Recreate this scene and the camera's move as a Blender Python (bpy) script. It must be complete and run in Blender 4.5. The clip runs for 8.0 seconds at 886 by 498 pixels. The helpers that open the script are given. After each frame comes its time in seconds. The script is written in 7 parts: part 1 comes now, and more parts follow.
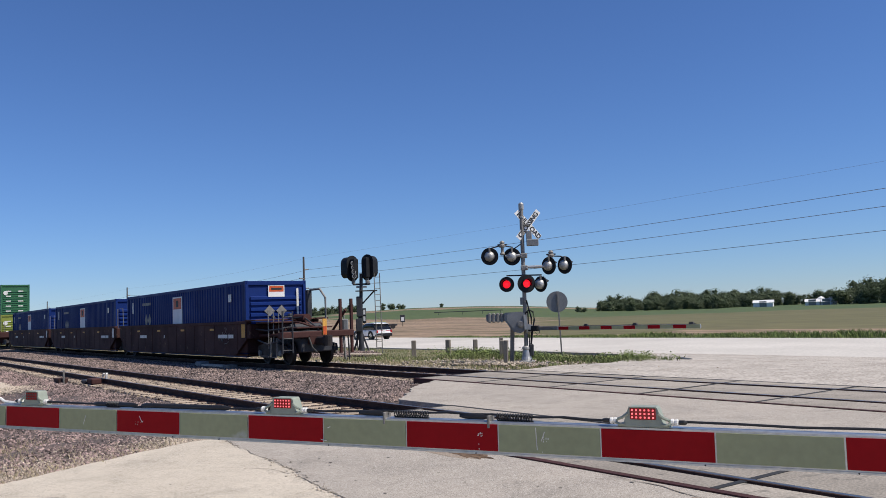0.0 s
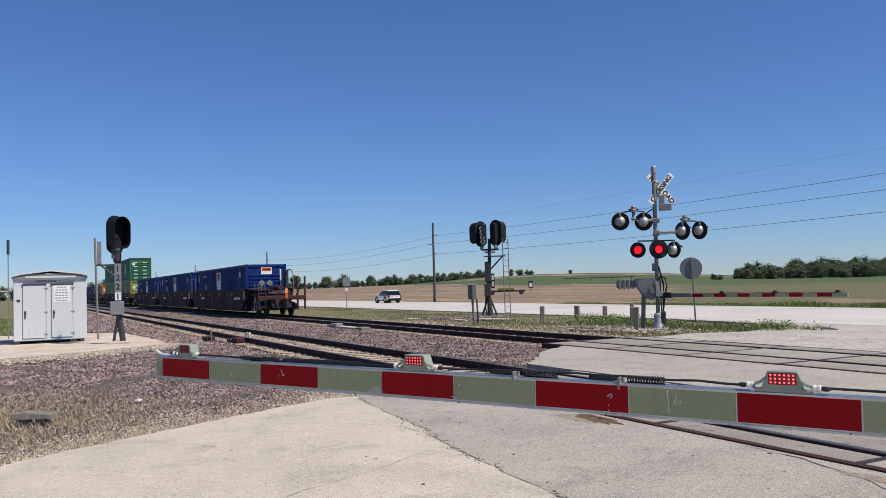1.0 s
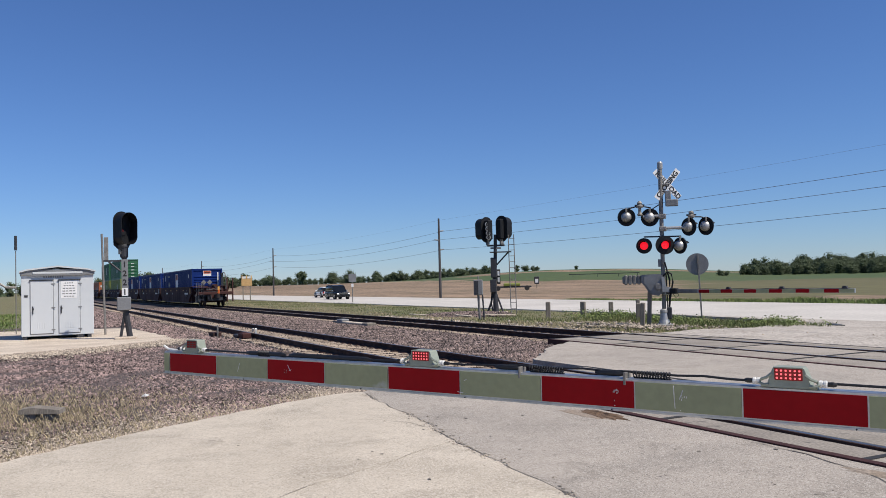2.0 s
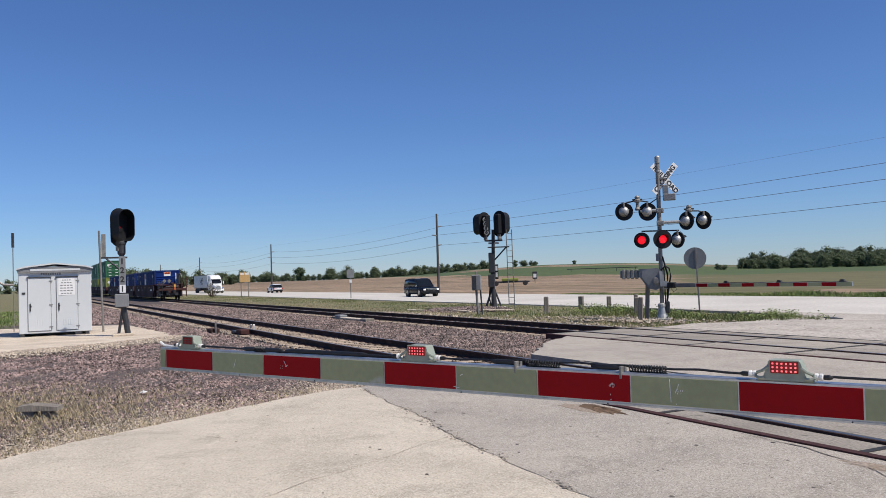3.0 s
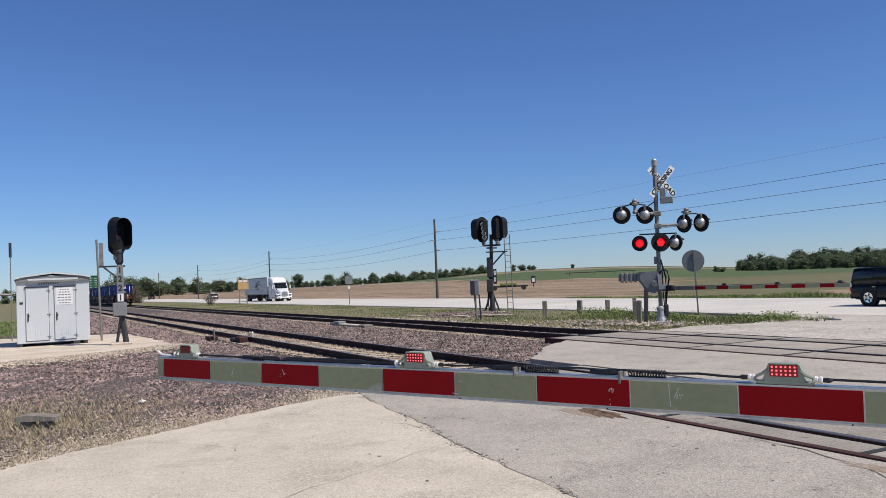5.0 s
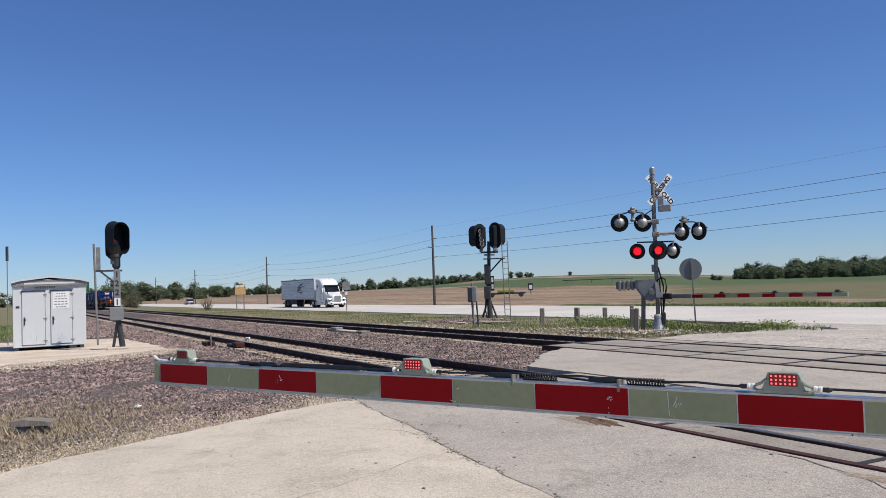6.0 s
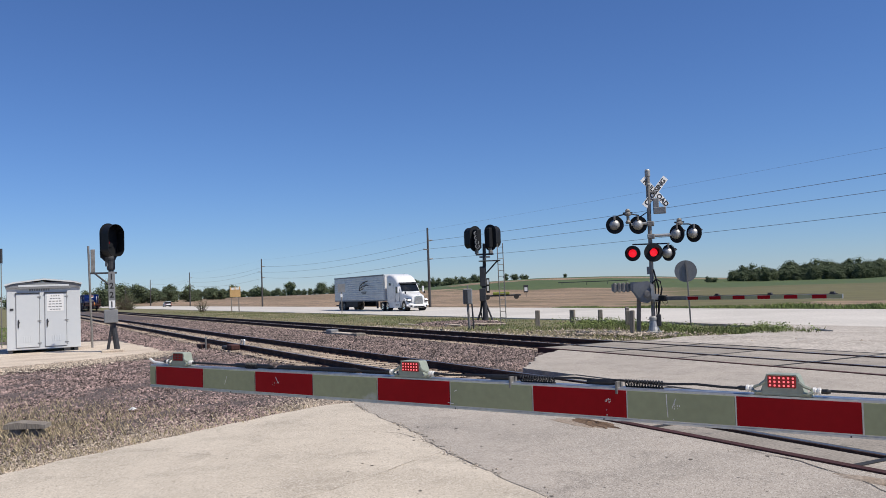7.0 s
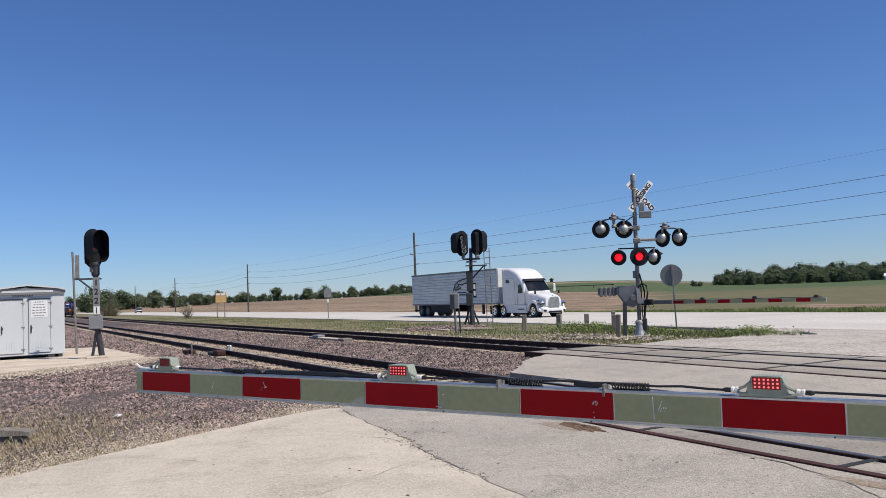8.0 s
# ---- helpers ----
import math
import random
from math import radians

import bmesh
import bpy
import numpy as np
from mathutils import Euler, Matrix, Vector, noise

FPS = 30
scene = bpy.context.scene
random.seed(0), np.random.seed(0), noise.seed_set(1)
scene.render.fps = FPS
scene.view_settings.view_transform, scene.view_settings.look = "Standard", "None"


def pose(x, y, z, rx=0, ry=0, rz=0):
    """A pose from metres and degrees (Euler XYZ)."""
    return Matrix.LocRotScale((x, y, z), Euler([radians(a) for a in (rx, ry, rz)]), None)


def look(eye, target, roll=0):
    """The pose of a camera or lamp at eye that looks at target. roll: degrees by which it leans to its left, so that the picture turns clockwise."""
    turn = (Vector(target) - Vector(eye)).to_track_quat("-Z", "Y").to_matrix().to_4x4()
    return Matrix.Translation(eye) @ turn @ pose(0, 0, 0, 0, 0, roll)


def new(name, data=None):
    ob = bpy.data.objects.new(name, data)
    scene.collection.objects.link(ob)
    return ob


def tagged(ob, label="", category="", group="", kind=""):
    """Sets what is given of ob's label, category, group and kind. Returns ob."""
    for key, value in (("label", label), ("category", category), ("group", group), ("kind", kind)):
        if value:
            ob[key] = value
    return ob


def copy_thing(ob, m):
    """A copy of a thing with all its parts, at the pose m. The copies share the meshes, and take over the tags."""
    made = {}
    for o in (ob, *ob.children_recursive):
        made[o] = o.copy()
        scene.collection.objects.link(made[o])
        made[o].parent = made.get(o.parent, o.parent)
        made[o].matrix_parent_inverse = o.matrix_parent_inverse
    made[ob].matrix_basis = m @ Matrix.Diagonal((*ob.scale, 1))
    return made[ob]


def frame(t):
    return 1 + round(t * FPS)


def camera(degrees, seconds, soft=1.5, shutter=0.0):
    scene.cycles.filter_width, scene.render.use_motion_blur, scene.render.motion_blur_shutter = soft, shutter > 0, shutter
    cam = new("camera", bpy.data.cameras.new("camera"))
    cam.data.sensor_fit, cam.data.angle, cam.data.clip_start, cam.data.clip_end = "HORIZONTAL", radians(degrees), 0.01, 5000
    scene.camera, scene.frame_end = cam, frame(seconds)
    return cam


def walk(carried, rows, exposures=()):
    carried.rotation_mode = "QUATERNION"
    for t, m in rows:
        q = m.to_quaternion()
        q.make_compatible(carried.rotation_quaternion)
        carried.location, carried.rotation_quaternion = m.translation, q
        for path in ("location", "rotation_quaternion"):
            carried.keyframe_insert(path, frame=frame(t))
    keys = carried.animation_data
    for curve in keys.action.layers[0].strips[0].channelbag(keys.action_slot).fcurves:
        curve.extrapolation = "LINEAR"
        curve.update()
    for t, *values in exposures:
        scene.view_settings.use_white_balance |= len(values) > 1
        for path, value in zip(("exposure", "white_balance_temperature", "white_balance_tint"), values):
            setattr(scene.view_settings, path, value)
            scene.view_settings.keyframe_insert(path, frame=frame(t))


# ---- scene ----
cam = camera(56.19, 8.0, soft=0.8)
PATH = [
    (0.0, pose(-0.016, 0.017, 1.673, 94.55, 2.11, 54.19)),
    (0.2, pose(-0.020, 0.009, 1.664, 94.10, 1.93, 57.87)),
    (0.3, pose(-0.022, 0.004, 1.660, 93.78, 1.87, 59.23)),
    (0.5, pose(-0.026, -0.005, 1.652, 93.24, 1.67, 61.13)),
    (0.7, pose(-0.018, 0.000, 1.651, 92.83, 1.64, 62.22)),
    (1.0, pose(-0.007, 0.006, 1.650, 92.48, 1.58, 63.01)),
    (1.5, pose(0.000, 0.000, 1.650, 92.30, 1.50, 63.40)),
    (3.0, pose(-0.004, 0.015, 1.646, 91.88, 1.83, 63.29)),
    (3.5, pose(-0.004, 0.025, 1.647, 91.81, 2.17, 63.17)),
    (4.0, pose(-0.011, 0.021, 1.649, 91.87, 2.44, 63.16)),
    (4.5, pose(-0.007, 0.023, 1.650, 92.02, 2.55, 63.20)),
    (6.0, pose(-0.022, 0.023, 1.651, 92.68, 2.06, 63.00)),
    (6.5, pose(-0.023, 0.012, 1.652, 92.77, 1.99, 62.81)),
    (7.0, pose(-0.035, 0.018, 1.650, 92.82, 2.09, 62.67)),
    (7.5, pose(-0.032, 0.015, 1.645, 93.01, 2.19, 62.20)),
    (8.0, pose(-0.025, 0.008, 1.646, 93.12, 2.29, 61.75)),
]
walk(cam, PATH, exposures=((0.0, 0.06), (0.4, 0.0), (8.0, 0.0)))

# ---- light: clear midday sky and one sun ----
SUN_WAY = Vector((0.82, 0.57, 1.40)).normalized()      # towards the sun
world = bpy.data.worlds.new("sky")
world.use_nodes = True
scene.world = world
wn, wl = world.node_tree.nodes, world.node_tree.links
sky = wn.new("ShaderNodeTexSky")
sky.sky_type = "NISHITA"
sky.sun_disc = False
sky.sun_elevation = math.asin(SUN_WAY.z)
sky.sun_rotation = math.atan2(SUN_WAY.x, SUN_WAY.y)
sky.altitude, sky.air_density, sky.dust_density, sky.ozone_density = 200, 1.0, 0.0, 8.0
hue = wn.new("ShaderNodeHueSaturation")
hue.inputs["Saturation"].default_value = 1.0
wl.new(sky.outputs[0], hue.inputs["Color"])
tint = wn.new("ShaderNodeMix")
tint.data_type, tint.blend_type = "RGBA", "MULTIPLY"
tint.inputs[0].default_value = 1.0
tint.inputs[7].default_value = (0.71, 0.825, 1.06, 1)
wl.new(hue.outputs[0], tint.inputs[6])
wl.new(tint.outputs[2], wn["Background"].inputs[0])
wn["Background"].inputs[1].default_value = 0.098
sun = new("sun", bpy.data.lights.new("sun", "SUN"))
sun.data.energy, sun.data.angle, sun.data.color = 5.0, radians(0.53), (1.0, 0.93, 0.825)
sun.matrix_world = look(SUN_WAY * 50, (0, 0, 0))


# ---- materials ----
def mat(name, col, col2=None, rough=0.7, metal=0.0, scale=3.0, fine=40.0, bump=0.0, grain=0.25, emit=None, power=0.0, spec=0.5,
        island=0.0, rand=0.0, coat=0.0, stretch=None, spots=None, bumpdist=0.02):
    """Principled surface: two-tone large variation, fine grain, bump; optional variation per piece or per island, spots of a third colour."""
    m = bpy.data.materials.new(name)
    m.use_nodes = True
    n, l = m.node_tree.nodes, m.node_tree.links
    b = n["Principled BSDF"]
    b.inputs["Roughness"].default_value, b.inputs["Metallic"].default_value = rough, metal
    b.inputs["Specular IOR Level"].default_value = spec
    b.inputs["Coat Weight"].default_value = coat
    if emit:
        b.inputs["Emission Color"].default_value, b.inputs["Emission Strength"].default_value = (*emit, 1), power
    tc = n.new("ShaderNodeTexCoord")
    src = tc.outputs["Object"]
    if stretch:
        mp = n.new("ShaderNodeMapping")
        mp.inputs["Scale"].default_value = stretch
        l.new(src, mp.inputs[0])
        src = mp.outputs[0]

    def nz(sc, detail):
        t = n.new("ShaderNodeTexNoise")
        t.inputs["Scale"].default_value, t.inputs["Detail"].default_value = sc, detail
        l.new(src, t.inputs["Vector"])
        return t.outputs["Fac"]

    def ramp(fac, a, c):
        r = n.new("ShaderNodeMapRange")
        r.inputs["From Min"].default_value, r.inputs["From Max"].default_value = 0.3, 0.7
        r.inputs["To Min"].default_value, r.inputs["To Max"].default_value = a, c
        l.new(fac, r.inputs["Value"])
        return r.outputs[0]

    def mix(fac, a, c, kind="MIX"):
        x = n.new("ShaderNodeMix")
        x.data_type, x.blend_type = "RGBA", kind
        for s, v in ((0, fac), (6, a), (7, c)):
            if hasattr(v, "is_linked"):
                l.new(v, x.inputs[s])
            else:
                x.inputs[s].default_value = v
        return x.outputs[2]

    big, small = nz(scale, 4), nz(fine, 3)
    out = mix(ramp(big, 0, 1), (*col, 1), (*(col2 or [c * 0.75 for c in col]), 1))
    if spots:
        t = nz(spots[1], 5)
        r = n.new("ShaderNodeMapRange")
        r.inputs["From Min"].default_value, r.inputs["From Max"].default_value = spots[2], spots[2] + 0.06
        l.new(t, r.inputs["Value"])
        out = mix(r.outputs[0], out, (*spots[0], 1))
    fac = ramp(small, 1 - grain, 1 + grain)
    comb = n.new("ShaderNodeCombineColor")
    for i in range(3):
        l.new(fac, comb.inputs[i])
    out = mix(1.0, out, comb.outputs[0], "MULTIPLY")
    if island or rand:
        if island:
            o = n.new("ShaderNodeNewGeometry").outputs["Random Per Island"]
        else:
            o = n.new("ShaderNodeObjectInfo").outputs["Random"]
        r = n.new("ShaderNodeMapRange")
        r.inputs["To Min"].default_value, r.inputs["To Max"].default_value = 1 - (island or rand), 1 + (island or rand)
        l.new(o, r.inputs["Value"])
        c2 = n.new("ShaderNodeCombineColor")
        for i in range(3):
            l.new(r.outputs[0], c2.inputs[i])
        out = mix(1.0, out, c2.outputs[0], "MULTIPLY")
    l.new(out, b.inputs["Base Color"])
    rr = ramp(big, max(0.02, rough - 0.08), min(1, rough + 0.08))
    l.new(rr, b.inputs["Roughness"])
    if bump:
        bp = n.new("ShaderNodeBump")
        bp.inputs["Strength"].default_value, bp.inputs["Distance"].default_value = bump, bumpdist
        l.new(small, bp.inputs["Height"])
        l.new(bp.outputs[0], b.inputs["Normal"])
    return m


def pavement_mat(name, col, worn, stain, stone, cell=105.0):
    """Weathered paving: wide worn patches, tyre-dulled stains, small blots and exposed aggregate of pale and dark stones."""
    m = bpy.data.materials.new(name)
    m.use_nodes = True
    n, l = m.node_tree.nodes, m.node_tree.links
    b = n["Principled BSDF"]
    b.inputs["Roughness"].default_value, b.inputs["Specular IOR Level"].default_value = 0.92, 0.25
    src = n.new("ShaderNodeTexCoord").outputs["Object"]

    def nz(sc, detail, rough=0.6, warp=0.0):
        t = n.new("ShaderNodeTexNoise")
        t.inputs["Scale"].default_value, t.inputs["Detail"].default_value = sc, detail
        t.inputs["Roughness"].default_value, t.inputs["Distortion"].default_value = rough, warp
        l.new(src, t.inputs["Vector"])
        return t.outputs["Fac"]

    def rng_map(v, a, c, lo=0.0, hi=1.0):
        r = n.new("ShaderNodeMapRange")
        r.inputs["From Min"].default_value, r.inputs["From Max"].default_value = a, c
        r.inputs["To Min"].default_value, r.inputs["To Max"].default_value = lo, hi
        l.new(v, r.inputs["Value"])
        return r.outputs[0]

    def mix(fac, a, c):
        x = n.new("ShaderNodeMix")
        x.data_type = "RGBA"
        l.new(fac, x.inputs[0])
        for k, v in ((6, a), (7, c)):
            if hasattr(v, "is_linked"):
                l.new(v, x.inputs[k])
            else:
                x.inputs[k].default_value = (*v, 1)
        return x.outputs[2]
    out = mix(rng_map(nz(0.40, 7, 0.7, 0.9), 0.40, 0.60), col, worn)
    out = mix(rng_map(nz(1.5, 8, 0.75, 0.5), 0.50, 0.70, 0, 0.85), out, stain)
    out = mix(rng_map(nz(9.0, 5, 0.7), 0.60, 0.74, 0, 0.6), out, stain)
    out = mix(rng_map(nz(14.0, 4, 0.7), 0.60, 0.72, 0, 0.5), out, worn)
    v = n.new("ShaderNodeTexVoronoi")
    v.inputs["Scale"].default_value = cell
    l.new(src, v.inputs["Vector"])
    sep = n.new("ShaderNodeSeparateColor")
    l.new(v.outputs["Color"], sep.inputs[0])
    out = mix(rng_map(sep.outputs[0], 0.78, 0.84, 0, 0.55), out, [c * 0.6 for c in stain])
    out = mix(rng_map(sep.outputs[1], 0.78, 0.84, 0, 0.6), out, stone)
    l.new(out, b.inputs["Base Color"])
    bp = n.new("ShaderNodeBump")
    bp.inputs["Strength"].default_value, bp.inputs["Distance"].default_value = 0.35, 0.006
    l.new(nz(55.0, 6, 0.8), bp.inputs["Height"])
    l.new(bp.outputs[0], b.inputs["Normal"])
    return m


CONCRETE = pavement_mat("pale_concrete", (0.455, 0.398, 0.318), (0.545, 0.478, 0.385), (0.335, 0.292, 0.232), (0.70, 0.64, 0.55))
ASPHALT = pavement_mat("grey_pavement", (0.330, 0.294, 0.252), (0.405, 0.358, 0.304), (0.228, 0.202, 0.172), (0.56, 0.52, 0.46))
APRON = pavement_mat("worn_pale_pavement", (0.36, 0.322, 0.278), (0.47, 0.425, 0.372), (0.26, 0.230, 0.195), (0.62, 0.57, 0.5), 18.0)
PANEL = mat("crossing_panel_concrete", (0.35, 0.308, 0.256), (0.26, 0.230, 0.192), 0.9, scale=1.4, fine=35, bump=0.4, grain=0.28, rand=0.14, spots=((0.2, 0.18, 0.15), 5.0, 0.62))
ROADWAY = mat("highway_concrete", (0.56, 0.525, 0.47), (0.46, 0.43, 0.385), 0.9, scale=0.15, fine=8, bump=0.2, grain=0.12)
PALEROCK = mat("limestone_pad", (0.62, 0.535, 0.425), (0.44, 0.36, 0.28), 0.95, scale=1.1, fine=25, bump=0.9, grain=0.35)
BALLAST = mat("ballast_bed", (0.120, 0.092, 0.082), (0.075, 0.058, 0.052), 0.95, scale=0.7, fine=22, bump=1.0, grain=0.7, bumpdist=0.06)
STONE = mat("ballast_stones", (0.248, 0.182, 0.158), (0.088, 0.069, 0.063), 0.9, scale=1.3, fine=60, grain=0.3, island=0.9)
REDSTONE = mat("reddish_gravel", (0.290, 0.208, 0.185), (0.118, 0.087, 0.080), 0.9, scale=1.3, fine=60, grain=0.3, island=0.9)
CRACKM = mat("crack_dirt", (0.10, 0.085, 0.07), (0.22, 0.19, 0.155), 0.95, scale=6, fine=40, grain=0.3)
# darker ballast for the cribs between the ties
TIEGRAVEL = mat("dark_tie_ballast", (0.105, 0.080, 0.072), (0.055, 0.043, 0.040), 0.9, scale=1.3, fine=60, grain=0.3, island=0.8, spec=0.2)
PALEGRIT = mat("tan_grit", (0.42, 0.35, 0.27), (0.30, 0.25, 0.20), 0.95, scale=1.3, fine=60, grain=0.3, island=0.5)
GRASSG = mat("verge_soil", (0.115, 0.125, 0.048), (0.21, 0.175, 0.095), 0.95, scale=0.5, fine=9, bump=1.0, grain=0.4, bumpdist=0.1)
FIELD = mat("stubble_field", (0.33, 0.232, 0.148), (0.165, 0.112, 0.066), 0.95, scale=0.02, fine=3.0, bump=0.6, grain=0.55, stretch=(0.12, 1, 1), spots=((0.14, 0.105, 0.055), 0.35, 0.53))
GREENF = mat("green_crop", (0.046, 0.080, 0.018), (0.074, 0.098, 0.028), 0.95, scale=0.012, fine=0.5, grain=0.25, stretch=(0.4, 1, 1))
OLIVEF = mat("sprouting_field", (0.128, 0.112, 0.042), (0.098, 0.095, 0.034), 0.95, scale=0.015, fine=0.7, grain=0.25, stretch=(0.3, 1, 1))
BLADE = mat("grass_blades", (0.100, 0.145, 0.038), (0.180, 0.178, 0.070), 0.8, scale=0.8, fine=8, grain=0.2, island=0.5)
GREENBLADE = mat("fresh_grass", (0.125, 0.19, 0.045), (0.17, 0.21, 0.06), 0.8, scale=0.3, fine=8, grain=0.2, island=0.35)
DRYBLADE = mat("dry_grass", (0.44, 0.36, 0.22), (0.34, 0.28, 0.17), 0.85, scale=1.0, fine=8, grain=0.2, island=0.4)
SHRUB = mat("shrub_twigs", (0.095, 0.115, 0.048), (0.14, 0.135, 0.07), 0.85, scale=0.8, fine=8, grain=0.2, island=0.4)
# leaf colour lightened and cooled to paint in distance haze
LEAF = mat("hazy_foliage", (0.080, 0.104, 0.058), (0.112, 0.132, 0.078), 0.8, scale=0.25, fine=3, grain=0.25, island=0.35, spec=0.1)
BARK = mat("bark", (0.12, 0.09, 0.065), None, 0.95, scale=3, fine=20, bump=0.6)
TIEWOOD = mat("weathered_tie", (0.42, 0.335, 0.25), (0.25, 0.195, 0.148), 0.9, scale=2.0, fine=25, bump=0.5, grain=0.25, rand=0.2, stretch=(3, 0.6, 3))
RUST = mat("rusty_rail", (0.075, 0.040, 0.032), (0.040, 0.024, 0.021), 0.8, metal=0.0, spec=0.2, scale=4, fine=50, grain=0.3, bump=0.2)
RAILTOP = mat("worn_rail_head", (0.30, 0.27, 0.25), (0.20, 0.17, 0.15), 0.35, metal=0.9, scale=2, fine=20, grain=0.15)
RUBBER = mat("black_rubber", (0.018, 0.018, 0.018), (0.03, 0.028, 0.026), 0.75, scale=4, fine=40)
REDFILM = mat("red_reflective_film", (0.30, 0.004, 0.008), (0.26, 0.004, 0.007), 0.6, scale=1.5, fine=30, grain=0.06, spec=0.12)
WHITEFILM = mat("white_reflective_film", (0.33, 0.345, 0.20), (0.29, 0.305, 0.18), 0.55, scale=1.8, fine=30, grain=0.06, spec=0.2, spots=((0.42, 0.42, 0.36), 3.5, 0.70))
ALU = mat("aluminium", (0.55, 0.56, 0.57), (0.45, 0.46, 0.47), 0.38, metal=0.85, scale=3, fine=40, grain=0.12)
GALV = mat("galvanised_steel", (0.27, 0.255, 0.235), (0.165, 0.158, 0.148), 0.6, metal=0.35, scale=4, fine=30, grain=0.2)
GREYBOX = mat("grey_painted_metal", (0.22, 0.225, 0.23), (0.17, 0.175, 0.18), 0.55, scale=3, fine=30, grain=0.12)
HUTPAINT = mat("pale_grey_paint", (0.57, 0.595, 0.605), (0.53, 0.555, 0.57), 0.55, scale=0.4, fine=6, grain=0.015)
BLACKPAINT = mat("black_paint", (0.010, 0.011, 0.013), (0.016, 0.017, 0.020), 0.6, spec=0.22, scale=3, fine=30)
DARKSTEEL = mat("dark_steel", (0.034, 0.036, 0.042), (0.055, 0.056, 0.062), 0.6, metal=0.1, spec=0.3, scale=3, fine=30)
SILVER = mat("silver_lamp_shell", (0.52, 0.51, 0.49), (0.30, 0.30, 0.29), 0.5, metal=0.55, scale=3, fine=20, grain=0.08)
WHITE = mat("white_paint", (0.78, 0.78, 0.77), (0.70, 0.70, 0.69), 0.5, scale=2, fine=30, grain=0.05)
BLACKINK = mat("black_lettering", (0.02, 0.02, 0.02), None, 0.6, scale=5, fine=40)
REDLAMP = mat("lit_red_lens", (0.5, 0.01, 0.015), None, 0.3, scale=5, fine=60, grain=0.1, emit=(1.0, 0.012, 0.03), power=0.85)
REDDIM = mat("faint_red_lens", (0.22, 0.006, 0.01), None, 0.25, scale=5, fine=60, grain=0.1, emit=(1.0, 0.02, 0.03), power=0.22)
DULLRED = mat("unlit_red_lens", (0.13, 0.022, 0.022), (0.09, 0.016, 0.016), 0.35, scale=6)
LED = mat("lit_led", (0.9, 0.3, 0.3), None, 0.4, emit=(1.0, 0.09, 0.10), power=1.2)
LEDRED = mat("led_window_red", (0.16, 0.010, 0.012), None, 0.3, scale=6, emit=(1.0, 0.01, 0.02), power=0.05)
OLIVEBODY = mat("grey_green_lamp_shell", (0.30, 0.33, 0.27), (0.24, 0.27, 0.22), 0.5, scale=5, fine=30, grain=0.1)
WOODPOST = mat("grey_weathered_post", (0.27, 0.235, 0.19), (0.17, 0.148, 0.125), 0.95, scale=4, fine=25, bump=0.6, stretch=(4, 4, 0.6))
POLEWOOD = mat("utility_pole_wood", (0.085, 0.080, 0.080), (0.060, 0.056, 0.056), 0.95, scale=2, fine=15, stretch=(4, 4, 0.4))
WIRE = mat("wire", (0.17, 0.19, 0.23), None, 0.6, metal=0.3)
BLUE = mat("blue_container_paint", (0.006, 0.026, 0.150), (0.005, 0.020, 0.110), 0.55, spec=0.18, scale=0.6, fine=20, grain=0.1, spots=((0.05, 0.05, 0.09), 2.5, 0.70))
GREENC = mat("green_container_paint", (0.03, 0.14, 0.06), (0.025, 0.11, 0.05), 0.5, scale=0.6, fine=20, grain=0.1)
LIMEC = mat("yellow_green_container_paint", (0.22, 0.26, 0.04), (0.18, 0.20, 0.035), 0.5, scale=0.6, fine=20, grain=0.1)
ORANGEC = mat("orange_container_paint", (0.42, 0.12, 0.03), (0.35, 0.09, 0.025), 0.5, scale=0.6, fine=20, grain=0.1)
CARBROWN = mat("brown_freight_car_paint", (0.074, 0.030, 0.026), (0.046, 0.021, 0.019), 0.75, spec=0.2, scale=0.8, fine=15, grain=0.2, spots=((0.13, 0.075, 0.05), 3.0, 0.66))
WHEELM = mat("freight_wheel_steel", (0.035, 0.028, 0.026), (0.022, 0.019, 0.018), 0.6, spec=0.3, metal=0.1, scale=5, fine=30)
ORANGE = mat("orange_red_panel", (0.60, 0.10, 0.02), None, 0.5, scale=4)
AMBER = mat("amber_board", (0.52, 0.33, 0.14), (0.46, 0.28, 0.11), 0.6, scale=2)
YELLOW = mat("amber_yellow_paint", (0.70, 0.38, 0.07), (0.62, 0.32, 0.06), 0.6, scale=2)
TRUCKWHITE = mat("glossy_white_paint", (0.74, 0.74, 0.73), (0.70, 0.70, 0.69), 0.3, scale=1, fine=10, grain=0.02, coat=0.2, spec=0.3)
TRAILERM = mat("ribbed_trailer_metal", (0.62, 0.63, 0.64), (0.52, 0.53, 0.54), 0.4, metal=0.35, scale=0.8, fine=12, grain=0.08)
CARBLACK = mat("black_car_paint", (0.004, 0.005, 0.008), (0.006, 0.007, 0.010), 0.25, scale=1, fine=10, coat=0.15, spec=0.25)
CARWHITE = mat("white_car_paint", (0.78, 0.79, 0.80), (0.75, 0.76, 0.77), 0.22, scale=1, fine=10, coat=0.7, grain=0.02)
GLASSD = mat("tinted_car_glass", (0.008, 0.010, 0.012), (0.010, 0.012, 0.015), 0.08, scale=1, spec=0.4)
CHROME = mat("chrome", (0.75, 0.76, 0.78), (0.65, 0.66, 0.68), 0.15, metal=1.0, scale=5)
HEADLAMP = mat("lit_headlamp", (0.9, 0.9, 0.9), None, 0.2, emit=(1.0, 0.97, 0.9), power=0.35)
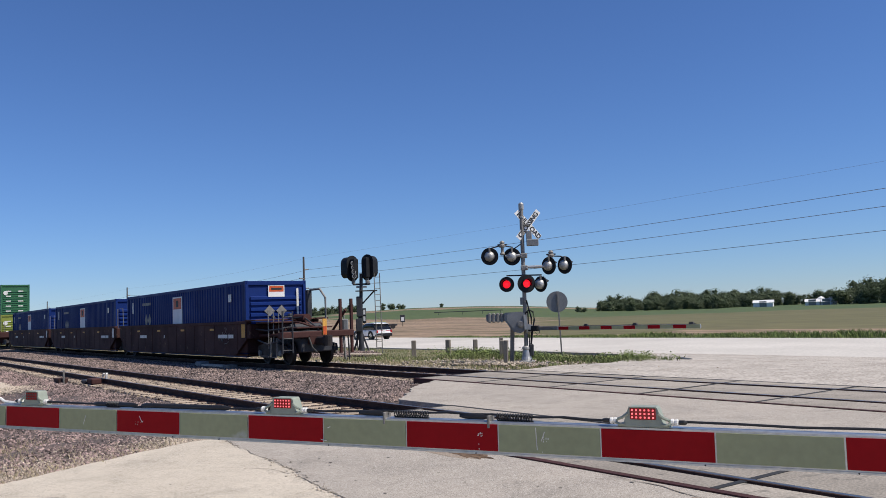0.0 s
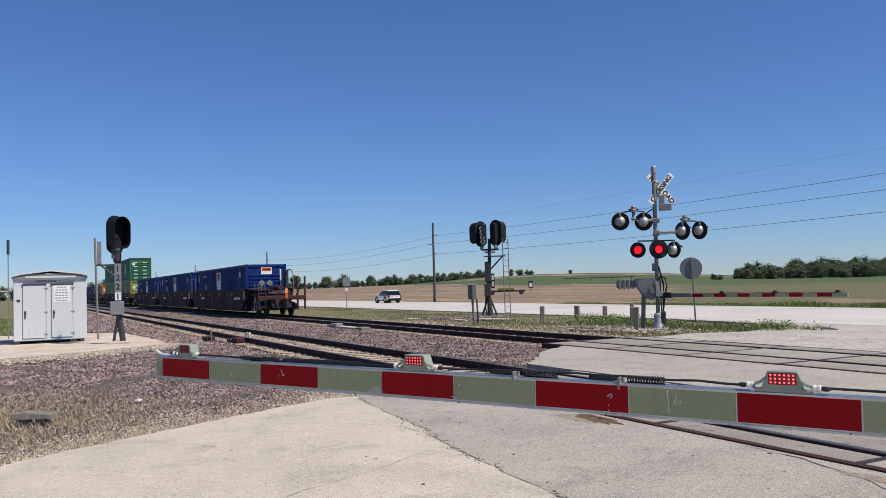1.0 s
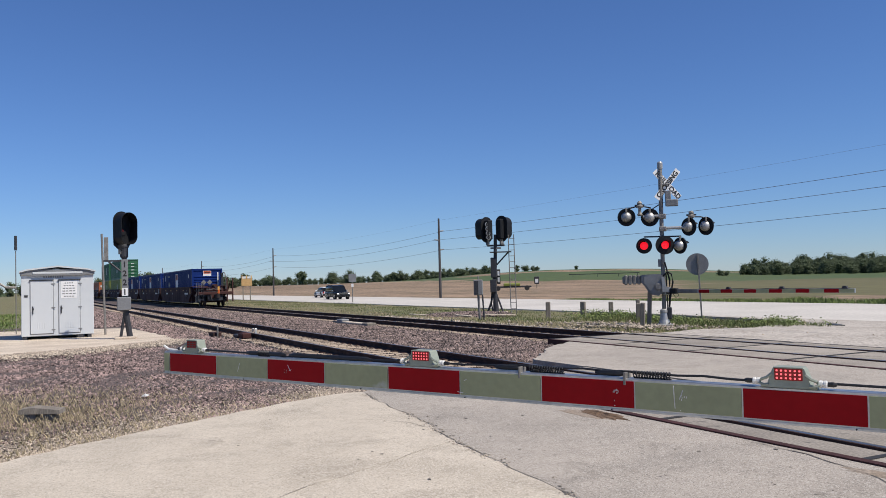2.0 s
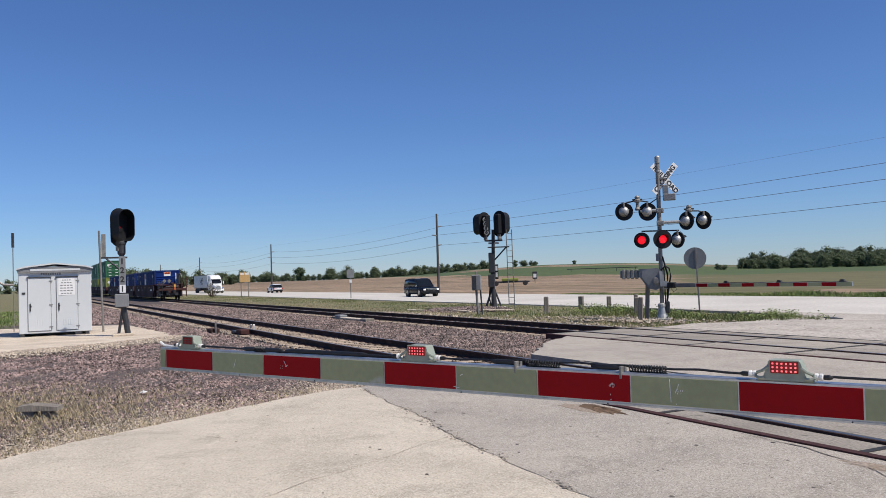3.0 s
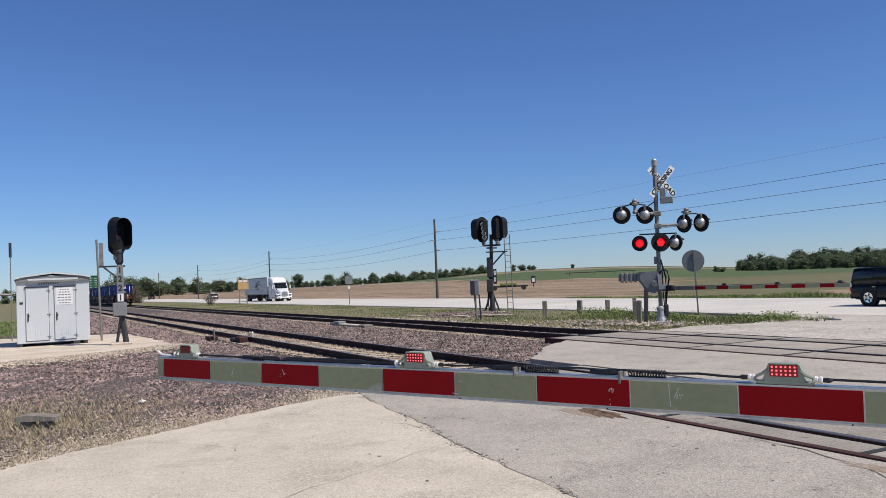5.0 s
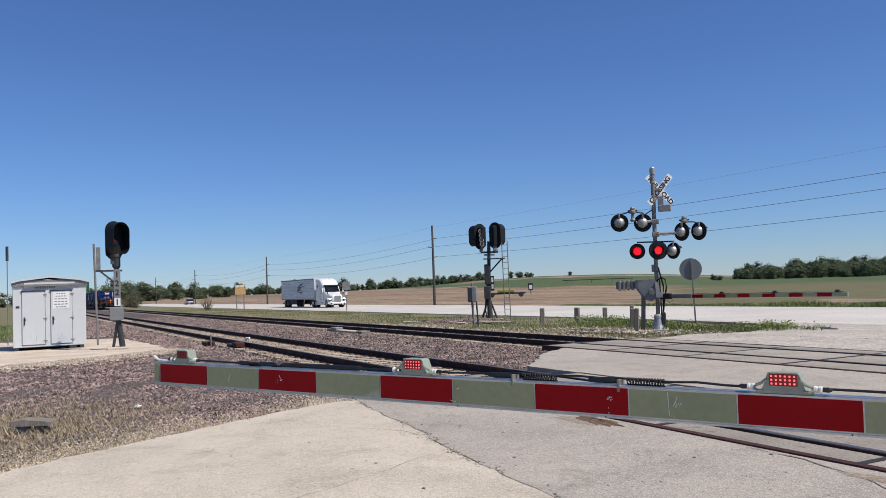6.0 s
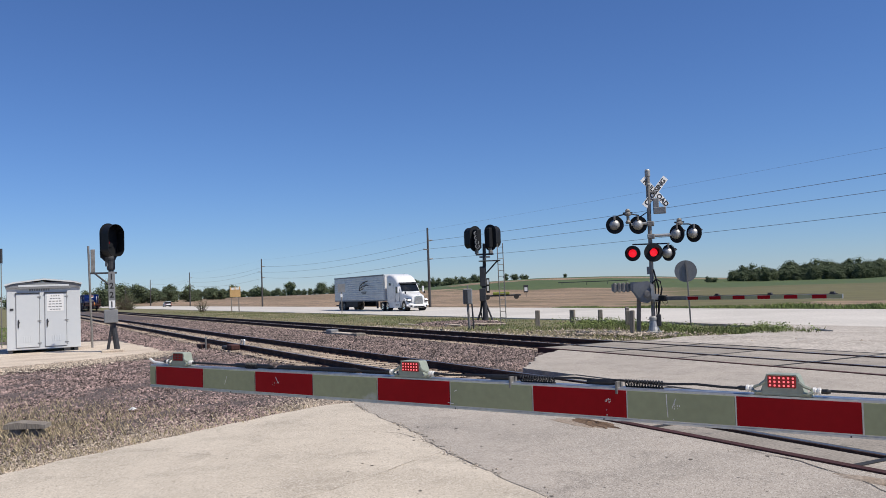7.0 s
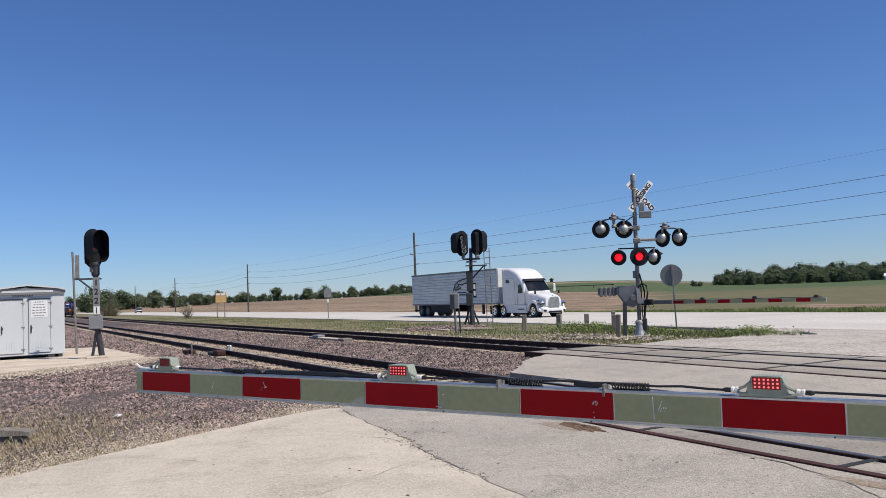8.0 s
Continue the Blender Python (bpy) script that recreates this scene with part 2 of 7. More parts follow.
TAILRED = mat("red_tail_lamp", (0.4, 0.01, 0.01), None, 0.25, scale=5)
DIRT = mat("reddish_dirt", (0.160, 0.098, 0.056), (0.105, 0.068, 0.042), 0.95, scale=3, fine=30, bump=0.6, grain=0.3)
DUST = mat("tan_dust", (0.27, 0.205, 0.145), (0.31, 0.26, 0.21), 0.95, scale=5, fine=40, bump=0.4, grain=0.3)
CABLE = mat("black_cable", (0.015, 0.015, 0.016), None, 0.5, scale=8)
PLASTICW = mat("white_plastic", (0.75, 0.74, 0.70), None, 0.45, scale=6)


# ---- mesh building ----
class G:
    """Collects vertices and faces of one mesh."""

    def __init__(self):
        self.v, self.f, self.mi, self.cur = [], [], [], 0

    def add(self, vs, fs):
        k = len(self.v)
        self.v += [tuple(p) for p in vs]
        self.f += [tuple(i + k for i in f) for f in fs]
        self.mi += [self.cur] * len(fs)
        return self

    def box(self, x0, x1, y0, y1, z0, z1, b=0.0, m=None):
        lo, hi = (x0, y0, z0), (x1, y1, z1)
        if b <= 0:
            vs = [((x0, x1)[i & 1], (y0, y1)[i >> 1 & 1], (z0, z1)[i >> 2 & 1]) for i in range(8)]
            fs = [(0, 2, 3, 1), (4, 5, 7, 6), (0, 1, 5, 4), (2, 6, 7, 3), (0, 4, 6, 2), (1, 3, 7, 5)]
        else:
            b = min(b, *(0.45 * (h - l) for l, h in zip(lo, hi)))
            vs, idx = [], {}
            for i in range(8):
                s = [i & 1, i >> 1 & 1, i >> 2 & 1]
                for a in range(3):
                    p = [(hi[k] - (b if k != a else 0)) if s[k] else (lo[k] + (b if k != a else 0)) for k in range(3)]
                    idx[i, a] = len(vs)
                    vs.append(tuple(p))
            fs = []
            for a in range(3):
                u, w = (a + 1) % 3, (a + 2) % 3
                for s in (0, 1):
                    c = [s << a | p << u | q << w for p, q in ((0, 0), (1, 0), (1, 1), (0, 1))]
                    fs.append([idx[i, a] for i in c])
                for p, q in ((0, 0), (1, 0), (1, 1), (0, 1)):
                    i0 = p << u | q << w
                    i1 = i0 | 1 << a
                    fs.append([idx[i0, u], idx[i1, u], idx[i1, w], idx[i0, w]])
            fs += [[idx[i, 0], idx[i, 1], idx[i, 2]] for i in range(8)]
        if m is not None:
            vs = [m @ Vector(p) for p in vs]
        return self.add(vs, fs)

    def prism(self, poly, axis, a0, a1, m=None, poly2=None):
        """Extrudes a polygon of 2D points along axis x, y or z."""
        def at(p, h):
            return {"x": (h, p[0], p[1]), "y": (p[0], h, p[1]), "z": (p[0], p[1], h)}[axis]
        n = len(poly)
        vs = [at(p, a0) for p in poly] + [at(p, a1) for p in (poly2 or poly)]
        fs = [tuple(range(n))[::-1], tuple(range(n, 2 * n))] + [(i, (i + 1) % n, n + (i + 1) % n, n + i) for i in range(n)]
        if m is not None:
            vs = [m @ Vector(p) for p in vs]
        return self.add(vs, fs)

    def cyl(self, p0, p1, r0, r1=None, n=12, cap=True):
        p0, p1 = Vector(p0), Vector(p1)
        r1 = r0 if r1 is None else r1
        q = (p1 - p0).to_track_quat("Z", "Y")
        vs = []
        for p, r in ((p0, r0), (p1, r1)):
            vs += [p + q @ Vector((r * math.cos(2 * math.pi * i / n), r * math.sin(2 * math.pi * i / n), 0)) for i in range(n)]
        fs = [(i, (i + 1) % n, n + (i + 1) % n, n + i) for i in range(n)]
        if cap:
            fs += [tuple(range(n))[::-1], tuple(range(n, 2 * n))]
        return self.add(vs, fs)

    def lathe(self, prof, base, way, n=16, sy=1.0):
        """Turns a profile of (radius, height) round the line from base along way."""
        base, q = Vector(base), Vector(way).to_track_quat("Z", "Y")
        vs = [base + q @ Vector((r * math.cos(2 * math.pi * i / n), sy * r * math.sin(2 * math.pi * i / n), h)) for r, h in prof for i in range(n)]
        fs = []
        for k in range(len(prof) - 1):
            fs += [(k * n + i, k * n + (i + 1) % n, (k + 1) * n + (i + 1) % n, (k + 1) * n + i) for i in range(n)]
        fs += [tuple(range(n))[::-1], tuple((len(prof) - 1) * n + i for i in range(n))]
        return self.add(vs, fs)

    def tube(self, pts, r, n=6):
        pts = [Vector(p) for p in pts]
        vs = []
        for i, p in enumerate(pts):
            d = pts[min(i + 1, len(pts) - 1)] - pts[max(i - 1, 0)]
            q = d.to_track_quat("Z", "Y")
            vs += [p + q @ Vector((r * math.cos(2 * math.pi * k / n), r * math.sin(2 * math.pi * k / n), 0)) for k in range(n)]
        fs = []
        for k in range(len(pts) - 1):
            fs += [(k * n + i, k * n + (i + 1) % n, (k + 1) * n + (i + 1) % n, (k + 1) * n + i) for i in range(n)]
        fs += [tuple(range(n))[::-1], tuple((len(pts) - 1) * n + i for i in range(n))]
        return self.add(vs, fs)

    def loft(self, secs, n=28):
        """Skin over rounded cross-sections (x, half width, z low, z high, squareness)."""
        vs = []
        for x, w, z0, z1, e in secs:
            for i in range(n):
                a = 2 * math.pi * (i + 0.5) / n
                c, d = math.cos(a), math.sin(a)
                vs.append((x, w * math.copysign(abs(c) ** (2 / e), c), (z0 + z1) / 2 + (z1 - z0) / 2 * math.copysign(abs(d) ** (2 / e), d)))
        fs = [(k * n + i, k * n + (i + 1) % n, (k + 1) * n + (i + 1) % n, (k + 1) * n + i) for k in range(len(secs) - 1) for i in range(n)]
        fs += [tuple(range(n))[::-1], tuple((len(secs) - 1) * n + i for i in range(n))]
        return self.add(vs, fs)

    def mesh(self, name, mats, fix=True, smooth=False):
        me = bpy.data.meshes.new(name)
        me.from_pydata(self.v, [], self.f)
        for m in mats if isinstance(mats, (list, tuple)) else [mats]:
            me.materials.append(m)
        if any(self.mi):
            me.polygons.foreach_set("material_index", self.mi)
        if fix:
            bm = bmesh.new()
            bm.from_mesh(me)
            bmesh.ops.recalc_face_normals(bm, faces=bm.faces)
            bm.to_mesh(me)
            bm.free()
        if smooth:
            me.shade_smooth()
            me.set_sharp_from_angle(angle=radians(38))
        return me


def part(name, g, material, parent=None, label="", smooth=False, fix=True):
    ob = new(name, g.mesh(name, material, fix, smooth))
    ob.parent = parent
    return tagged(ob, label)


def thing(name, label, category, m=None, group="", kind=""):
    ob = new(name)
    ob.empty_display_size = 0.2
    if m is not None:
        ob.matrix_basis = m
    return tagged(ob, label, category, group, kind)


def solid(name, g, material, label, category="", kind="", group="", smooth=False, fix=True):
    return tagged(part(name, g, material, None, "", smooth, fix), label, category, group, kind)


def letters(name, body, size, m, material, parent, depth=0.004, align="CENTER"):
    cu = bpy.data.curves.new(name, "FONT")
    cu.offset = size * 0.03
    cu.body, cu.size, cu.extrude, cu.align_x, cu.align_y = body, size, depth, align, "CENTER"
    tmp = bpy.data.objects.new(name, cu)
    scene.collection.objects.link(tmp)
    dg = bpy.context.evaluated_depsgraph_get()
    me = bpy.data.meshes.new_from_object(tmp.evaluated_get(dg))
    bpy.data.objects.remove(tmp)
    me.materials.clear()
    me.materials.append(material)
    ob = new(name, me)
    ob.parent = parent
    ob.matrix_basis = m
    return ob


rng = random.Random(7)

# ---- the land ----
TRACK_N, TRACK_F, RAIL_Z = 7.4, 13.7, 0.10


def lerp(v, xs, ys):
    return float(np.interp(v, xs, ys))


def base_z(y):
    return lerp(y, (-40, -8, 3.5, 5.2, 15.6, 18, 29, 30.5, 44, 48, 120), (-0.6, -0.25, -0.06, -0.12, -0.12, -0.06, -0.50, -0.52, -0.52, -0.55, -0.6))


def land_z(x, y):
    z = base_z(y)
    d = math.hypot(x, y)
    if d > 120 and y > 40:
        a = math.degrees(math.atan2(y, x))
        rise = lerp(a, (110, 125, 131, 134, 139, 143, 147, 151, 155, 160, 178), (0.0, -0.001, 0.0005, 0.0018, 0.0075, 0.0093, 0.0094, 0.0068, 0.002, 0.0, 0.0))
        z += lerp(d, (330, 650, 720, 3000), (0, 1, 1, 0.4)) * (rise * 680 + 2.2)
    return z


def grid_rows(vals):
    out = []
    for a, b, s in vals:
        k = max(1, int(round(abs(b - a) / s)))
        out += [a + (b - a) * i / k for i in range(k)]
    return out + [vals[-1][1]]


def make_ground():
    xs = grid_rows([(-4000, -1200, 200), (-1200, -300, 30), (-300, 60, 10), (60, 400, 60), (400, 2500, 300)])
    ys = grid_rows([(-2500, -300, 250), (-300, -20, 30), (-20, 48, 1.7), (48, 120, 8), (120, 1000, 20), (1000, 4000, 250)])
    g = G()
    vs = [(x, y, land_z(x, y)) for y in ys for x in xs]
    fs, mi = [], []
    nx = len(xs)
    for j in range(len(ys) - 1):
        for i in range(nx - 1):
            cx, cy = (xs[i] + xs[i + 1]) / 2, (ys[j] + ys[j + 1]) / 2
            d, a = math.hypot(cx, cy), math.degrees(math.atan2(cy, cx))
            k = 0
            if cy > 47:
                k = 0 if cx > -70 and cy < 49 else 1
                if a < 138 and d > 75:
                    k = 3
                far = lerp(a, (115, 134, 139, 150, 160, 170), (250, 258, 330, 400, 700, 700))
                if d > far:
                    k = 2
                if d > 560 and a < 152:
                    k = 1 if d < 610 else 2
            elif cy < -12:
                k = 2
            fs.append((j * nx + i, j * nx + i + 1, (j + 1) * nx + i + 1, (j + 1) * nx + i))
            mi.append(k)
    g.v, g.f, g.mi = vs, fs, mi
    solid("ground", g, [GRASSG, FIELD, GREENF, OLIVEF], "flat farmland with grass verge, brown stubble and green crop strips", "ground", "structure", fix=False, smooth=True)


make_ground()


def slab(name, outline, z0, z1, material, label, category="pavement", top=None):
    """A paving slab from its outline; top(x, y) gives the height of its surface."""
    n = len(outline)
    g = G()
    g.add([(x, y, (top(x, y) if top else z1)) for x, y in outline] + [(x, y, z0) for x, y in outline],
          [tuple(range(n)), tuple(range(2 * n - 1, n - 1, -1))] + [(i, n + i, n + (i + 1) % n, (i + 1) % n) for i in range(n)])
    return solid(name, g, material, label, category, "structure")


def rough_line(pts, amp, step, seed):
    """Follows a line of points with small uneven steps, like a broken edge."""
    r = random.Random(seed)
    out = []
    for (x0, y0), (x1, y1) in zip(pts, pts[1:]):
        k = max(1, int(math.hypot(x1 - x0, y1 - y0) / step))
        for i in range(k):
            t = i / k
            out.append((x0 + (x1 - x0) * t + r.uniform(-amp, amp), y0 + (y1 - y0) * t + r.uniform(-amp, amp)))
    return out + [pts[-1]]


# highway along the tracks, and the apron that leads to it
slab("road", [(-2500, 30.5), (60, 30.5), (60, 46), (-2500, 46)], -0.7, -0.45, ROADWAY, "pale concrete two-lane highway beside the fields", "road")
apron_l = rough_line([(-17.6, 15.35), (-18.4, 17.6), (-18.7, 20.0), (-20.3, 22.6), (-21.6, 25.2), (-27.0, 28.6), (-40.0, 30.6)], 0.16, 0.5, 3)


def apron_z(x, y):
    return lerp(y, (15.3, 18, 30.6), (0.075, 0.03, -0.44))


def make_apron():
    g = G()
    rows = []
    left = sorted(apron_l, key=lambda p: p[1])
    for i in range(40):
        y = 15.33 + (30.62 - 15.33) * i / 39
        x0 = lerp(y, [p[1] for p in left], [p[0] for p in left])
        rows.append([(x0 + (22 - x0) * (j / 24) ** 1.6, y) for j in range(25)])
    vs = [(x, y, apron_z(x, y)) for r in rows for x, y in r]
    fs = [(i * 25 + j, i * 25 + j + 1, (i + 1) * 25 + j + 1, (i + 1) * 25 + j) for i in range(39) for j in range(24)]
    k = len(vs)
    vs += [(r[0][0], r[0][1], apron_z(*r[0]) - 0.3) for r in rows]
    fs += [(k + i, i * 25, (i + 1) * 25, k + i + 1) for i in range(39)]
    g.add(vs, fs)
    solid("pavement", g, APRON, "pale worn approach pavement between crossing and highway", "pavement", "structure", fix=False)


make_apron()
# near road: concrete slab, cracked edge, grey pavement up to the crossing panels
crack = rough_line([(-11.9, 4.55), (-11.1, 4.40), (-9.6, 4.24), (-9.2, 4.21), (-8.6, 4.10), (-7.72, 3.93), (-6.43, 3.80), (-5.25, 3.68), (-2.0, 3.5), (12, 3.2)], 0.022, 0.16, 11)
edge_l = rough_line([(-6.2, -5.5), (-9.27, -0.24), (-10.03, 0.85), (-10.9, 2.28), (-11.8, 3.75), (-11.95, 4.3)], 0.05, 0.25, 12)
joint = rough_line([(-7.74, 3.95), (-7.2, 3.1), (-6.68, 2.13), (-5.6, 0.3), (-3.2, -3.5), (-1.9, -5.5)], 0.03, 0.25, 13)
cut = min(range(len(crack)), key=lambda i: (crack[i][0] + 7.74) ** 2 + (crack[i][1] - 3.96) ** 2)
near_a = edge_l + [(x, y - 0.001) for x, y in crack[:cut + 1]] + [(x - 0.001, y) for x, y in joint[1:]]
near_b = [(x + 0.001, y) for x, y in joint[::-1]] + [(x, y - 0.001) for x, y in crack[cut + 1:]] + [(12, -5.5)]
slab("pavement", near_a, -0.3, 0.0, CONCRETE, "pale beige concrete road slab with cracked edges")
slab("pavement", near_b, -0.3, -0.002, CONCRETE, "pale beige concrete road slab beside the cracked joint")
slab("pavement", [(-6.2, -5.5), (12, -5.5), (12, -30), (8, -30)], -0.3, -0.004, CONCRETE, "pale concrete road running away from the crossing")
grey = [(x, y + 0.001) for x, y in crack] + [(12, 6.05)] + rough_line([(-8.0, 6.06), (-12.6, 6.06), (-12.5, 5.2), (-11.9, 4.57)], 0.02, 0.4, 14)
slab("pavement", grey, -0.3, 0.05, ASPHALT, "grey weathered pavement before the railway tracks", top=lambda x, y: lerp(y, (3.3, 4.6, 6.1), (0.0, 0.0, 0.085)))
mid = [(12, 8.74), (12, 11.90)] + rough_line([(-16.9, 11.90), (-15.9, 10.6), (-14.3, 9.3), (-13.6, 8.74)], 0.05, 0.18, 15)
slab("pavement", mid, -0.3, 0.085, ASPHALT, "grey weathered pavement between the two tracks")
def make_dirt():
    """Low dried mud ridge and a thin brown stain beside the panel edge."""
    r = random.Random(8)
    for cx, cy, rx, ry, hh, m, label in ((-7.72, 5.84, 0.46, 0.13, 0.022, DIRT, "brown dried mud ridge beside the crossing panels"), (-7.90, 5.74, 0.50, 0.12, 0.006, DUST, "faint tan mud stain on the pavement"), (-3.7, 5.86, 0.85, 0.10, 0.010, DUST, "dark crumbled dirt beside the panel edge")):
        g = G()
        n, rings = 36, 5
        wob = [1 + 0.5 * noise.noise(Vector((2.2 * math.cos(k * 6.283 / n), 2.2 * math.sin(k * 6.283 / n), cx))) + r.uniform(-0.1, 0.1) for k in range(n)]
        g.v.append((cx, cy, grey_z(cx, cy) + hh))
        for q in range(1, rings + 1):
            f = q / rings
            for k in range(n):
                t = k * 6.283 / n
                x, y = cx + rx * f * wob[k] * math.cos(t), cy + ry * f * wob[k] * math.sin(t) - 0.12 * (rx * f * math.cos(t)) ** 2
                g.v.append((x, min(y, 6.05), grey_z(x, y) - (0.012 if q == rings else 0) + hh * (1 - f * f) * r.uniform(0.5, 1.3)))
        g.f = [(0, 1 + k, 1 + (k + 1) % n) for k in range(n)]
        for q in range(rings - 1):
            g.f += [(1 + q * n + k, 1 + (q + 1) * n + k, 1 + (q + 1) * n + (k + 1) % n, 1 + q * n + (k + 1) % n) for k in range(n)]
        g.mi = [0] * len(g.f)
        solid("dirt_patch", g, m, label, "dirt", "structure", fix=False)


# cracks and gouges in the pavement
def mark(pts, width, z, seed, label, along=False):
    line = pts if along else rough_line(pts, width * 1.2, 0.12, seed)
    r = random.Random(seed)
    g = G()
    for i, (x, y) in enumerate(line):
        w = width * r.uniform(0.3, 1.0) * (0.3 if i in (0, len(line) - 1) else 1)
        w *= min(1.0, max(0.04, 0.75 + 1.9 * noise.noise(Vector((x * 1.3, y * 1.3, seed)))))
        g.v += [(x, y - w, z(x, y)), (x, y + w, z(x, y))]
    g.f = [(2 * i, 2 * i + 1, 2 * i + 3, 2 * i + 2) for i in range(len(line) - 1)]
    g.mi = [0] * len(g.f)
    solid("pavement_crack", g, CRACKM, label, "crack", "structure", fix=False)


def grey_z(x, y):
    front = lerp(x, [p[0] for p in crack], [p[1] for p in crack])
    return 0.083 * min(1, max(0, (y - front) / (6.055 - front))) + 0.005


make_dirt()
mark([(-5.78, 6.0), (-5.04, 5.96), (-4.6, 5.86), (-4.2, 5.72), (-3.6, 5.45), (-2.5, 5.2)], 0.016, grey_z, 61, "thin dark crack in the grey pavement")
mark([(-10.1, 3.05), (-9.7, 3.4), (-9.35, 3.75), (-8.97, 4.0), (-8.5, 4.02)], 0.006, lambda x, y: 0.004, 64, "hairline crack in the concrete slab")
mark([(-9.9, 1.2), (-9.2, 1.75), (-8.6, 2.1)], 0.005, lambda x, y: 0.004, 65, "hairline crack in the concrete slab")
mark(crack, 0.008, grey_z, 62, "thin dark crack along the pavement joint", True)
mark([(x, y) for x, y in joint], 0.007, lambda x, y: 0.004, 63, "thin dark crack across the concrete slab", True)


def make_pits():
    """Small dark pits scattered over the pavement, and pale aggregate flecks."""
    r = random.Random(15)
    for n, m, s0, s1, label in ((170, CRACKM, 0.008, 0.024, "small dark pits in the weathered pavement"), (500, PALEGRIT, 0.004, 0.010, "pale loose grit on the pavement")):
        g = G()
        for k in range(n):
            x, y = -11 + 9.5 * r.random(), r.uniform(1.2, 5.95)
            if y < 3.9 and m is CRACKM and r.random() < 0.8:
                continue
            if x < lerp(y, (-0.24, 4.3), (-8.6, -11.2)) or abs(x + 7.7) < 1.0 and y > 5.3:
                continue
            z = grey_z(x, y) if y > 3.3 else 0.004
            s = r.uniform(s0, s1)
            g.add([(x + s * r.uniform(0.6, 1.3) * math.cos(q * 1.05), y + 0.7 * s * r.uniform(0.6, 1.3) * math.sin(q * 1.05), z) for q in range(6)] + [(x, y, z + (0.5 * s if m is PALEGRIT else 0.001))], [(q, (q + 1) % 6, 6) for q in range(6)])
        solid("pavement_grit", g, m, label, "grit", "stuff", fix=False)


make_pits()


def make_spall():
    """Broken pale crumbs and dark hollows along the joint between the slabs."""
    r = random.Random(88)
    for n, m, s0, s1, amp, label in ((260, PALEGRIT, 0.006, 0.018, 0.05, "crumbled pale concrete along the joint"), (150, CRACKM, 0.008, 0.026, 0.025, "dark broken hollows along the joint")):
        g = G()
        for k in range(n):
            i = r.randrange(2, min(len(crack) - 1, 52))
            (x0, y0), (x1, y1) = crack[i], crack[i + 1]
            t = r.random()
            x, y = x0 + (x1 - x0) * t + r.gauss(0, amp), y0 + (y1 - y0) * t + r.gauss(0, amp)
            if noise.noise(Vector((x * 1.1, y * 1.1, 5))) < -0.05:
                continue
            z, s = grey_z(x, y), r.uniform(s0, s1)
            g.add([(x + s * r.uniform(0.5, 1.5) * math.cos(q * 1.05), y + 0.6 * s * r.uniform(0.5, 1.5) * math.sin(q * 1.05), z) for q in range(6)] + [(x, y, z + (0.6 * s if m is PALEGRIT else 0.001))], [(q, (q + 1) % 6, 6) for q in range(6)])
        solid("pavement_grit", g, m, label, "grit", "stuff", fix=False)


make_spall()
for k, (x, y, l) in enumerate(((-6.2, 5.1, 0.12), (-6.35, 5.0, 0.10), (-6.0, 4.95, 0.08), (-6.9, 4.8, 0.06), (-5.3, 4.6, 0.07), (-5.9, 4.3, 0.05), (-7.6, 5.0, 0.06), (-4.6, 4.4, 0.05), (-5.0, 5.2, 0.05), (-8.6, 4.9, 0.07))):
    mark([(x, y), (x + l, y - l * 0.3)], 0.018, grey_z, 70 + k, "small dark gouge in the pavement")
for k, (x, y, l) in enumerate(((-9.3, 1.9, 0.22), (-9.6, 3.0, 0.3), (-8.4, 2.2, 0.05), (-8.9, 2.9, 0.06), (-7.9, 1.2, 0.05), (-8.2, 0.6, 0.04), (-9.9, 2.1, 0.05))):
    mark([(x, y), (x + l * 0.6, y + l * 0.8)], 0.010, lambda x, y: 0.004, 90 + k, "small dark scuff on the concrete")
# limestone pad under the signal house
pad = rough_line([(-24.6, -0.9), (-25.2, 0.8), (-26.2, 2.6), (-27.5, 4.2), (-31, 4.3), (-38, 3.9), (-40, -1), (-38, -6), (-30, -6), (-24.0, -3.0), (-24.6, -0.9)], 0.15, 0.5, 16)[:-1]
slab("gravel_pad", pad, -0.4, 0.0, PALEROCK, "pale crushed limestone pad", "gravel")


# ---- railway ----
RAILPROF = [(-0.07, -0.145), (0.07, -0.145), (0.07, -0.13), (0.012, -0.115), (0.012, -0.045), (0.036, -0.035), (0.036, -0.004), (0.028, 0.0),
            (-0.028, 0.0), (-0.036, -0.004), (-0.036, -0.035), (-0.012, -0.045), (-0.012, -0.115), (-0.07, -0.13)]


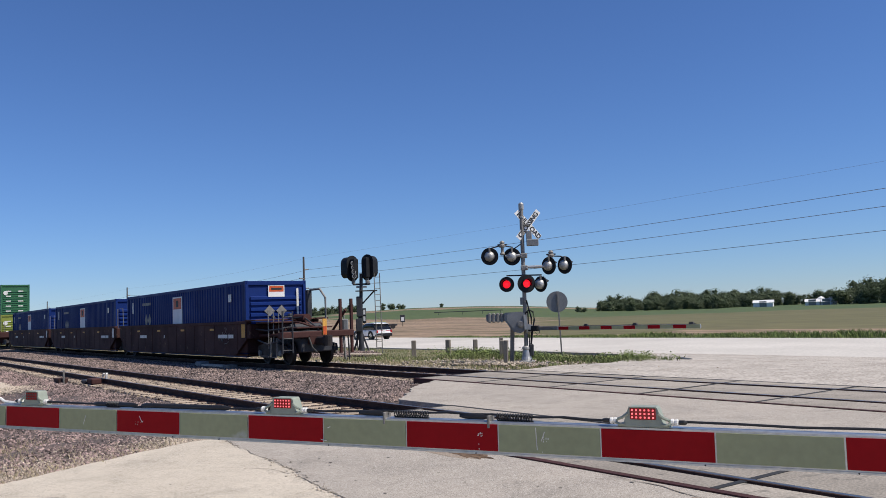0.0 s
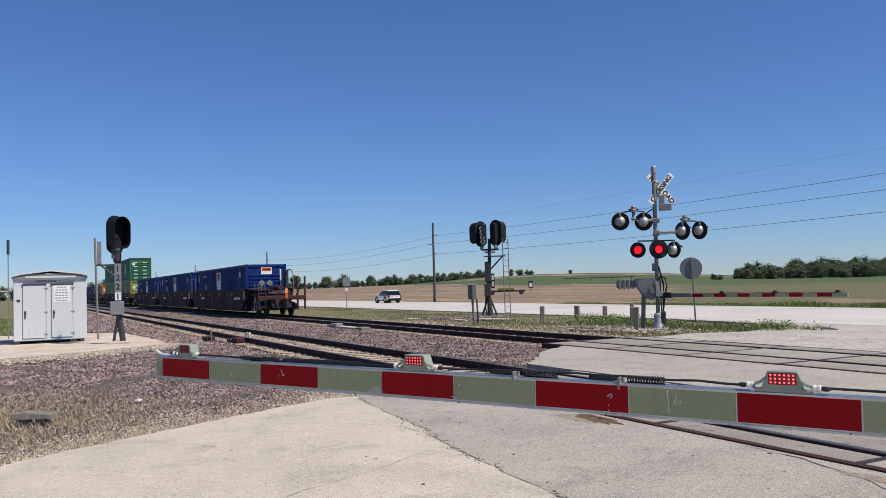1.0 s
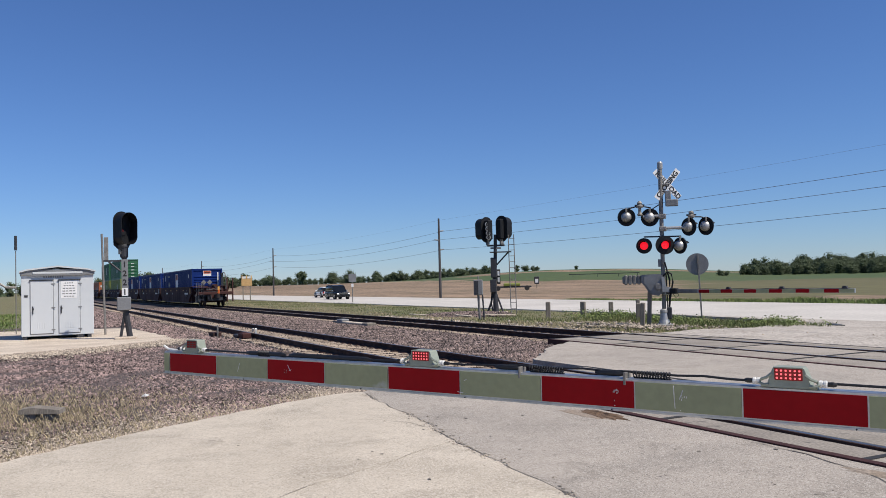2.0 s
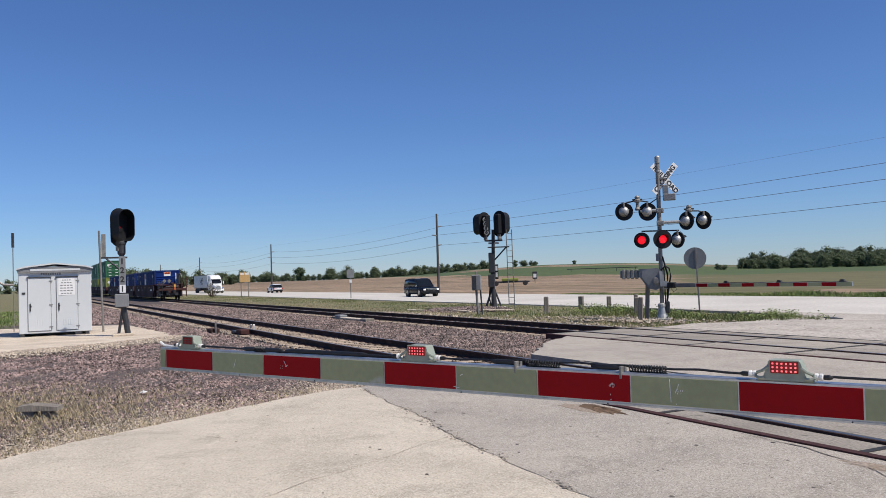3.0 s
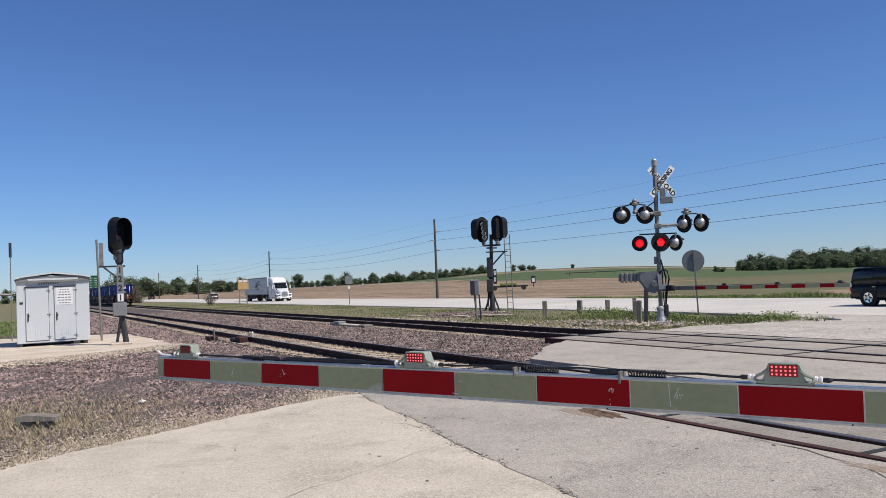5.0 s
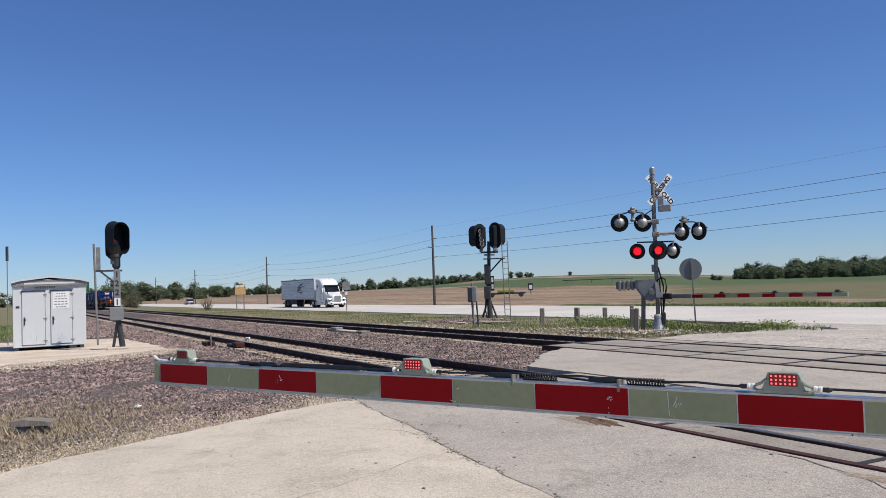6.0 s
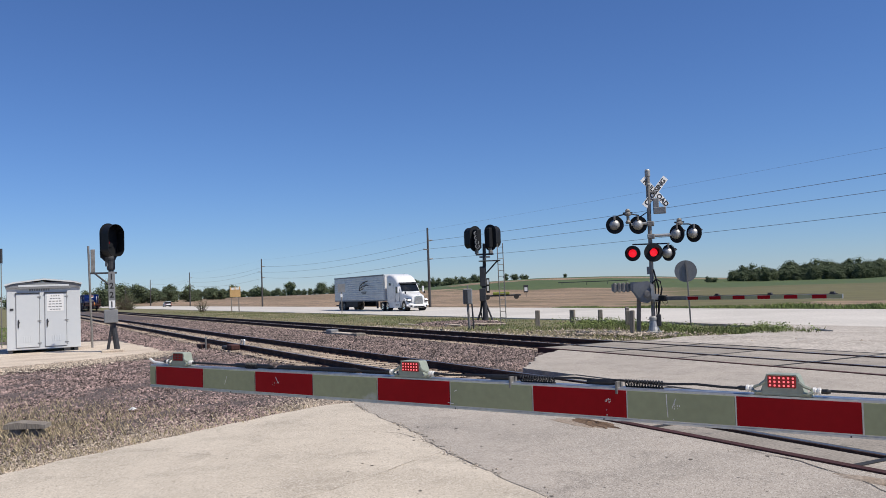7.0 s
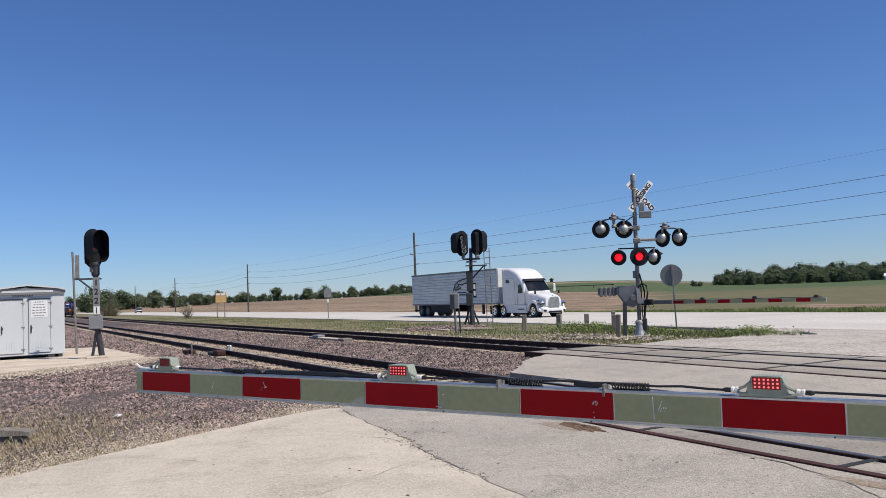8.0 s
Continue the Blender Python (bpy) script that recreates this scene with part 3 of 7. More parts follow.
def make_track(yc, x_end, tie_from, tie_to):
    t = thing("railway_track", "railway track with rusty rails on weathered wooden ties", "railway track", kind="structure")
    for s in (-0.7525, 0.7525):
        g = G()
        g.prism([(yc + s + a, RAIL_Z + b) for a, b in RAILPROF], "x", x_end, 40)
        rail = part("rail", g, RUST, t)
        g = G()
        g.box(x_end, 40, yc + s - 0.026, yc + s + 0.026, RAIL_Z - 0.002, RAIL_Z + 0.0025)
        part("rail_head", g, RAILTOP, rail, "worn shiny running surface")
    tie = G().box(-0.115, 0.115, -1.3, 1.3, -0.18, 0.0, 0.012).mesh("tie", TIEWOOD)
    plate = G().box(-0.09, 0.09, -0.18, 0.18, 0, 0.014).mesh("tie_plate", RUST)
    x, k = tie_from, 0
    far = G()
    while x > tie_to:
        m = pose(x + rng.uniform(-0.03, 0.03), yc + rng.uniform(-0.05, 0.05), RAIL_Z - 0.145, 0, 0, rng.uniform(-1.2, 1.2))
        if k < 130:
            o = new("tie", tie)
            o.parent, o.matrix_basis = t, m
            for s in (-0.7525, 0.7525):
                p = new("tie_plate", plate)
                p.parent, p.matrix_basis = o, pose(0, s, 0.0)
        else:
            far.box(-0.115, 0.115, -1.3, 1.3, -0.18, 0.0, 0, m)
        x -= 0.53
        k += 1
    tagged(part("tie", far, TIEWOOD, t, fix=False), kind="stuff")
    return t


make_track(TRACK_N, -900, -12.9, -260)
make_track(TRACK_F, -900, -17.3, -260)


def make_bed(yc, x0, x1, left, right):
    """Ballast shoulder as a low bank with an uneven surface."""
    prof = [(-left - 0.9, -0.16), (-left, -0.01), (-1.42, 0.0), (-1.3, -0.035), (1.3, -0.035), (1.42, 0.0), (right, -0.01), (right + 0.9, -0.2)]
    g = G()
    xs = grid_rows([(x0, x0 - 50, 0.5), (x0 - 50, x0 - 200, 4), (x0 - 200, x1, 40)])
    nr = len(prof)
    for x in xs:
        for p in prof:
            g.v.append((x, yc + p[0] + rng.uniform(-0.03, 0.03), RAIL_Z - 0.155 + p[1] + rng.uniform(-0.012, 0.012)))
    for i in range(len(xs) - 1):
        for j in range(nr - 1):
            g.f.append((i * nr + j, i * nr + j + 1, (i + 1) * nr + j + 1, (i + 1) * nr + j))
            g.mi.append(0)
    solid("ballast_bed", g, BALLAST, "crushed stone ballast bank under the track", "ballast", "structure", fix=False)


make_bed(TRACK_N, -12.3, -900, 2.2, 3.1)
make_bed(TRACK_F, -16.6, -900, 3.0, 2.0)
g = G()
xs_, ys_ = grid_rows([(-11.0, -45, 0.8)]), grid_rows([(-9, 5.6, 0.8)])
for y in ys_:
    for x in xs_:
        lim = lerp(y, (-9, -5.5, -0.24, 4.3, 6), (-4.4, -6.4, -9.4, -12.1, -13))
        g.v.append((min(x, lim + 0.1), y, lerp(y, (-9, -3, 3, 6), (-0.22, -0.10, -0.03, -0.06)) + rng.uniform(-0.02, 0.02)))
for j in range(len(ys_) - 1):
    for i in range(len(xs_) - 1):
        k = j * len(xs_) + i
        g.f.append((k, k + 1, k + len(xs_) + 1, k + len(xs_)))
        g.mi.append(0)
solid("gravel_shoulder", g, BALLAST, "brown railway gravel beside the road", "gravel", "structure", fix=False)
g = G()
xs_, ys_ = grid_rows([(-45, -120, 2.5), (-120, -400, 20)]), grid_rows([(2.0, 5.6, 0.6)])
g.v = [(x, y + (rng.uniform(-0.3, 0.3) if y < 2.1 else 0), lerp(y, (2.0, 3.0, 6), (-0.14, -0.03, -0.06)) + rng.uniform(-0.02, 0.02)) for y in ys_ for x in xs_]
g.f = [(j * len(xs_) + i, j * len(xs_) + i + 1, (j + 1) * len(xs_) + i + 1, (j + 1) * len(xs_) + i) for j in range(len(ys_) - 1) for i in range(len(xs_) - 1)]
g.mi = [0] * len(g.f)
solid("gravel_shoulder", g, BALLAST, "brown railway gravel running beside the track", "gravel", "structure", fix=False)


# crossing panels between and beside the rails
def make_panels(yc, x0, n, name_label, wn, wf):
    """wn, wf: widths of the panels outside the rails, on the near and far side."""
    t = thing("crossing_surface", name_label, "crossing panels", kind="structure")
    sides = [(G().box(0.008, 2.43, -0.655, 0.655, -0.15, 0.085, 0.012).mesh("panel", PANEL), 0.0)]
    for s, w in ((-1, wn), (1, wf)):
        sides.append((G().box(0.008, 2.43, -w / 2, w / 2, -0.15, 0.085, 0.012).mesh("panel", PANEL), s * (0.835 + w / 2)))
        part("edge_strip", G().box(x0, x0 + 2.44 * n, yc + s * (0.862 + w) - (0.062 if s < 0 else 0.042), yc + s * (0.862 + w) + 0.03, -0.1, 0.097 if s < 0 else 0.092), CARBROWN if s < 0 else RUBBER, t, "dark rusty edge along the panels")
        for d in (0.06, -0.062):
            part("rubber_strip", G().box(x0, x0 + 2.44 * n, yc + s * 0.7525 + d - 0.022, yc + s * 0.7525 + d + 0.022, -0.1, 0.055), RUBBER, t, "dark rubber flange filler")
    for i in range(n):
        for me, dy in sides:
            o = new("panel", me)
            o.parent, o.matrix_basis = t, pose(x0 + 2.44 * i, yc + dy, rng.uniform(-0.004, 0.004))
        g = G().box(x0 + 2.44 * i - 0.035, x0 + 2.44 * i + 0.035, yc - 0.835 - wn, yc + 0.835 + wf, -0.12, 0.092)
        part("panel_joint", g, RUBBER, t, "dark joint between panels")


make_panels(TRACK_N, -11.95, 9, "concrete crossing panels with dark flangeways, near track", 0.43, 0.45)
make_panels(TRACK_F, -17.85, 12, "concrete crossing panels with dark flangeways, far track", 0.90, 0.60)


# ---- crossing gate with striped arm ----
def led_lamp(parent, x, width, lit):
    """Arm lamp: shell with LED window, brackets and cable ends. Stands on top of the arm."""
    w = width / 2
    g = G().prism([(x - w, 0.012), (x + w, 0.012), (x + w * 0.93, 0.030), (x + w * 0.70, 0.078), (x + w * 0.62, 0.084), (x - w * 0.62, 0.084), (x - w * 0.70, 0.078), (x - w * 0.93, 0.030)], "y", 0.0, 0.055)
    lamp = part("arm_lamp", g, OLIVEBODY, parent, "grey-green warning lamp shell on the arm")
    part("foot_plate", G().box(x - w * 1.25, x + w * 1.25, 0.002, 0.058, 0.011, 0.017, 0.001), OLIVEBODY, lamp)
    part("lens", G().box(x - w * 0.62, x + w * 0.62, -0.004, 0.001, 0.038, 0.080, 0.002), LEDRED if lit else DULLRED, lamp, "red lens window")
    part("lens_frame", G().box(x - w * 0.66, x + w * 0.66, -0.007, 0.001, 0.080, 0.085, 0.001), OLIVEBODY, lamp)
    led = G().box(-0.0032, 0.0032, -0.0065, -0.0042, -0.0032, 0.0032, 0.001).mesh("led", LED if lit else TAILRED)
    for r in range(3):
        for c in range(6):
            o = new("led", led)
            o.parent, o.matrix_basis = lamp, pose(x + w * (-0.50 + 0.20 * c), 0, 0.046 + 0.0130 * r)
    for s in (-1, 1):
        g = G().tube([(x + s * w * 0.74, 0.0, 0.060), (x + s * w * 0.96, -0.004, 0.046), (x + s * w * 1.22, 0.0, 0.038), (x + s * w * 1.30, 0.0, 0.026), (x + s * w * 1.12, -0.004, 0.020), (x + s * w * 0.90, 0.0, 0.022)], 0.006, 6)
        part("bracket", g, OLIVEBODY, lamp, "bent bracket")
        part("connector", G().lathe([(0.008, 0), (0.013, 0.004), (0.013, 0.012), (0.010, 0.013), (0.010, 0.018), (0.013, 0.019), (0.013, 0.026), (0.007, 0.030)], (x + s * w * 1.26, 0.012, 0.030), (s, 0, 0), n=10), PLASTICW, lamp, "bright metal cable connector")
        part("cable_gland", G().lathe([(0.008, 0), (0.009, 0.02), (0.005, 0.03)], (x + s * (w * 1.26 + 0.028), 0.012, 0.030), (s, 0, 0), n=8), CABLE, lamp, "black cable gland")


def make_gate():
    t = thing("crossing_gate", "lowered crossing gate arm with red and pale reflective stripes", "crossing gate", pose(-5.06, 0.74, 1.27, 0, 0.63, 28.45))
    S = 0.4064
    g = G().box(-0.055, 6.5, 0.003, 0.05, -0.116, 0.012, 0.004)
    arm = part("arm", g, ALU, t, "aluminium arm edge")
    g = G().box(-0.055, 6.5, -0.001, 0.003, -0.116, -0.109)
    part("lower_edge", g, ALU, arm)
    g = G().box(-0.050, -0.006, -0.0005, 0.003, -0.10, 0.0)
    part("stripe", g, WHITEFILM, arm)
    for k in range(16):
        g = G().box(k * S + 0.003, k * S + S - 0.003, 0.0, 0.0035, -0.101 - 0.0002 * k, 0.001, 0.0006)
        part("stripe", g, REDFILM if k % 2 == 0 else WHITEFILM, arm, "dark red reflective stripe" if k % 2 == 0 else "grey-green tinted white reflective stripe")
    led_lamp(t, 0.20, 0.13, False)
    led_lamp(t, 1.82, 0.15, True)
    led_lamp(t, 3.41, 0.15, True)
    r = random.Random(5)

    def cable(x0, x1, rad, sag):
        pts = [(x0 + (x1 - x0) * i / 14, 0.03, 0.028 + sag * math.sin(math.pi * i / 14) + r.uniform(-0.003, 0.003)) for i in range(15)]
        return part("cable", G().tube(pts, rad, 6), CABLE, t, "black cable along the arm top")
    cable(0.31, 1.70, 0.0055, -0.008)
    cable(1.93, 3.30, 0.0048, 0.008)
    cable(3.52, 6.4, 0.0048, -0.006)
    for a, b in ((0.62, 0.92), (0.95, 1.5), (2.20, 2.34), (2.67, 2.80)):
        part("tape_wrap", G().lathe([(0.006, 0), (0.012, 0.03), (0.012, b - a - 0.03), (0.006, b - a)], (a, 0.03, 0.026), (1, 0, 0), n=8), CABLE, t, "black tape wrapping")
    for a, b in ((2.37, 2.53), (2.83, 2.98), (0.72, 0.80)):
        pts = [(a + (b - a) * i / 120, 0.03 + 0.013 * math.cos(i * 0.72), 0.026 + 0.013 * math.sin(i * 0.72)) for i in range(121)]
        part("coil_spring", G().tube(pts, 0.0035, 5), CABLE, t, "black coiled cable spring")
    for x in (2.33, 2.80):
        part("clamp", G().box(x, x + 0.010, -0.003, 0.054, -0.014, 0.034, 0.002), GALV, t, "metal hose clamp")
    part("cable_end", G().tube([(0.1, 0.03, 0.022), (0.02, 0.03, 0.018), (-0.05, 0.03, 0.022), (-0.09, 0.03, 0.04)], 0.007, 6), PLASTICW, t, "loose white cable end")
    # support at the arm's root
    part("gate_mast", G().cyl((6.75, 0.25, -1.3), (6.75, 0.25, 2.6), 0.065, n=14), GALV, t)
    part("mechanism_box", G().box(6.45, 6.95, -0.05, 0.16, -0.35, 0.30, 0.03), GREYBOX, t)
    for x0, z0, dx, dz in ((0.60, -0.030, -0.018, -0.045), (0.965, -0.022, 0.020, -0.030), (0.99, -0.045, -0.016, -0.006), (2.055, -0.040, 0.014, 0.006), (3.00, -0.005, 0.004, -0.085), (3.035, -0.02, -0.012, -0.03), (2.02, -0.09, 0.03, -0.004)):
        part("scratch", G().tube([(x0, 0.0, z0), (x0 + dx * 0.5, -0.001, z0 + dz * 0.55), (x0 + dx, 0.0, z0 + dz)], 0.0016, 5), PLASTICW, arm, "pale scrape mark")
    for x0 in (0.63, 1.18, 1.46, 2.06, 2.75, 3.62, 4.1):
        part("rivet", G().cyl((x0, 0.0, -0.1125), (x0, -0.0035, -0.1125), 0.003, n=8), DARKSTEEL, arm, "small dark rivet")
    scr = random.Random(9)
    for x, z, n in ((0.51, -0.04, 2), (0.955, -0.035, 4), (2.765, -0.03, 12), (3.03, -0.035, 9), (1.32, -0.085, 3), (2.05, -0.045, 2), (4.4, -0.05, 4)):
        for k in range(n):
            dx, dz = scr.gauss(0, 0.010), -abs(scr.gauss(0, 0.025))
            w = scr.uniform(0.001, 0.0035)
            part("scratch", G().box(x + dx, x + dx + w, -0.0012, 0.001, max(-0.098, z + dz - w * scr.uniform(1, 3.5)), max(-0.094, z + dz)), OLIVEBODY if n < 9 else PLASTICW, arm, "pale scrape mark")


make_gate()


# ---- crossing signal mast with lamps ----
def flasher(parent, c, yaw, lit=None, r=0.30):
    """Round lamp: black background disc with hood, lens in front, silver shell behind. Faces local -y turned by yaw."""
    m = pose(*c, 0, 0, yaw)
    f, bk = m.to_3x3() @ Vector((0, -1, 0)), m.to_3x3() @ Vector((0, 1, 0))
    c = Vector(c)
    lamp = part("lamp", G().lathe([(r * 0.40, -0.012), (r, -0.012), (r, 0.012), (r * 0.40, 0.012)], c, f, n=28), BLACKPAINT, parent, "black round lamp background")
    part("lamp_shell", G().lathe([(0.17, 0.012), (0.175, 0.05), (0.15, 0.12), (0.10, 0.17), (0.04, 0.19)], c, bk, n=20), SILVER, lamp, "silver domed lamp shell", smooth=True)
    part("lens", G().lathe([(0.135, 0.010), (0.13, 0.03), (0.09, 0.045), (0.03, 0.05)], c, f, n=20), {None: REDDIM, True: REDLAMP}[lit], lamp, "round red lens", smooth=True)
    g = G()
    vs, n = [], 15
    q = m
    for i in range(n):
        a = math.radians(-35 + 250 * i / (n - 1))
        for rr, d in ((0.155, -0.01), (0.16, -0.30 if 35 < math.degrees(a) < 145 else -0.16), (0.165, -0.30 if 35 < math.degrees(a) < 145 else -0.16), (0.16, -0.01)):
            vs.append(q @ Vector((rr * math.cos(a), d, rr * math.sin(a))))
    fs = [(i * 4 + k, i * 4 + (k + 1) % 4, i * 4 + 4 + (k + 1) % 4, i * 4 + 4 + k) for i in range(n - 1) for k in range(4)]
    part("hood", g.add(vs, fs), BLACKPAINT, lamp, "black lamp hood")
    return lamp


def make_crossing_signal():
    t = thing("crossing_signal", "silver railroad crossing mast with black flashing lamps, crossbuck and gate", "crossing signal", pose(-21.26, 18.83, -0.03, 0, 0, 48.5))
    part("mast", G().cyl((-0.05, 0, 0.3), (-0.02, 0, 5.42), 0.068, n=16), GALV, t, "silver steel mast", smooth=True)
    part("mast_cap", G().lathe([(0.085, 0), (0.09, 0.05), (0.09, 0.2), (0.06, 0.24)], (-0.02, 0, 5.2), (0, 0, 1), n=14), SILVER, t, "bright metal cap")
    part("mast_band", G().lathe([(0.07, 0), (0.085, 0.01), (0.085, 0.05), (0.07, 0.06)], (-0.02, 0, 4.9), (0, 0, 1), n=14), SILVER, t)
    foot = part("foot", G().lathe([(0.26, 0.0), (0.26, 0.05), (0.19, 0.08), (0.15, 0.20), (0.12, 0.42), (0.14, 0.45), (0.14, 0.52), (0.09, 0.56)], (-0.05, 0, 0.0), (0, 0, 1), n=14), SILVER, t, "bright cast mast foot")
    for k in range(4):
        a = math.radians(45 + 90 * k)
        part("anchor_bolt", G().cyl((-0.05 + 0.22 * math.cos(a), 0.22 * math.sin(a), 0.04), (-0.05 + 0.22 * math.cos(a), 0.22 * math.sin(a), 0.13), 0.022, n=6), GALV, foot)
    part("junction_box", G().box(0.04, 0.20, -0.10, 0.08, 0.22, 0.62, 0.03), DARKSTEEL, t, "dark cable entry box")
    part("conduit", G().tube([(0.12, -0.04, 0.6), (0.14, -0.06, 1.0), (0.16, -0.08, 1.5), (0.02, -0.1, 2.1)], 0.028, 8), BLACKPAINT, t, "black hanging conduit")
    part("conduit", G().tube([(0.07, -0.06, 0.55), (0.06, -0.08, 1.1), (0.05, -0.09, 1.7)], 0.022, 8), BLACKPAINT, t, "black hanging conduit")
    # crossbuck
    turn = pose(0.20, 0.06, 4.68, 0, 0, 25)
    for yw, body, dy in ((50, "CROSSING", 0.0), (-47, "RAILROAD", 0.025)):
        m = turn @ pose(0, dy, 0, 0, -yw, 0)
        blade = part("crossbuck_blade", G().box(-0.62, 0.62, -0.006, 0.006, -0.105, 0.105, 0.003, m), WHITE, t, "white blade with black lettering")
        for half, off in ((body[:4] if body == "RAILROAD" else body, -0.31 if body == "RAILROAD" else 0.0), (body[4:] if body == "RAILROAD" else "", 0.31)):
            if half:
                letters("lettering", half, 0.225, m @ pose(off, -0.012, 0, 90, 0, 0), BLACKINK, blade, 0.002)
    part("bracket", G().box(0.0, 0.22, -0.05, 0.10, 4.64, 4.70, 0.01), GALV, t)
    part("bell_box", G().box(0.11, 0.30, -0.1, 0.1, 4.10, 4.46, 0.02), GREYBOX, t, "grey electrical box")
    part("bell_box", G().box(0.11, 0.52, -0.12, 0.08, 3.94, 4.16, 0.02), GREYBOX, t, "grey electrical box")
    # lamp arms
    part("lamp_arm", G().cyl((-0.62, -0.06, 3.62), (0.12, -0.06, 3.64), 0.05, n=12), SILVER, t, "silver pipe arm", smooth=True)
    part("lamp_arm", G().tube([(-1.12, 0.04, 3.92), (-0.85, 0.02, 3.98), (-0.62, 0, 3.98), (-0.36, 0.02, 3.92)], 0.022, 8), DARKSTEEL, t)
    part("lamp_arm", G().cyl((-0.34, 0.02, 3.86), (-0.02, 0.02, 4.06), 0.018, n=8), DARKSTEEL, t)
    part("lamp_arm", G().cyl((0.0, -0.04, 3.22), (0.92, -0.04, 3.22), 0.05, n=12), SILVER, t, "silver pipe arm", smooth=True)
    part("lamp_arm", G().tube([(0.78, 0.04, 3.52), (1.0, 0.02, 3.56), (1.22, 0.02, 3.55), (1.40, 0.04, 3.48)], 0.022, 8), DARKSTEEL, t)
    part("lamp_arm", G().cyl((-0.62, 0.02, 2.96), (0.58, 0.02, 2.94), 0.024, n=8), DARKSTEEL, t)
    for z in (3.12, 3.54):
        part("arm_clamp", G().box(-0.12, 0.12, -0.11, 0.1, z, z + 0.16, 0.02), GALV, t)
        for x in (-0.08, 0.08):
            part("clamp_bolt", G().cyl((x, -0.15, z + 0.08), (x, -0.10, z + 0.08), 0.018, n=6), SILVER, t)
    for x, z in ((-0.72, 3.66), (0.92, 3.26)):
        part("terminal", G().lathe([(0.07, 0), (0.09, 0.05), (0.05, 0.12), (0.05, 0.26), (0.11, 0.28), (0.12, 0.34), (0.07, 0.38), (0.09, 0.44), (0.04, 0.50)], (x, 0, z), (0, 0, 1), n=12), GALV, t, "finned cable terminal")
        part("terminal_bar", G().box(x - 0.16, x + 0.16, -0.02, 0.02, z + 0.34, z + 0.39, 0.008), DARKSTEEL, t)
    lamps = [flasher(t, c, yaw, None, r) for c, yaw, r in (((-1.16, 0.0, 3.64), 172, 0.30), ((-0.40, 0.0, 3.60), 168, 0.30), ((0.83, 0.0, 3.24), 140, 0.30), ((1.37, 0.0, 3.24), 140, 0.30), ((0.53, 0.0, 2.63), 140, 0.27))]
    for lamp, (x, z) in zip(lamps, ((-1.16, 3.64), (-0.40, 3.60), (0.83, 3.24), (1.37, 3.24), (0.53, 2.63))):
        part("lamp_latch", G().box(x - 0.03, x + 0.03, -0.16, -0.02, z + 0.14, z + 0.30, 0.012), GALV, lamp, "grey hinge latch")
        part("lamp_rim", G().tube([(x + 0.30 * math.cos(a) * (0.98 if x < 0 else 0.77), -0.014 + (0 if x < 0 else 0.63 * 0.30 * math.cos(a)), z + 0.30 * math.sin(a)) for a in [math.pi * k / 8 for k in range(1, 4)]], 0.008, 5), GALV, lamp)
    flasher(t, (-0.62, -0.05, 2.66), -8, True, 0.26)
    flasher(t, (0.05, -0.14, 2.66), 14, True, 0.31)
    part("small_box", G().box(-0.19, -0.09, -0.05, 0.05, 1.95, 2.2, 0.01), GREYBOX, t)
    # gate mechanism and counterweights
    cast = [(-0.74, 1.70), (-0.16, 1.72), (-0.06, 1.66), (-0.02, 1.30), (-0.06, 1.08), (-0.22, 1.0), (-0.42, 1.04), (-0.56, 1.18), (-0.66, 1.34), (-0.74, 1.44)]
    part("mechanism_box", G().prism(cast, "y", -0.22, 0.2), GREYBOX, t, "grey gate mechanism housing")
    part("mechanism_lid", G().prism([(x * 0.8 - 0.07, 1.38 + (z - 1.38) * 0.78) for x, z in cast], "y", -0.25, -0.22), GREYBOX, t, "grey cover plate")
    part("mechanism_hub", G().lathe([(0.13, 0), (0.13, 0.04), (0.08, 0.06), (0.03, 0.06)], (-0.20, -0.25, 1.30), (0, -1, 0), n=18), GALV, t, "round hub")
    part("crank", G().prism([(-0.10, 1.62), (0.0, 1.60), (0.03, 1.30), (0.20, 1.26), (0.20, 1.10), (-0.08, 1.12)], "y", -0.32, -0.24), SILVER, t, "silver crank bracket")
    part("latch", G().box(-0.66, -0.60, -0.24, -0.22, 1.45, 1.6), DARKSTEEL, t)
    part("cable_loop", G().tube([(-0.05, -0.1, 1.64), (0.10, -0.12, 1.78), (0.22, -0.12, 1.70), (0.26, -0.12, 1.45), (0.20, -0.1, 1.15), (0.16, -0.08, 0.9), (0.12, -0.05, 0.6)], 0.028, 8), BLACKPAINT, t, "black cable loop")
    part("cable_loop", G().tube([(0.20, -0.30, 1.12), (0.34, -0.30, 0.92), (0.42, -0.28, 1.0), (0.40, -0.26, 1.12)], 0.008, 6), BLACKPAINT, t, "thin hanging wire")
    part("support_leg", G().box(-0.62, -0.48, -0.07, 0.07, 0.0, 1.16, 0.02, pose(0, 0, 0, 0, 3, 0)), WOODPOST, t)
    for y in (-0.12, 0.10):
        part("counterweight_arm", G().box(-1.36, -0.55, y - 0.025, y + 0.025, 1.42, 1.66, 0.02), GREYBOX, t)
    for x in (-1.30, -1.16, -1.02, -0.88):
        part("counterweight", G().box(x, x + 0.10, -0.18, 0.16, 1.38, 1.70, 0.02), GALV, t, "grey iron counterweight")
    d = pose(-0.04, 0, 0, 0, 0, -45.5)
    part("arm_channel", G().box(0.60, 1.50, -0.03, 0.03, 1.08, 1.21, 0.01, d), GALV, t, "steel arm channel")
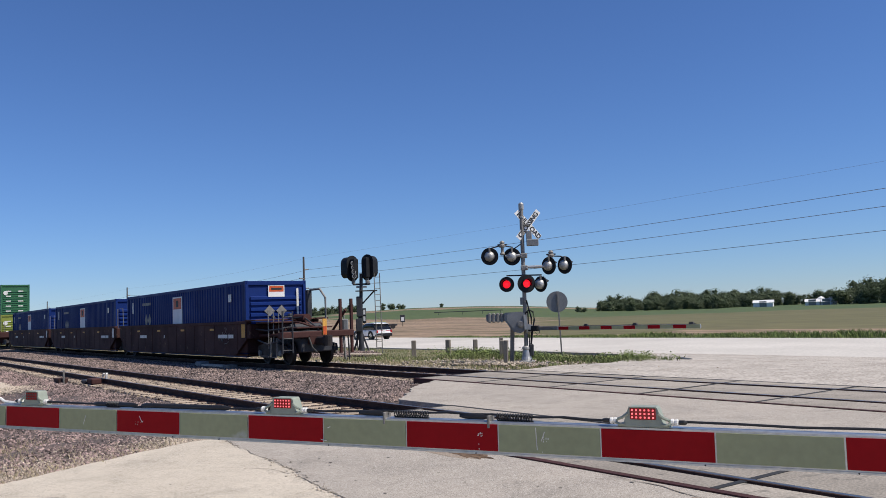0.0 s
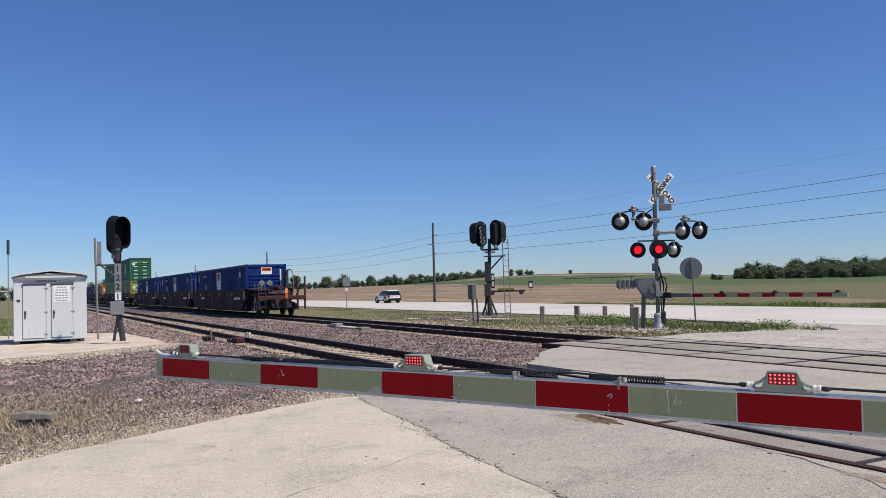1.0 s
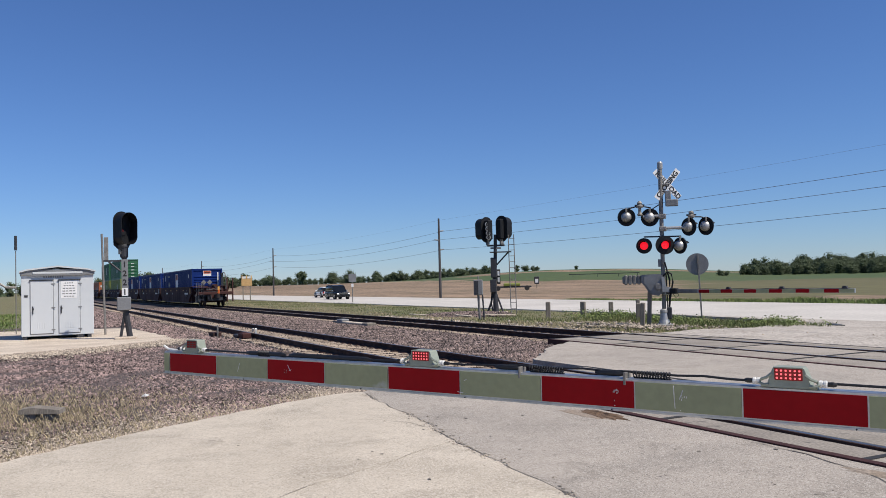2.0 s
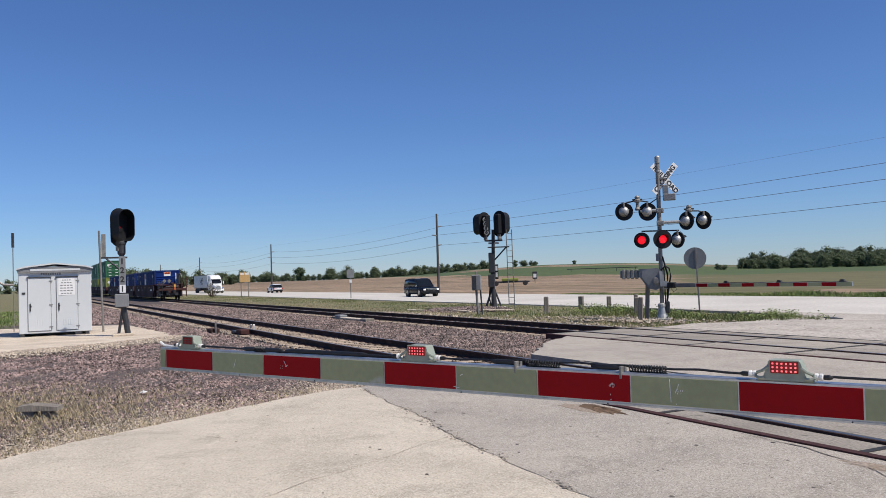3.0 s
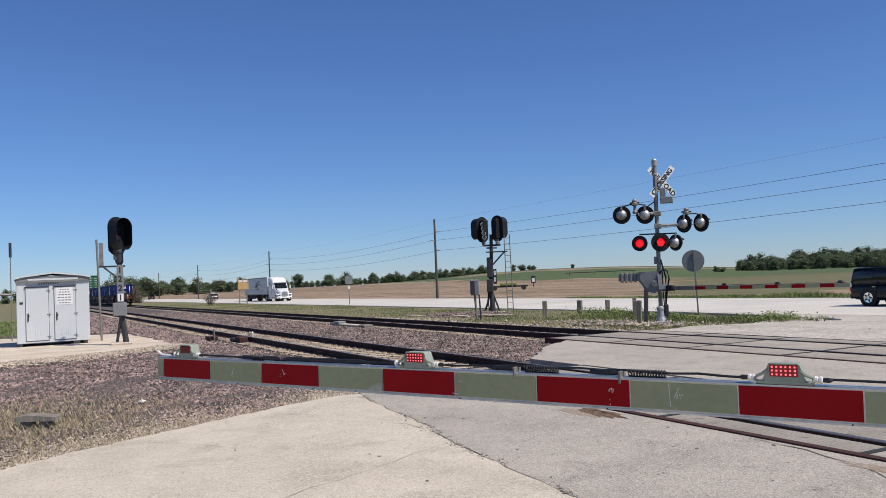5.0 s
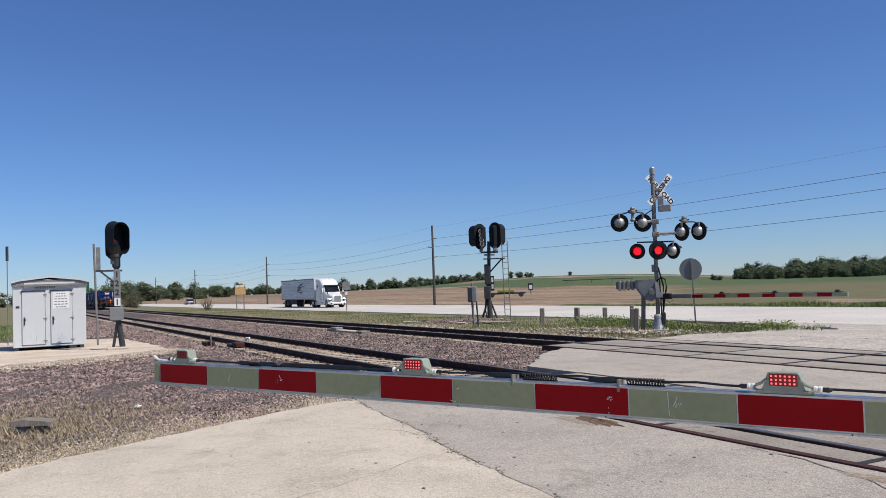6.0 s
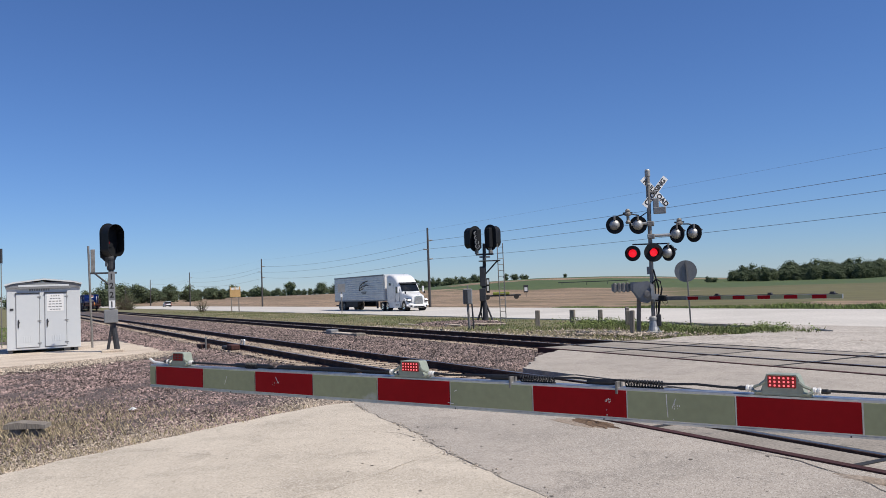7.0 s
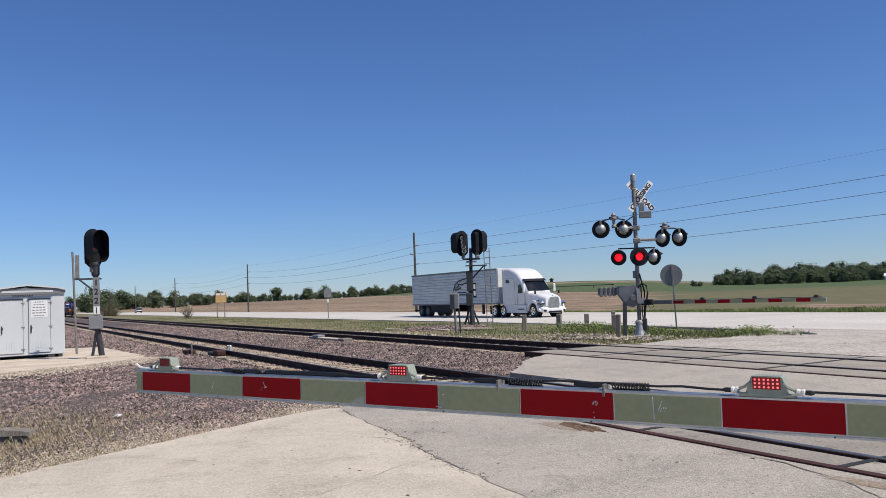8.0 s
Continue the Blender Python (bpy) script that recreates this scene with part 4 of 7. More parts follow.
    part("arm_channel", G().box(0.12, 0.62, -0.10, 0.06, 1.06, 1.24, 0.02, d), BLACKPAINT, t, "black adapter plate")
    part("arm_clamp", G().box(0.05, 0.20, -0.12, 0.08, 1.02, 1.28, 0.02, d), SILVER, t, "silver arm clamp")
    arm = part("arm", G().box(1.4, 6.84, -0.025, 0.02, 1.08, 1.195, 0.006, d), ALU, t, "striped gate arm edge")
    for k in range(12):
        x = 1.53 + 0.442 * k
        part("stripe", G().box(x, x + 0.436, -0.03, -0.024, 1.085, 1.19, 0.001, d), REDFILM if k % 2 == 0 else WHITEFILM, arm, "red reflective stripe" if k % 2 == 0 else "pale reflective stripe")
    for x in (2.7, 4.6, 6.55):
        part("arm_lamp", G().prism([(x - 0.09, 1.195), (x + 0.09, 1.195), (x + 0.05, 1.265), (x - 0.05, 1.265)], "y", -0.03, 0.03, d), DARKSTEEL, arm, "small arm lamp")
    part("cable", G().tube([d @ Vector((1.5 + 5.2 * k / 20, 0.0, 1.205 + 0.008 * math.sin(k * 1.3))) for k in range(21)], 0.008, 5), CABLE, arm, "black cable along the arm")
    return t


make_crossing_signal()


def make_post(x, y, z0, h, w, lean, label):
    t = solid("guard_post", G().box(-w / 2, w / 2, -w / 2, w / 2, -0.2, h, 0.02), WOODPOST, label, "post", group="guard posts by the crossing")
    t.matrix_basis = pose(x, y, z0, rng.uniform(-1, 1), lean, rng.uniform(20, 60))


for x, y, z, h, w, ln in ((-30.16, 20.14, -0.10, 0.72, 0.20, 0.5), (-32.27, 23.53, -0.24, 0.73, 0.22, 0), (-32.91, 25.66, -0.32, 0.72, 0.21, 1),
                          (-26.54, 22.07, -0.18, 0.72, 0.20, 2), (-26.89, 22.34, -0.05, 0.72, 0.15, 1), (-21.22, 17.80, -0.03, 0.80, 0.14, 3)):
    make_post(x, y, z, h, w, ln, "short grey weathered wooden guard post in the grass")


def make_round_sign():
    t = thing("road_sign", "back of a round grey metal road sign on leaning post", "road sign", pose(-24.74, 23.61, -0.22, 0, 0, 46))
    part("sign_post", G().box(0.02, 0.08, -0.02, 0.02, 0, 2.65, 0.004, pose(0.04, 0, 0, 0, -1.6, 0)), GALV, t)
    part("sign_plate", G().lathe([(0.43, 0), (0.43, 0.006)], (-0.01, 0.03, 2.26), (0, 1, 0), n=32), GREYBOX, t, "round dull grey sign back")


make_round_sign()


# ---- railway signals ----
def signal_head(parent, m, n_lens, face, red=None, hooded=True):
    """Oval black background with a column of lenses; faces local -y."""
    o = []
    for i in range(28):
        a = 2 * math.pi * i / 28
        o.append((0.37 * math.cos(a), 0.37 * math.sin(a) + (0.34 if math.sin(a) >= 0 else -0.34)))
    head = part("signal_head", G().prism(o, "y", -0.012, 0.012, m), BLACKPAINT, parent, "oval black signal background")
    part("housing", G().box(-0.17, 0.17, 0.012, 0.30, -0.55, 0.52, 0.04, m), BLACKPAINT, head, "black lamp housing")
    part("hinge", G().box(-0.05, 0.05, 0.02, 0.16, -0.85, -0.5, 0.01, m), GALV, head)
    for i in range(n_lens):
        z = 0.36 - 0.36 * i
        c, f = m @ Vector((0, -0.012, z)), m.to_3x3() @ Vector((0, -1, 0))
        part("lens_ring", G().lathe([(0.12, 0), (0.15, 0.0), (0.15, 0.03), (0.12, 0.03)], c, f, n=18), face, head, "round lens rim")
        part("lens", G().lathe([(0.12, 0), (0.11, 0.02), (0.04, 0.03)], c, f, n=14), REDDIM if red == i else BLACKPAINT, head, "dark signal lens" if red != i else "dim red signal lens")
        g, n = G(), 13
        vs = []
        for k in range(n):
            a = math.radians(-20 + 220 * k / (n - 1))
            for rr, d in ((0.152, 0.0), (0.155, -0.28), (0.162, -0.28), (0.160, 0.0)):
                vs.append(m @ Vector((rr * math.cos(a), d - 0.012, z + rr * math.sin(a))))
        if hooded:
            part("hood", g.add(vs, [(k * 4 + j, k * 4 + (j + 1) % 4, k * 4 + 4 + (j + 1) % 4, k * 4 + 4 + j) for k in range(n - 1) for j in range(4)]), BLACKPAINT, head, "black hood")
    return head


def deep_hood(parent, m, depth):
    """Tall hood round a whole signal face, open below."""
    g, n = G(), 25
    vs = []
    for k in range(n):
        a = math.radians(-62 + 304 * k / (n - 1))
        off = 0.30 if math.sin(a) >= 0 else -0.20
        for rr, d in ((0.34, 0.0), (0.33, -depth), (0.345, -depth), (0.355, 0.0)):
            vs.append(m @ Vector((rr * math.cos(a), d - 0.012, off + rr * math.sin(a))))
    part("hood", g.add(vs, [(k * 4 + j, k * 4 + (j + 1) % 4, k * 4 + 4 + (j + 1) % 4, k * 4 + 4 + j) for k in range(n - 1) for j in range(4)]), BLACKPAINT, parent, "deep black hood round the signal face")


def make_signal_near():
    t = thing("railway_signal", "dark railway signal mast with one black oval head", "railway signal", pose(-29.73, 2.94, -0.02, 0, 0, 84))
    part("concrete_base", G().box(-0.35, 0.35, -0.3, 0.3, -0.1, 0.10, 0.03), PALEROCK, t)
    part("mast", G().cyl((0, 0, 1.05), (-0.02, 0, 2.95), 0.085, n=14), DARKSTEEL, t, smooth=True)
    part("mast_base", G().cyl((0.14, 0, 0.05), (0, 0, 1.1), 0.10, 0.085, n=10), DARKSTEEL, t)
    part("brace", G().cyl((-0.16, 0.05, 0.05), (-0.02, 0, 0.9), 0.05, n=8), DARKSTEEL, t)
    part("control_box", G().box(-0.26, 0.18, -0.2, 0.12, 0.98, 1.42, 0.02), GREYBOX, t, "grey box on the mast")
    part("adapter", G().lathe([(0.10, 0), (0.13, 0.06), (0.13, 0.34), (0.15, 0.36), (0.15, 0.42), (0.07, 0.5)], (-0.02, 0, 2.72), (0, 0, 1), n=12), DARKSTEEL, t)
    plate = part("number_plate", G().box(-0.11, 0.10, -0.12, -0.10, 1.45, 2.68, 0.004), GREYBOX, t, "grey column of number plates")
    for i, ch in enumerate("122"):
        letters("digit", ch, 0.27, pose(-0.01, -0.123, 2.50 - 0.30 * i, 90, 0, 0), BLACKINK, plate, 0.002)
    part("white_plate", G().box(-0.10, 0.09, -0.126, -0.12, 1.46, 1.72), WHITE, plate, "white plate with dark bar")
    part("bar", G().box(-0.03, 0.01, -0.130, -0.126, 1.49, 1.69), BLACKINK, plate)
    m = pose(-0.08, -0.10, 3.64, 0, 0, 34) @ Matrix.Diagonal((0.88, 1.0, 0.92, 1))
    signal_head(t, m, 2, BLACKPAINT, 1, False)
    deep_hood(t, m, 0.42)
    p = thing("signal_ladder_post", "thin galvanised post with bracket beside signal mast", "post", pose(-33.2, 2.54, -0.12, 0, 0, 84) @ Matrix.Diagonal((1.067, 1.067, 1.067, 1)))
    part("post", G().cyl((0.04, 0, 0), (-0.05, 0, 3.62), 0.038, n=10), GALV, p)
    part("upper_plate", G().box(0.02, 0.16, -0.015, 0.015, 2.7, 3.5, 0.004), GALV, p)
    part("bracket", G().box(-0.05, 0.86, -0.03, 0.03, 2.64, 2.70), DARKSTEEL, p)
    part("bracket", G().cyl((0.15, 0, 2.66), (0.78, 0, 2.1), 0.035, n=6), DARKSTEEL, p)


make_signal_near()


def make_signal_far():
    t = thing("railway_signal", "dark railway signal mast with two black oval heads", "railway signal", pose(-39.4, 22.86, -0.20, 0, 0, 58))
    part("mast", G().cyl((0, 0, 0.3), (0.13, 0, 4.3), 0.095, n=14), DARKSTEEL, t, smooth=True)
    part("mast_base", G().cyl((0.06, 0, 0), (0.02, 0, 1.3), 0.17, 0.10, n=12), DARKSTEEL, t)
    part("brace", G().tube([(-0.42, 0.1, 0.02), (-0.20, 0.05, 0.6), (-0.08, 0, 1.2), (-0.02, 0, 2.2)], 0.06, 8), DARKSTEEL, t)
    part("brace", G().cyl((0.45, 0.05, 0.02), (0.08, 0, 1.1), 0.05, n=8), DARKSTEEL, t)
    part("base_plate", G().box(-0.6, 0.7, -0.5, 0.5, -0.05, 0.08, 0.02), PALEROCK, t)
    part("relay_box", G().box(-0.17, 0.14, -0.2, 0.1, 1.95, 3.05, 0.03), DARKSTEEL, t, "tall dark equipment box")
    part("relay_box", G().box(-0.22, 0.12, -0.26, 0.1, 1.15, 1.85, 0.03), DARKSTEEL, t, "dark equipment box")
    part("cable_run", G().tube([(-0.14, -0.1, 1.2), (-0.2, -0.1, 0.7), (-0.12, -0.08, 0.1)], 0.035, 6), BLACKPAINT, t, "black cable run")
    part("cross_arm", G().box(-0.32, 0.62, -0.05, 0.05, 3.66, 3.76, 0.01), DARKSTEEL, t)
    part("cross_arm", G().box(-0.16, 0.42, -0.07, 0.07, 3.52, 3.62, 0.01), GREYBOX, t)
    part("platform", G().box(-0.20, 0.98, -0.3, 0.3, 3.32, 3.37, 0.005), DARKSTEEL, t)
    part("strut", G().cyl((0.16, 0, 2.65), (0.80, 0, 3.32), 0.04, n=8), DARKSTEEL, t)
    plate = part("number_plate", G().box(0.15, 0.34, -0.14, -0.12, 1.60, 2.40, 0.004), BLACKPAINT, t, "dark plate with pale writing")
    for z in (1.70, 2.06):
        part("text_bar", G().box(0.19, 0.30, -0.145, -0.14, z, z + 0.26), PLASTICW, plate, "pale unreadable digit")
    for x in (-0.30, 0.50):
        part("head_bracket", G().cyl((x, 0, 3.7), (x, 0, 4.1), 0.05, n=8), GALV, t)
        part("head_socket", G().lathe([(0.06, 0), (0.10, 0.04), (0.10, 0.14), (0.06, 0.18)], (x, 0, 3.72), (0, 0, 1), n=12), GREYBOX, t)
    for m in (pose(-0.34, -0.05, 4.58, 0, 0, -142) @ Matrix.Diagonal((1.0, 1.2, 1.0, 1)), pose(0.48, 0.05, 4.62, 0, 0, 150) @ Matrix.Diagonal((1.0, 1.1, 1.02, 1))):
        signal_head(t, m, 3, BLACKPAINT, None, False)
        deep_hood(t, m, 0.48)
    for k in range(4):
        part("lamp_back", G().lathe([(0.125, 0), (0.125, 0.04), (0.085, 0.05), (0.085, 0.0)], (-0.24 - 0.02 * k, -0.36, 4.14 + 0.235 * k), (0.35, -0.94, 0.12), n=16), GREYBOX, t, "grey ring on the lamp housing")
        part("lamp_cap", G().lathe([(0.06, 0), (0.05, 0.05), (0.02, 0.06)], (-0.24 - 0.02 * k, -0.36, 4.14 + 0.235 * k), (0.35, -0.94, 0.12), n=10), DARKSTEEL, t, "dark cap on the lamp housing")
    la = thing("ladder", "thin galvanised signal ladder standing on gravel", "ladder", pose(-38.9, 23.75, -0.26, 0, 0, 58))
    for x in (-0.15, 0.15):
        part("rail", G().cyl((x, 0, 0), (x - 0.04, 0, 4.35), 0.028, n=6), GALV, la)
    for i in range(13):
        part("rung", G().cyl((-0.15, 0, 0.3 + 0.32 * i), (0.15, 0, 0.3 + 0.32 * i), 0.018, n=6), GALV, la)
    c = thing("trackside_cabinet", "small grey metal cabinet on two pipe legs", "cabinet", pose(-31.0, 17.2, 0.0, 0, 0, 58))
    part("body", G().box(-0.20, 0.18, -0.15, 0.15, 1.0, 1.66, 0.03), GREYBOX, c)
    # shade on the cabinet front is painted with a darker door
    part("cabinet_door", G().box(-0.17, 0.0, -0.165, -0.15, 1.04, 1.62, 0.01), DARKSTEEL, c, "door coloured dark to paint its shade")
    part("cap", G().cyl((0, 0, 1.66), (0, 0, 1.80), 0.03, n=8), GALV, c)
    for x in (-0.02, 0.16):
        part("leg", G().cyl((x + 0.05, 0, -0.05), (x, 0, 1.02), 0.05 if x < 0 else 0.035, n=8), GALV if x < 0 else DARKSTEEL, c)


make_signal_far()
g = G().lathe([(2.6, 0.0), (2.2, 0.10), (1.2, 0.17), (0.3, 0.19)], (-36.5, 19.6, -0.16), (0, 0, 1), n=36, sy=0.9)
for x, y, a, l in ((-37.6, 17.6, 40, 1.4), (-33.9, 19.9, 75, 1.6), (-34.6, 18.4, 20, 1.0)):
    o = solid("plank", G().box(-l / 2, l / 2, -0.08, 0.08, 0.0, 0.05, 0.008), PALEROCK, "pale weathered board lying on the stony mound", "plank", group="boards at the signal foot")
    o.matrix_basis = pose(x, y, -0.04, 2, 3, a)
solid("gravel_mound", g, BALLAST, "low stony mound round the signal foot", "gravel", "structure", smooth=True)


# ---- signal house ----
def make_hut():
    t = thing("signal_house", "pale grey metal railway signal house with double doors", "signal house", pose(-32.2, 0.965, -0.02, 0, 0, 90) @ Matrix.Diagonal((1, 1, 1.065, 1)))
    part("body", G().box(-1.16, 1.16, 0.0, 2.2, 0.12, 2.16, 0.015), HUTPAINT, t, "pale grey metal walls")
    # grey colour stands in for the overhang's shadow along the eave
    part("eave", G().prism([(-1.19, 2.12), (-1.19, 2.22), (-0.9, 2.30), (0.9, 2.30), (1.19, 2.22), (1.19, 2.12)], "y", -0.07, 2.27), GREYBOX, t, "eave painted grey for the roof overhang's shadow")
    roof = [(-1.22, 2.20), (-1.22, 2.25), (-0.95, 2.32), (0.0, 2.42), (0.95, 2.32), (1.22, 2.25), (1.22, 2.20), (0.95, 2.27), (0.0, 2.37), (-0.95, 2.27)]
    part("roof", G().prism(roof, "y", -0.12, 2.3), HUTPAINT, t, "low gabled metal roof")
    part("roof_band", G().box(-0.80, 0.80, -0.085, -0.07, 2.155, 2.215, 0.005), HUTPAINT, t, "pale strip under the roof")
    # plain grey band just below the pale strip
    part("roof_band", G().box(-0.80, 0.80, -0.078, -0.07, 2.09, 2.15, 0.005), GREYBOX, t, "grey band under the roof")
    for x0, x1 in ((-0.87, -0.16), (0.03, 0.70)):
        d = part("hut_door", G().box(x0, x1, -0.028, -0.003, 0.20, 1.93, 0.008), HUTPAINT, t)
        # grey margin behind the door paints its shadow line
        part("door_frame", G().box(x0 - 0.02, x1 + 0.02, -0.008, -0.001, 0.18, 1.95), GREYBOX, d, "grey plate painting the shadow line round the door")
        part("drip_edge", G().box(x0 - 0.03, x1 + 0.03, -0.055, -0.003, 1.94, 1.965), DARKSTEEL, d, "dark drip edge over the door")
        part("handle", G().box(x0 + 0.05, x0 + 0.09, -0.06, -0.028, 0.84, 1.10, 0.01), DARKSTEEL, d, "dark door handle")
        part("handle", G().box(x0 + 0.07, x0 + 0.11, -0.07, -0.028, 0.98, 1.04, 0.01), DARKSTEEL, d, "dark door handle")
        for k in range(4):
            part("louvre", G().box(x0 + 0.21 + 0.075 * k, x0 + 0.25 + 0.075 * k, -0.034, -0.028, 0.36, 0.56, 0.002), HUTPAINT, d, "pressed vent slot")
        for z in (0.30, 1.02, 1.80):
            part("hinge", G().box(x1 - 0.05, x1 + 0.07, -0.038, -0.028, z, z + 0.035), GREYBOX, d)
    n = part("notice", G().box(0.09, 0.62, -0.034, -0.029, 1.34, 1.90), WHITE, t, "white notice with unreadable lines")
    for k in range(6):
        w = (0.15, 0.18, 0.21, 0.22, 0.23, 0.18)[k]
        for m in range(4):
            part("text_bar", G().box(0.355 - w + m * w / 2 + 0.01, 0.355 - w + (m + 1) * w / 2 - 0.02, -0.037, -0.034, 1.825 - 0.088 * k, 1.855 - 0.088 * k), GREYBOX, n, "grey line of writing")
    for k in range(9):
        part("text_bar", G().box(-0.46 + 0.073 * k, -0.41 + 0.073 * k, -0.006, -0.001, 2.02, 2.085), GREYBOX, t, "grey line of writing")
    part("vent", G().box(-1.06, -0.95, -0.014, -0.001, 1.40, 1.47), DARKSTEEL, t)
    for x0, x1 in ((-1.12, -0.98), (0.62, 0.84), (0.95, 1.08)):
        part("skid", G().box(x0, x1, 0.02, 2.2, -0.05, 0.12), DARKSTEEL, t)
    a = thing("antenna_mast", "thin antenna mast with dark tip behind signal house", "antenna", pose(-37.0, -0.40, -0.1))
    part("pole", G().cyl((0, 0, 0), (0, 0, 3.4), 0.018, n=8), GALV, a)
    part("antenna", G().cyl((0, 0, 3.42), (0, 0, 4.0), 0.055, n=10), DARKSTEEL, a, "dark antenna tip")
    part("cable_arm", G().tube([(0, 0, 1.95), (0, -0.35, 1.96), (0, -0.7, 2.2), (0, -1.6, 2.4)], 0.05, 6), GALV, a)


make_hut()


# ---- trackside bits ----
def make_trackside():
    b = thing("track_box", "low pale concrete box beside the rails", "trackside box", pose(-32.2, 12.05, -0.06))
    part("lid", G().box(-1.2, 1.3, -0.16, 0.16, 0.03, 0.11, 0.02), PALEROCK, b, "pale flat lid")
    part("end_block", G().box(-1.85, -1.22, -0.18, 0.18, 0.0, 0.20, 0.03), GREYBOX, b)
    part("foot_block", G().box(-2.4, -1.9, -0.15, 0.15, 0.0, 0.10, 0.02), DARKSTEEL, b)
    part("end_block", G().box(1.22, 1.8, -0.2, 0.2, 0.0, 0.14, 0.03), WOODPOST, b)
    s = thing("switch_machine", "small dark switch box beside near rail", "switch machine", pose(-27.2, 6.35, -0.05))
    part("body", G().box(-0.35, 0.25, -0.16, 0.14, 0.0, 0.18, 0.03), CARBROWN, s)
    part("target", G().prism([(-0.2, 0.18), (-0.12, 0.18), (0.0, 0.30), (-0.06, 0.32)], "y", 0.25, 0.3), PLASTICW, s, "white marker")
    part("target", G().prism([(0.22, 0.16), (0.30, 0.16), (0.34, 0.30), (0.28, 0.34), (0.24, 0.28)], "y", 0.25, 0.3), PLASTICW, s, "white marker")
    part("cover", G().box(-0.9, -0.4, -0.2, 0.2, 0.0, 0.12, 0.03), DARKSTEEL, s)
    j = thing("rail_joint_box", "dark box with upright pin at tie end", "trackside box", pose(-29.0, 5.75, -0.05))
    part("body", G().box(-0.4, 0.3, -0.15, 0.15, 0, 0.16, 0.02), RUST, j)
    part("pin", G().cyl((0.35, 0, 0), (0.38, 0, 0.42), 0.03, n=6), GALV, j)
    w = thing("timber_block", "weathered broken timber block on gravel", "timber", pose(-12.3, 0.16, -0.06, 0, 4, 72))
    part("plank", G().prism([(-0.26, 0.10), (0.26, 0.12), (0.25, 0.17), (-0.1, 0.19), (-0.25, 0.16)], "y", -0.14, 0.12), WOODPOST, w)
    part("leg", G().box(-0.19, -0.05, -0.1, 0.1, -0.02, 0.11, 0.01), WOODPOST, w)
    part("leg", G().box(0.04, 0.16, -0.1, 0.1, -0.02, 0.12, 0.01), WOODPOST, w)
    g = G().add([(-0.12, -0.05, 0.0), (0.1, -0.06, 0.01), (0.13, 0.04, 0.05), (-0.09, 0.06, 0.06), (0.0, 0.0, 0.09)], [(0, 1, 4), (1, 2, 4), (2, 3, 4), (3, 0, 4), (0, 3, 2, 1)])
    o = solid("litter", g, PLASTICW, "crumpled white litter on the gravel", "litter")
    o.matrix_basis = pose(-13.63, 1.62, -0.01, 0, 0, 30) @ Matrix.Diagonal((0.6, 0.6, 0.5, 1))


make_trackside()
g = G().box(-0.55, 0.55, -0.14, 0.14, -0.02, 0.035, 0.01)
o = solid("drain_grate", g, DARKSTEEL, "dark metal drain lid at pavement edge", "drain")
o.matrix_basis = pose(-19.3, 24.5, apron_z(0, 24.5), 0, 0, -35)


# ---- highway furniture, poles and wires ----
POLES = (-14.5, -96.7, -178.4, -261.5, -344, -427)
LEVELS = (9.55, 8.15, 6.95, 5.72)


def make_poles():
    for i, x in enumerate(POLES):
        p = thing("utility_pole", "dark wooden utility pole beside highway with short insulator arms", "utility pole", pose(x, 48, -0.9), group="utility poles")
        part("pole", G().cyl((0, 0, 0), (0.0, 0, 10.7), 0.19, 0.12, n=10), POLEWOOD, p, smooth=True)
        for k, z in enumerate(LEVELS[1:]):
            s = 1 if k == 1 else -1
            part("insulator", G().cyl((0, 0, z + 0.9), (s * 0.25, -s * 0.75, z + 0.95), 0.09, n=6), GREYBOX, p)
    for a, b in zip(POLES, POLES[1:]):
        for k, z in enumerate(LEVELS):
            s = 0 if k == 0 else (1 if k == 2 else -1)
            pts = []
            for i in range(25):
                t = i / 24
                pts.append((a + (b - a) * t + s * 0.25, 48 - s * 0.75, z - (0.9 if k else 0.5) * 4 * t * (1 - t) * (0.35 if a == POLES[0] else 1)))
            w = 0.006 if k == 0 else 0.017
            solid("power_line", G().tube(pts, w, 5), WIRE, "thin grey overhead power line between poles", "power line", group="power lines")


make_poles()


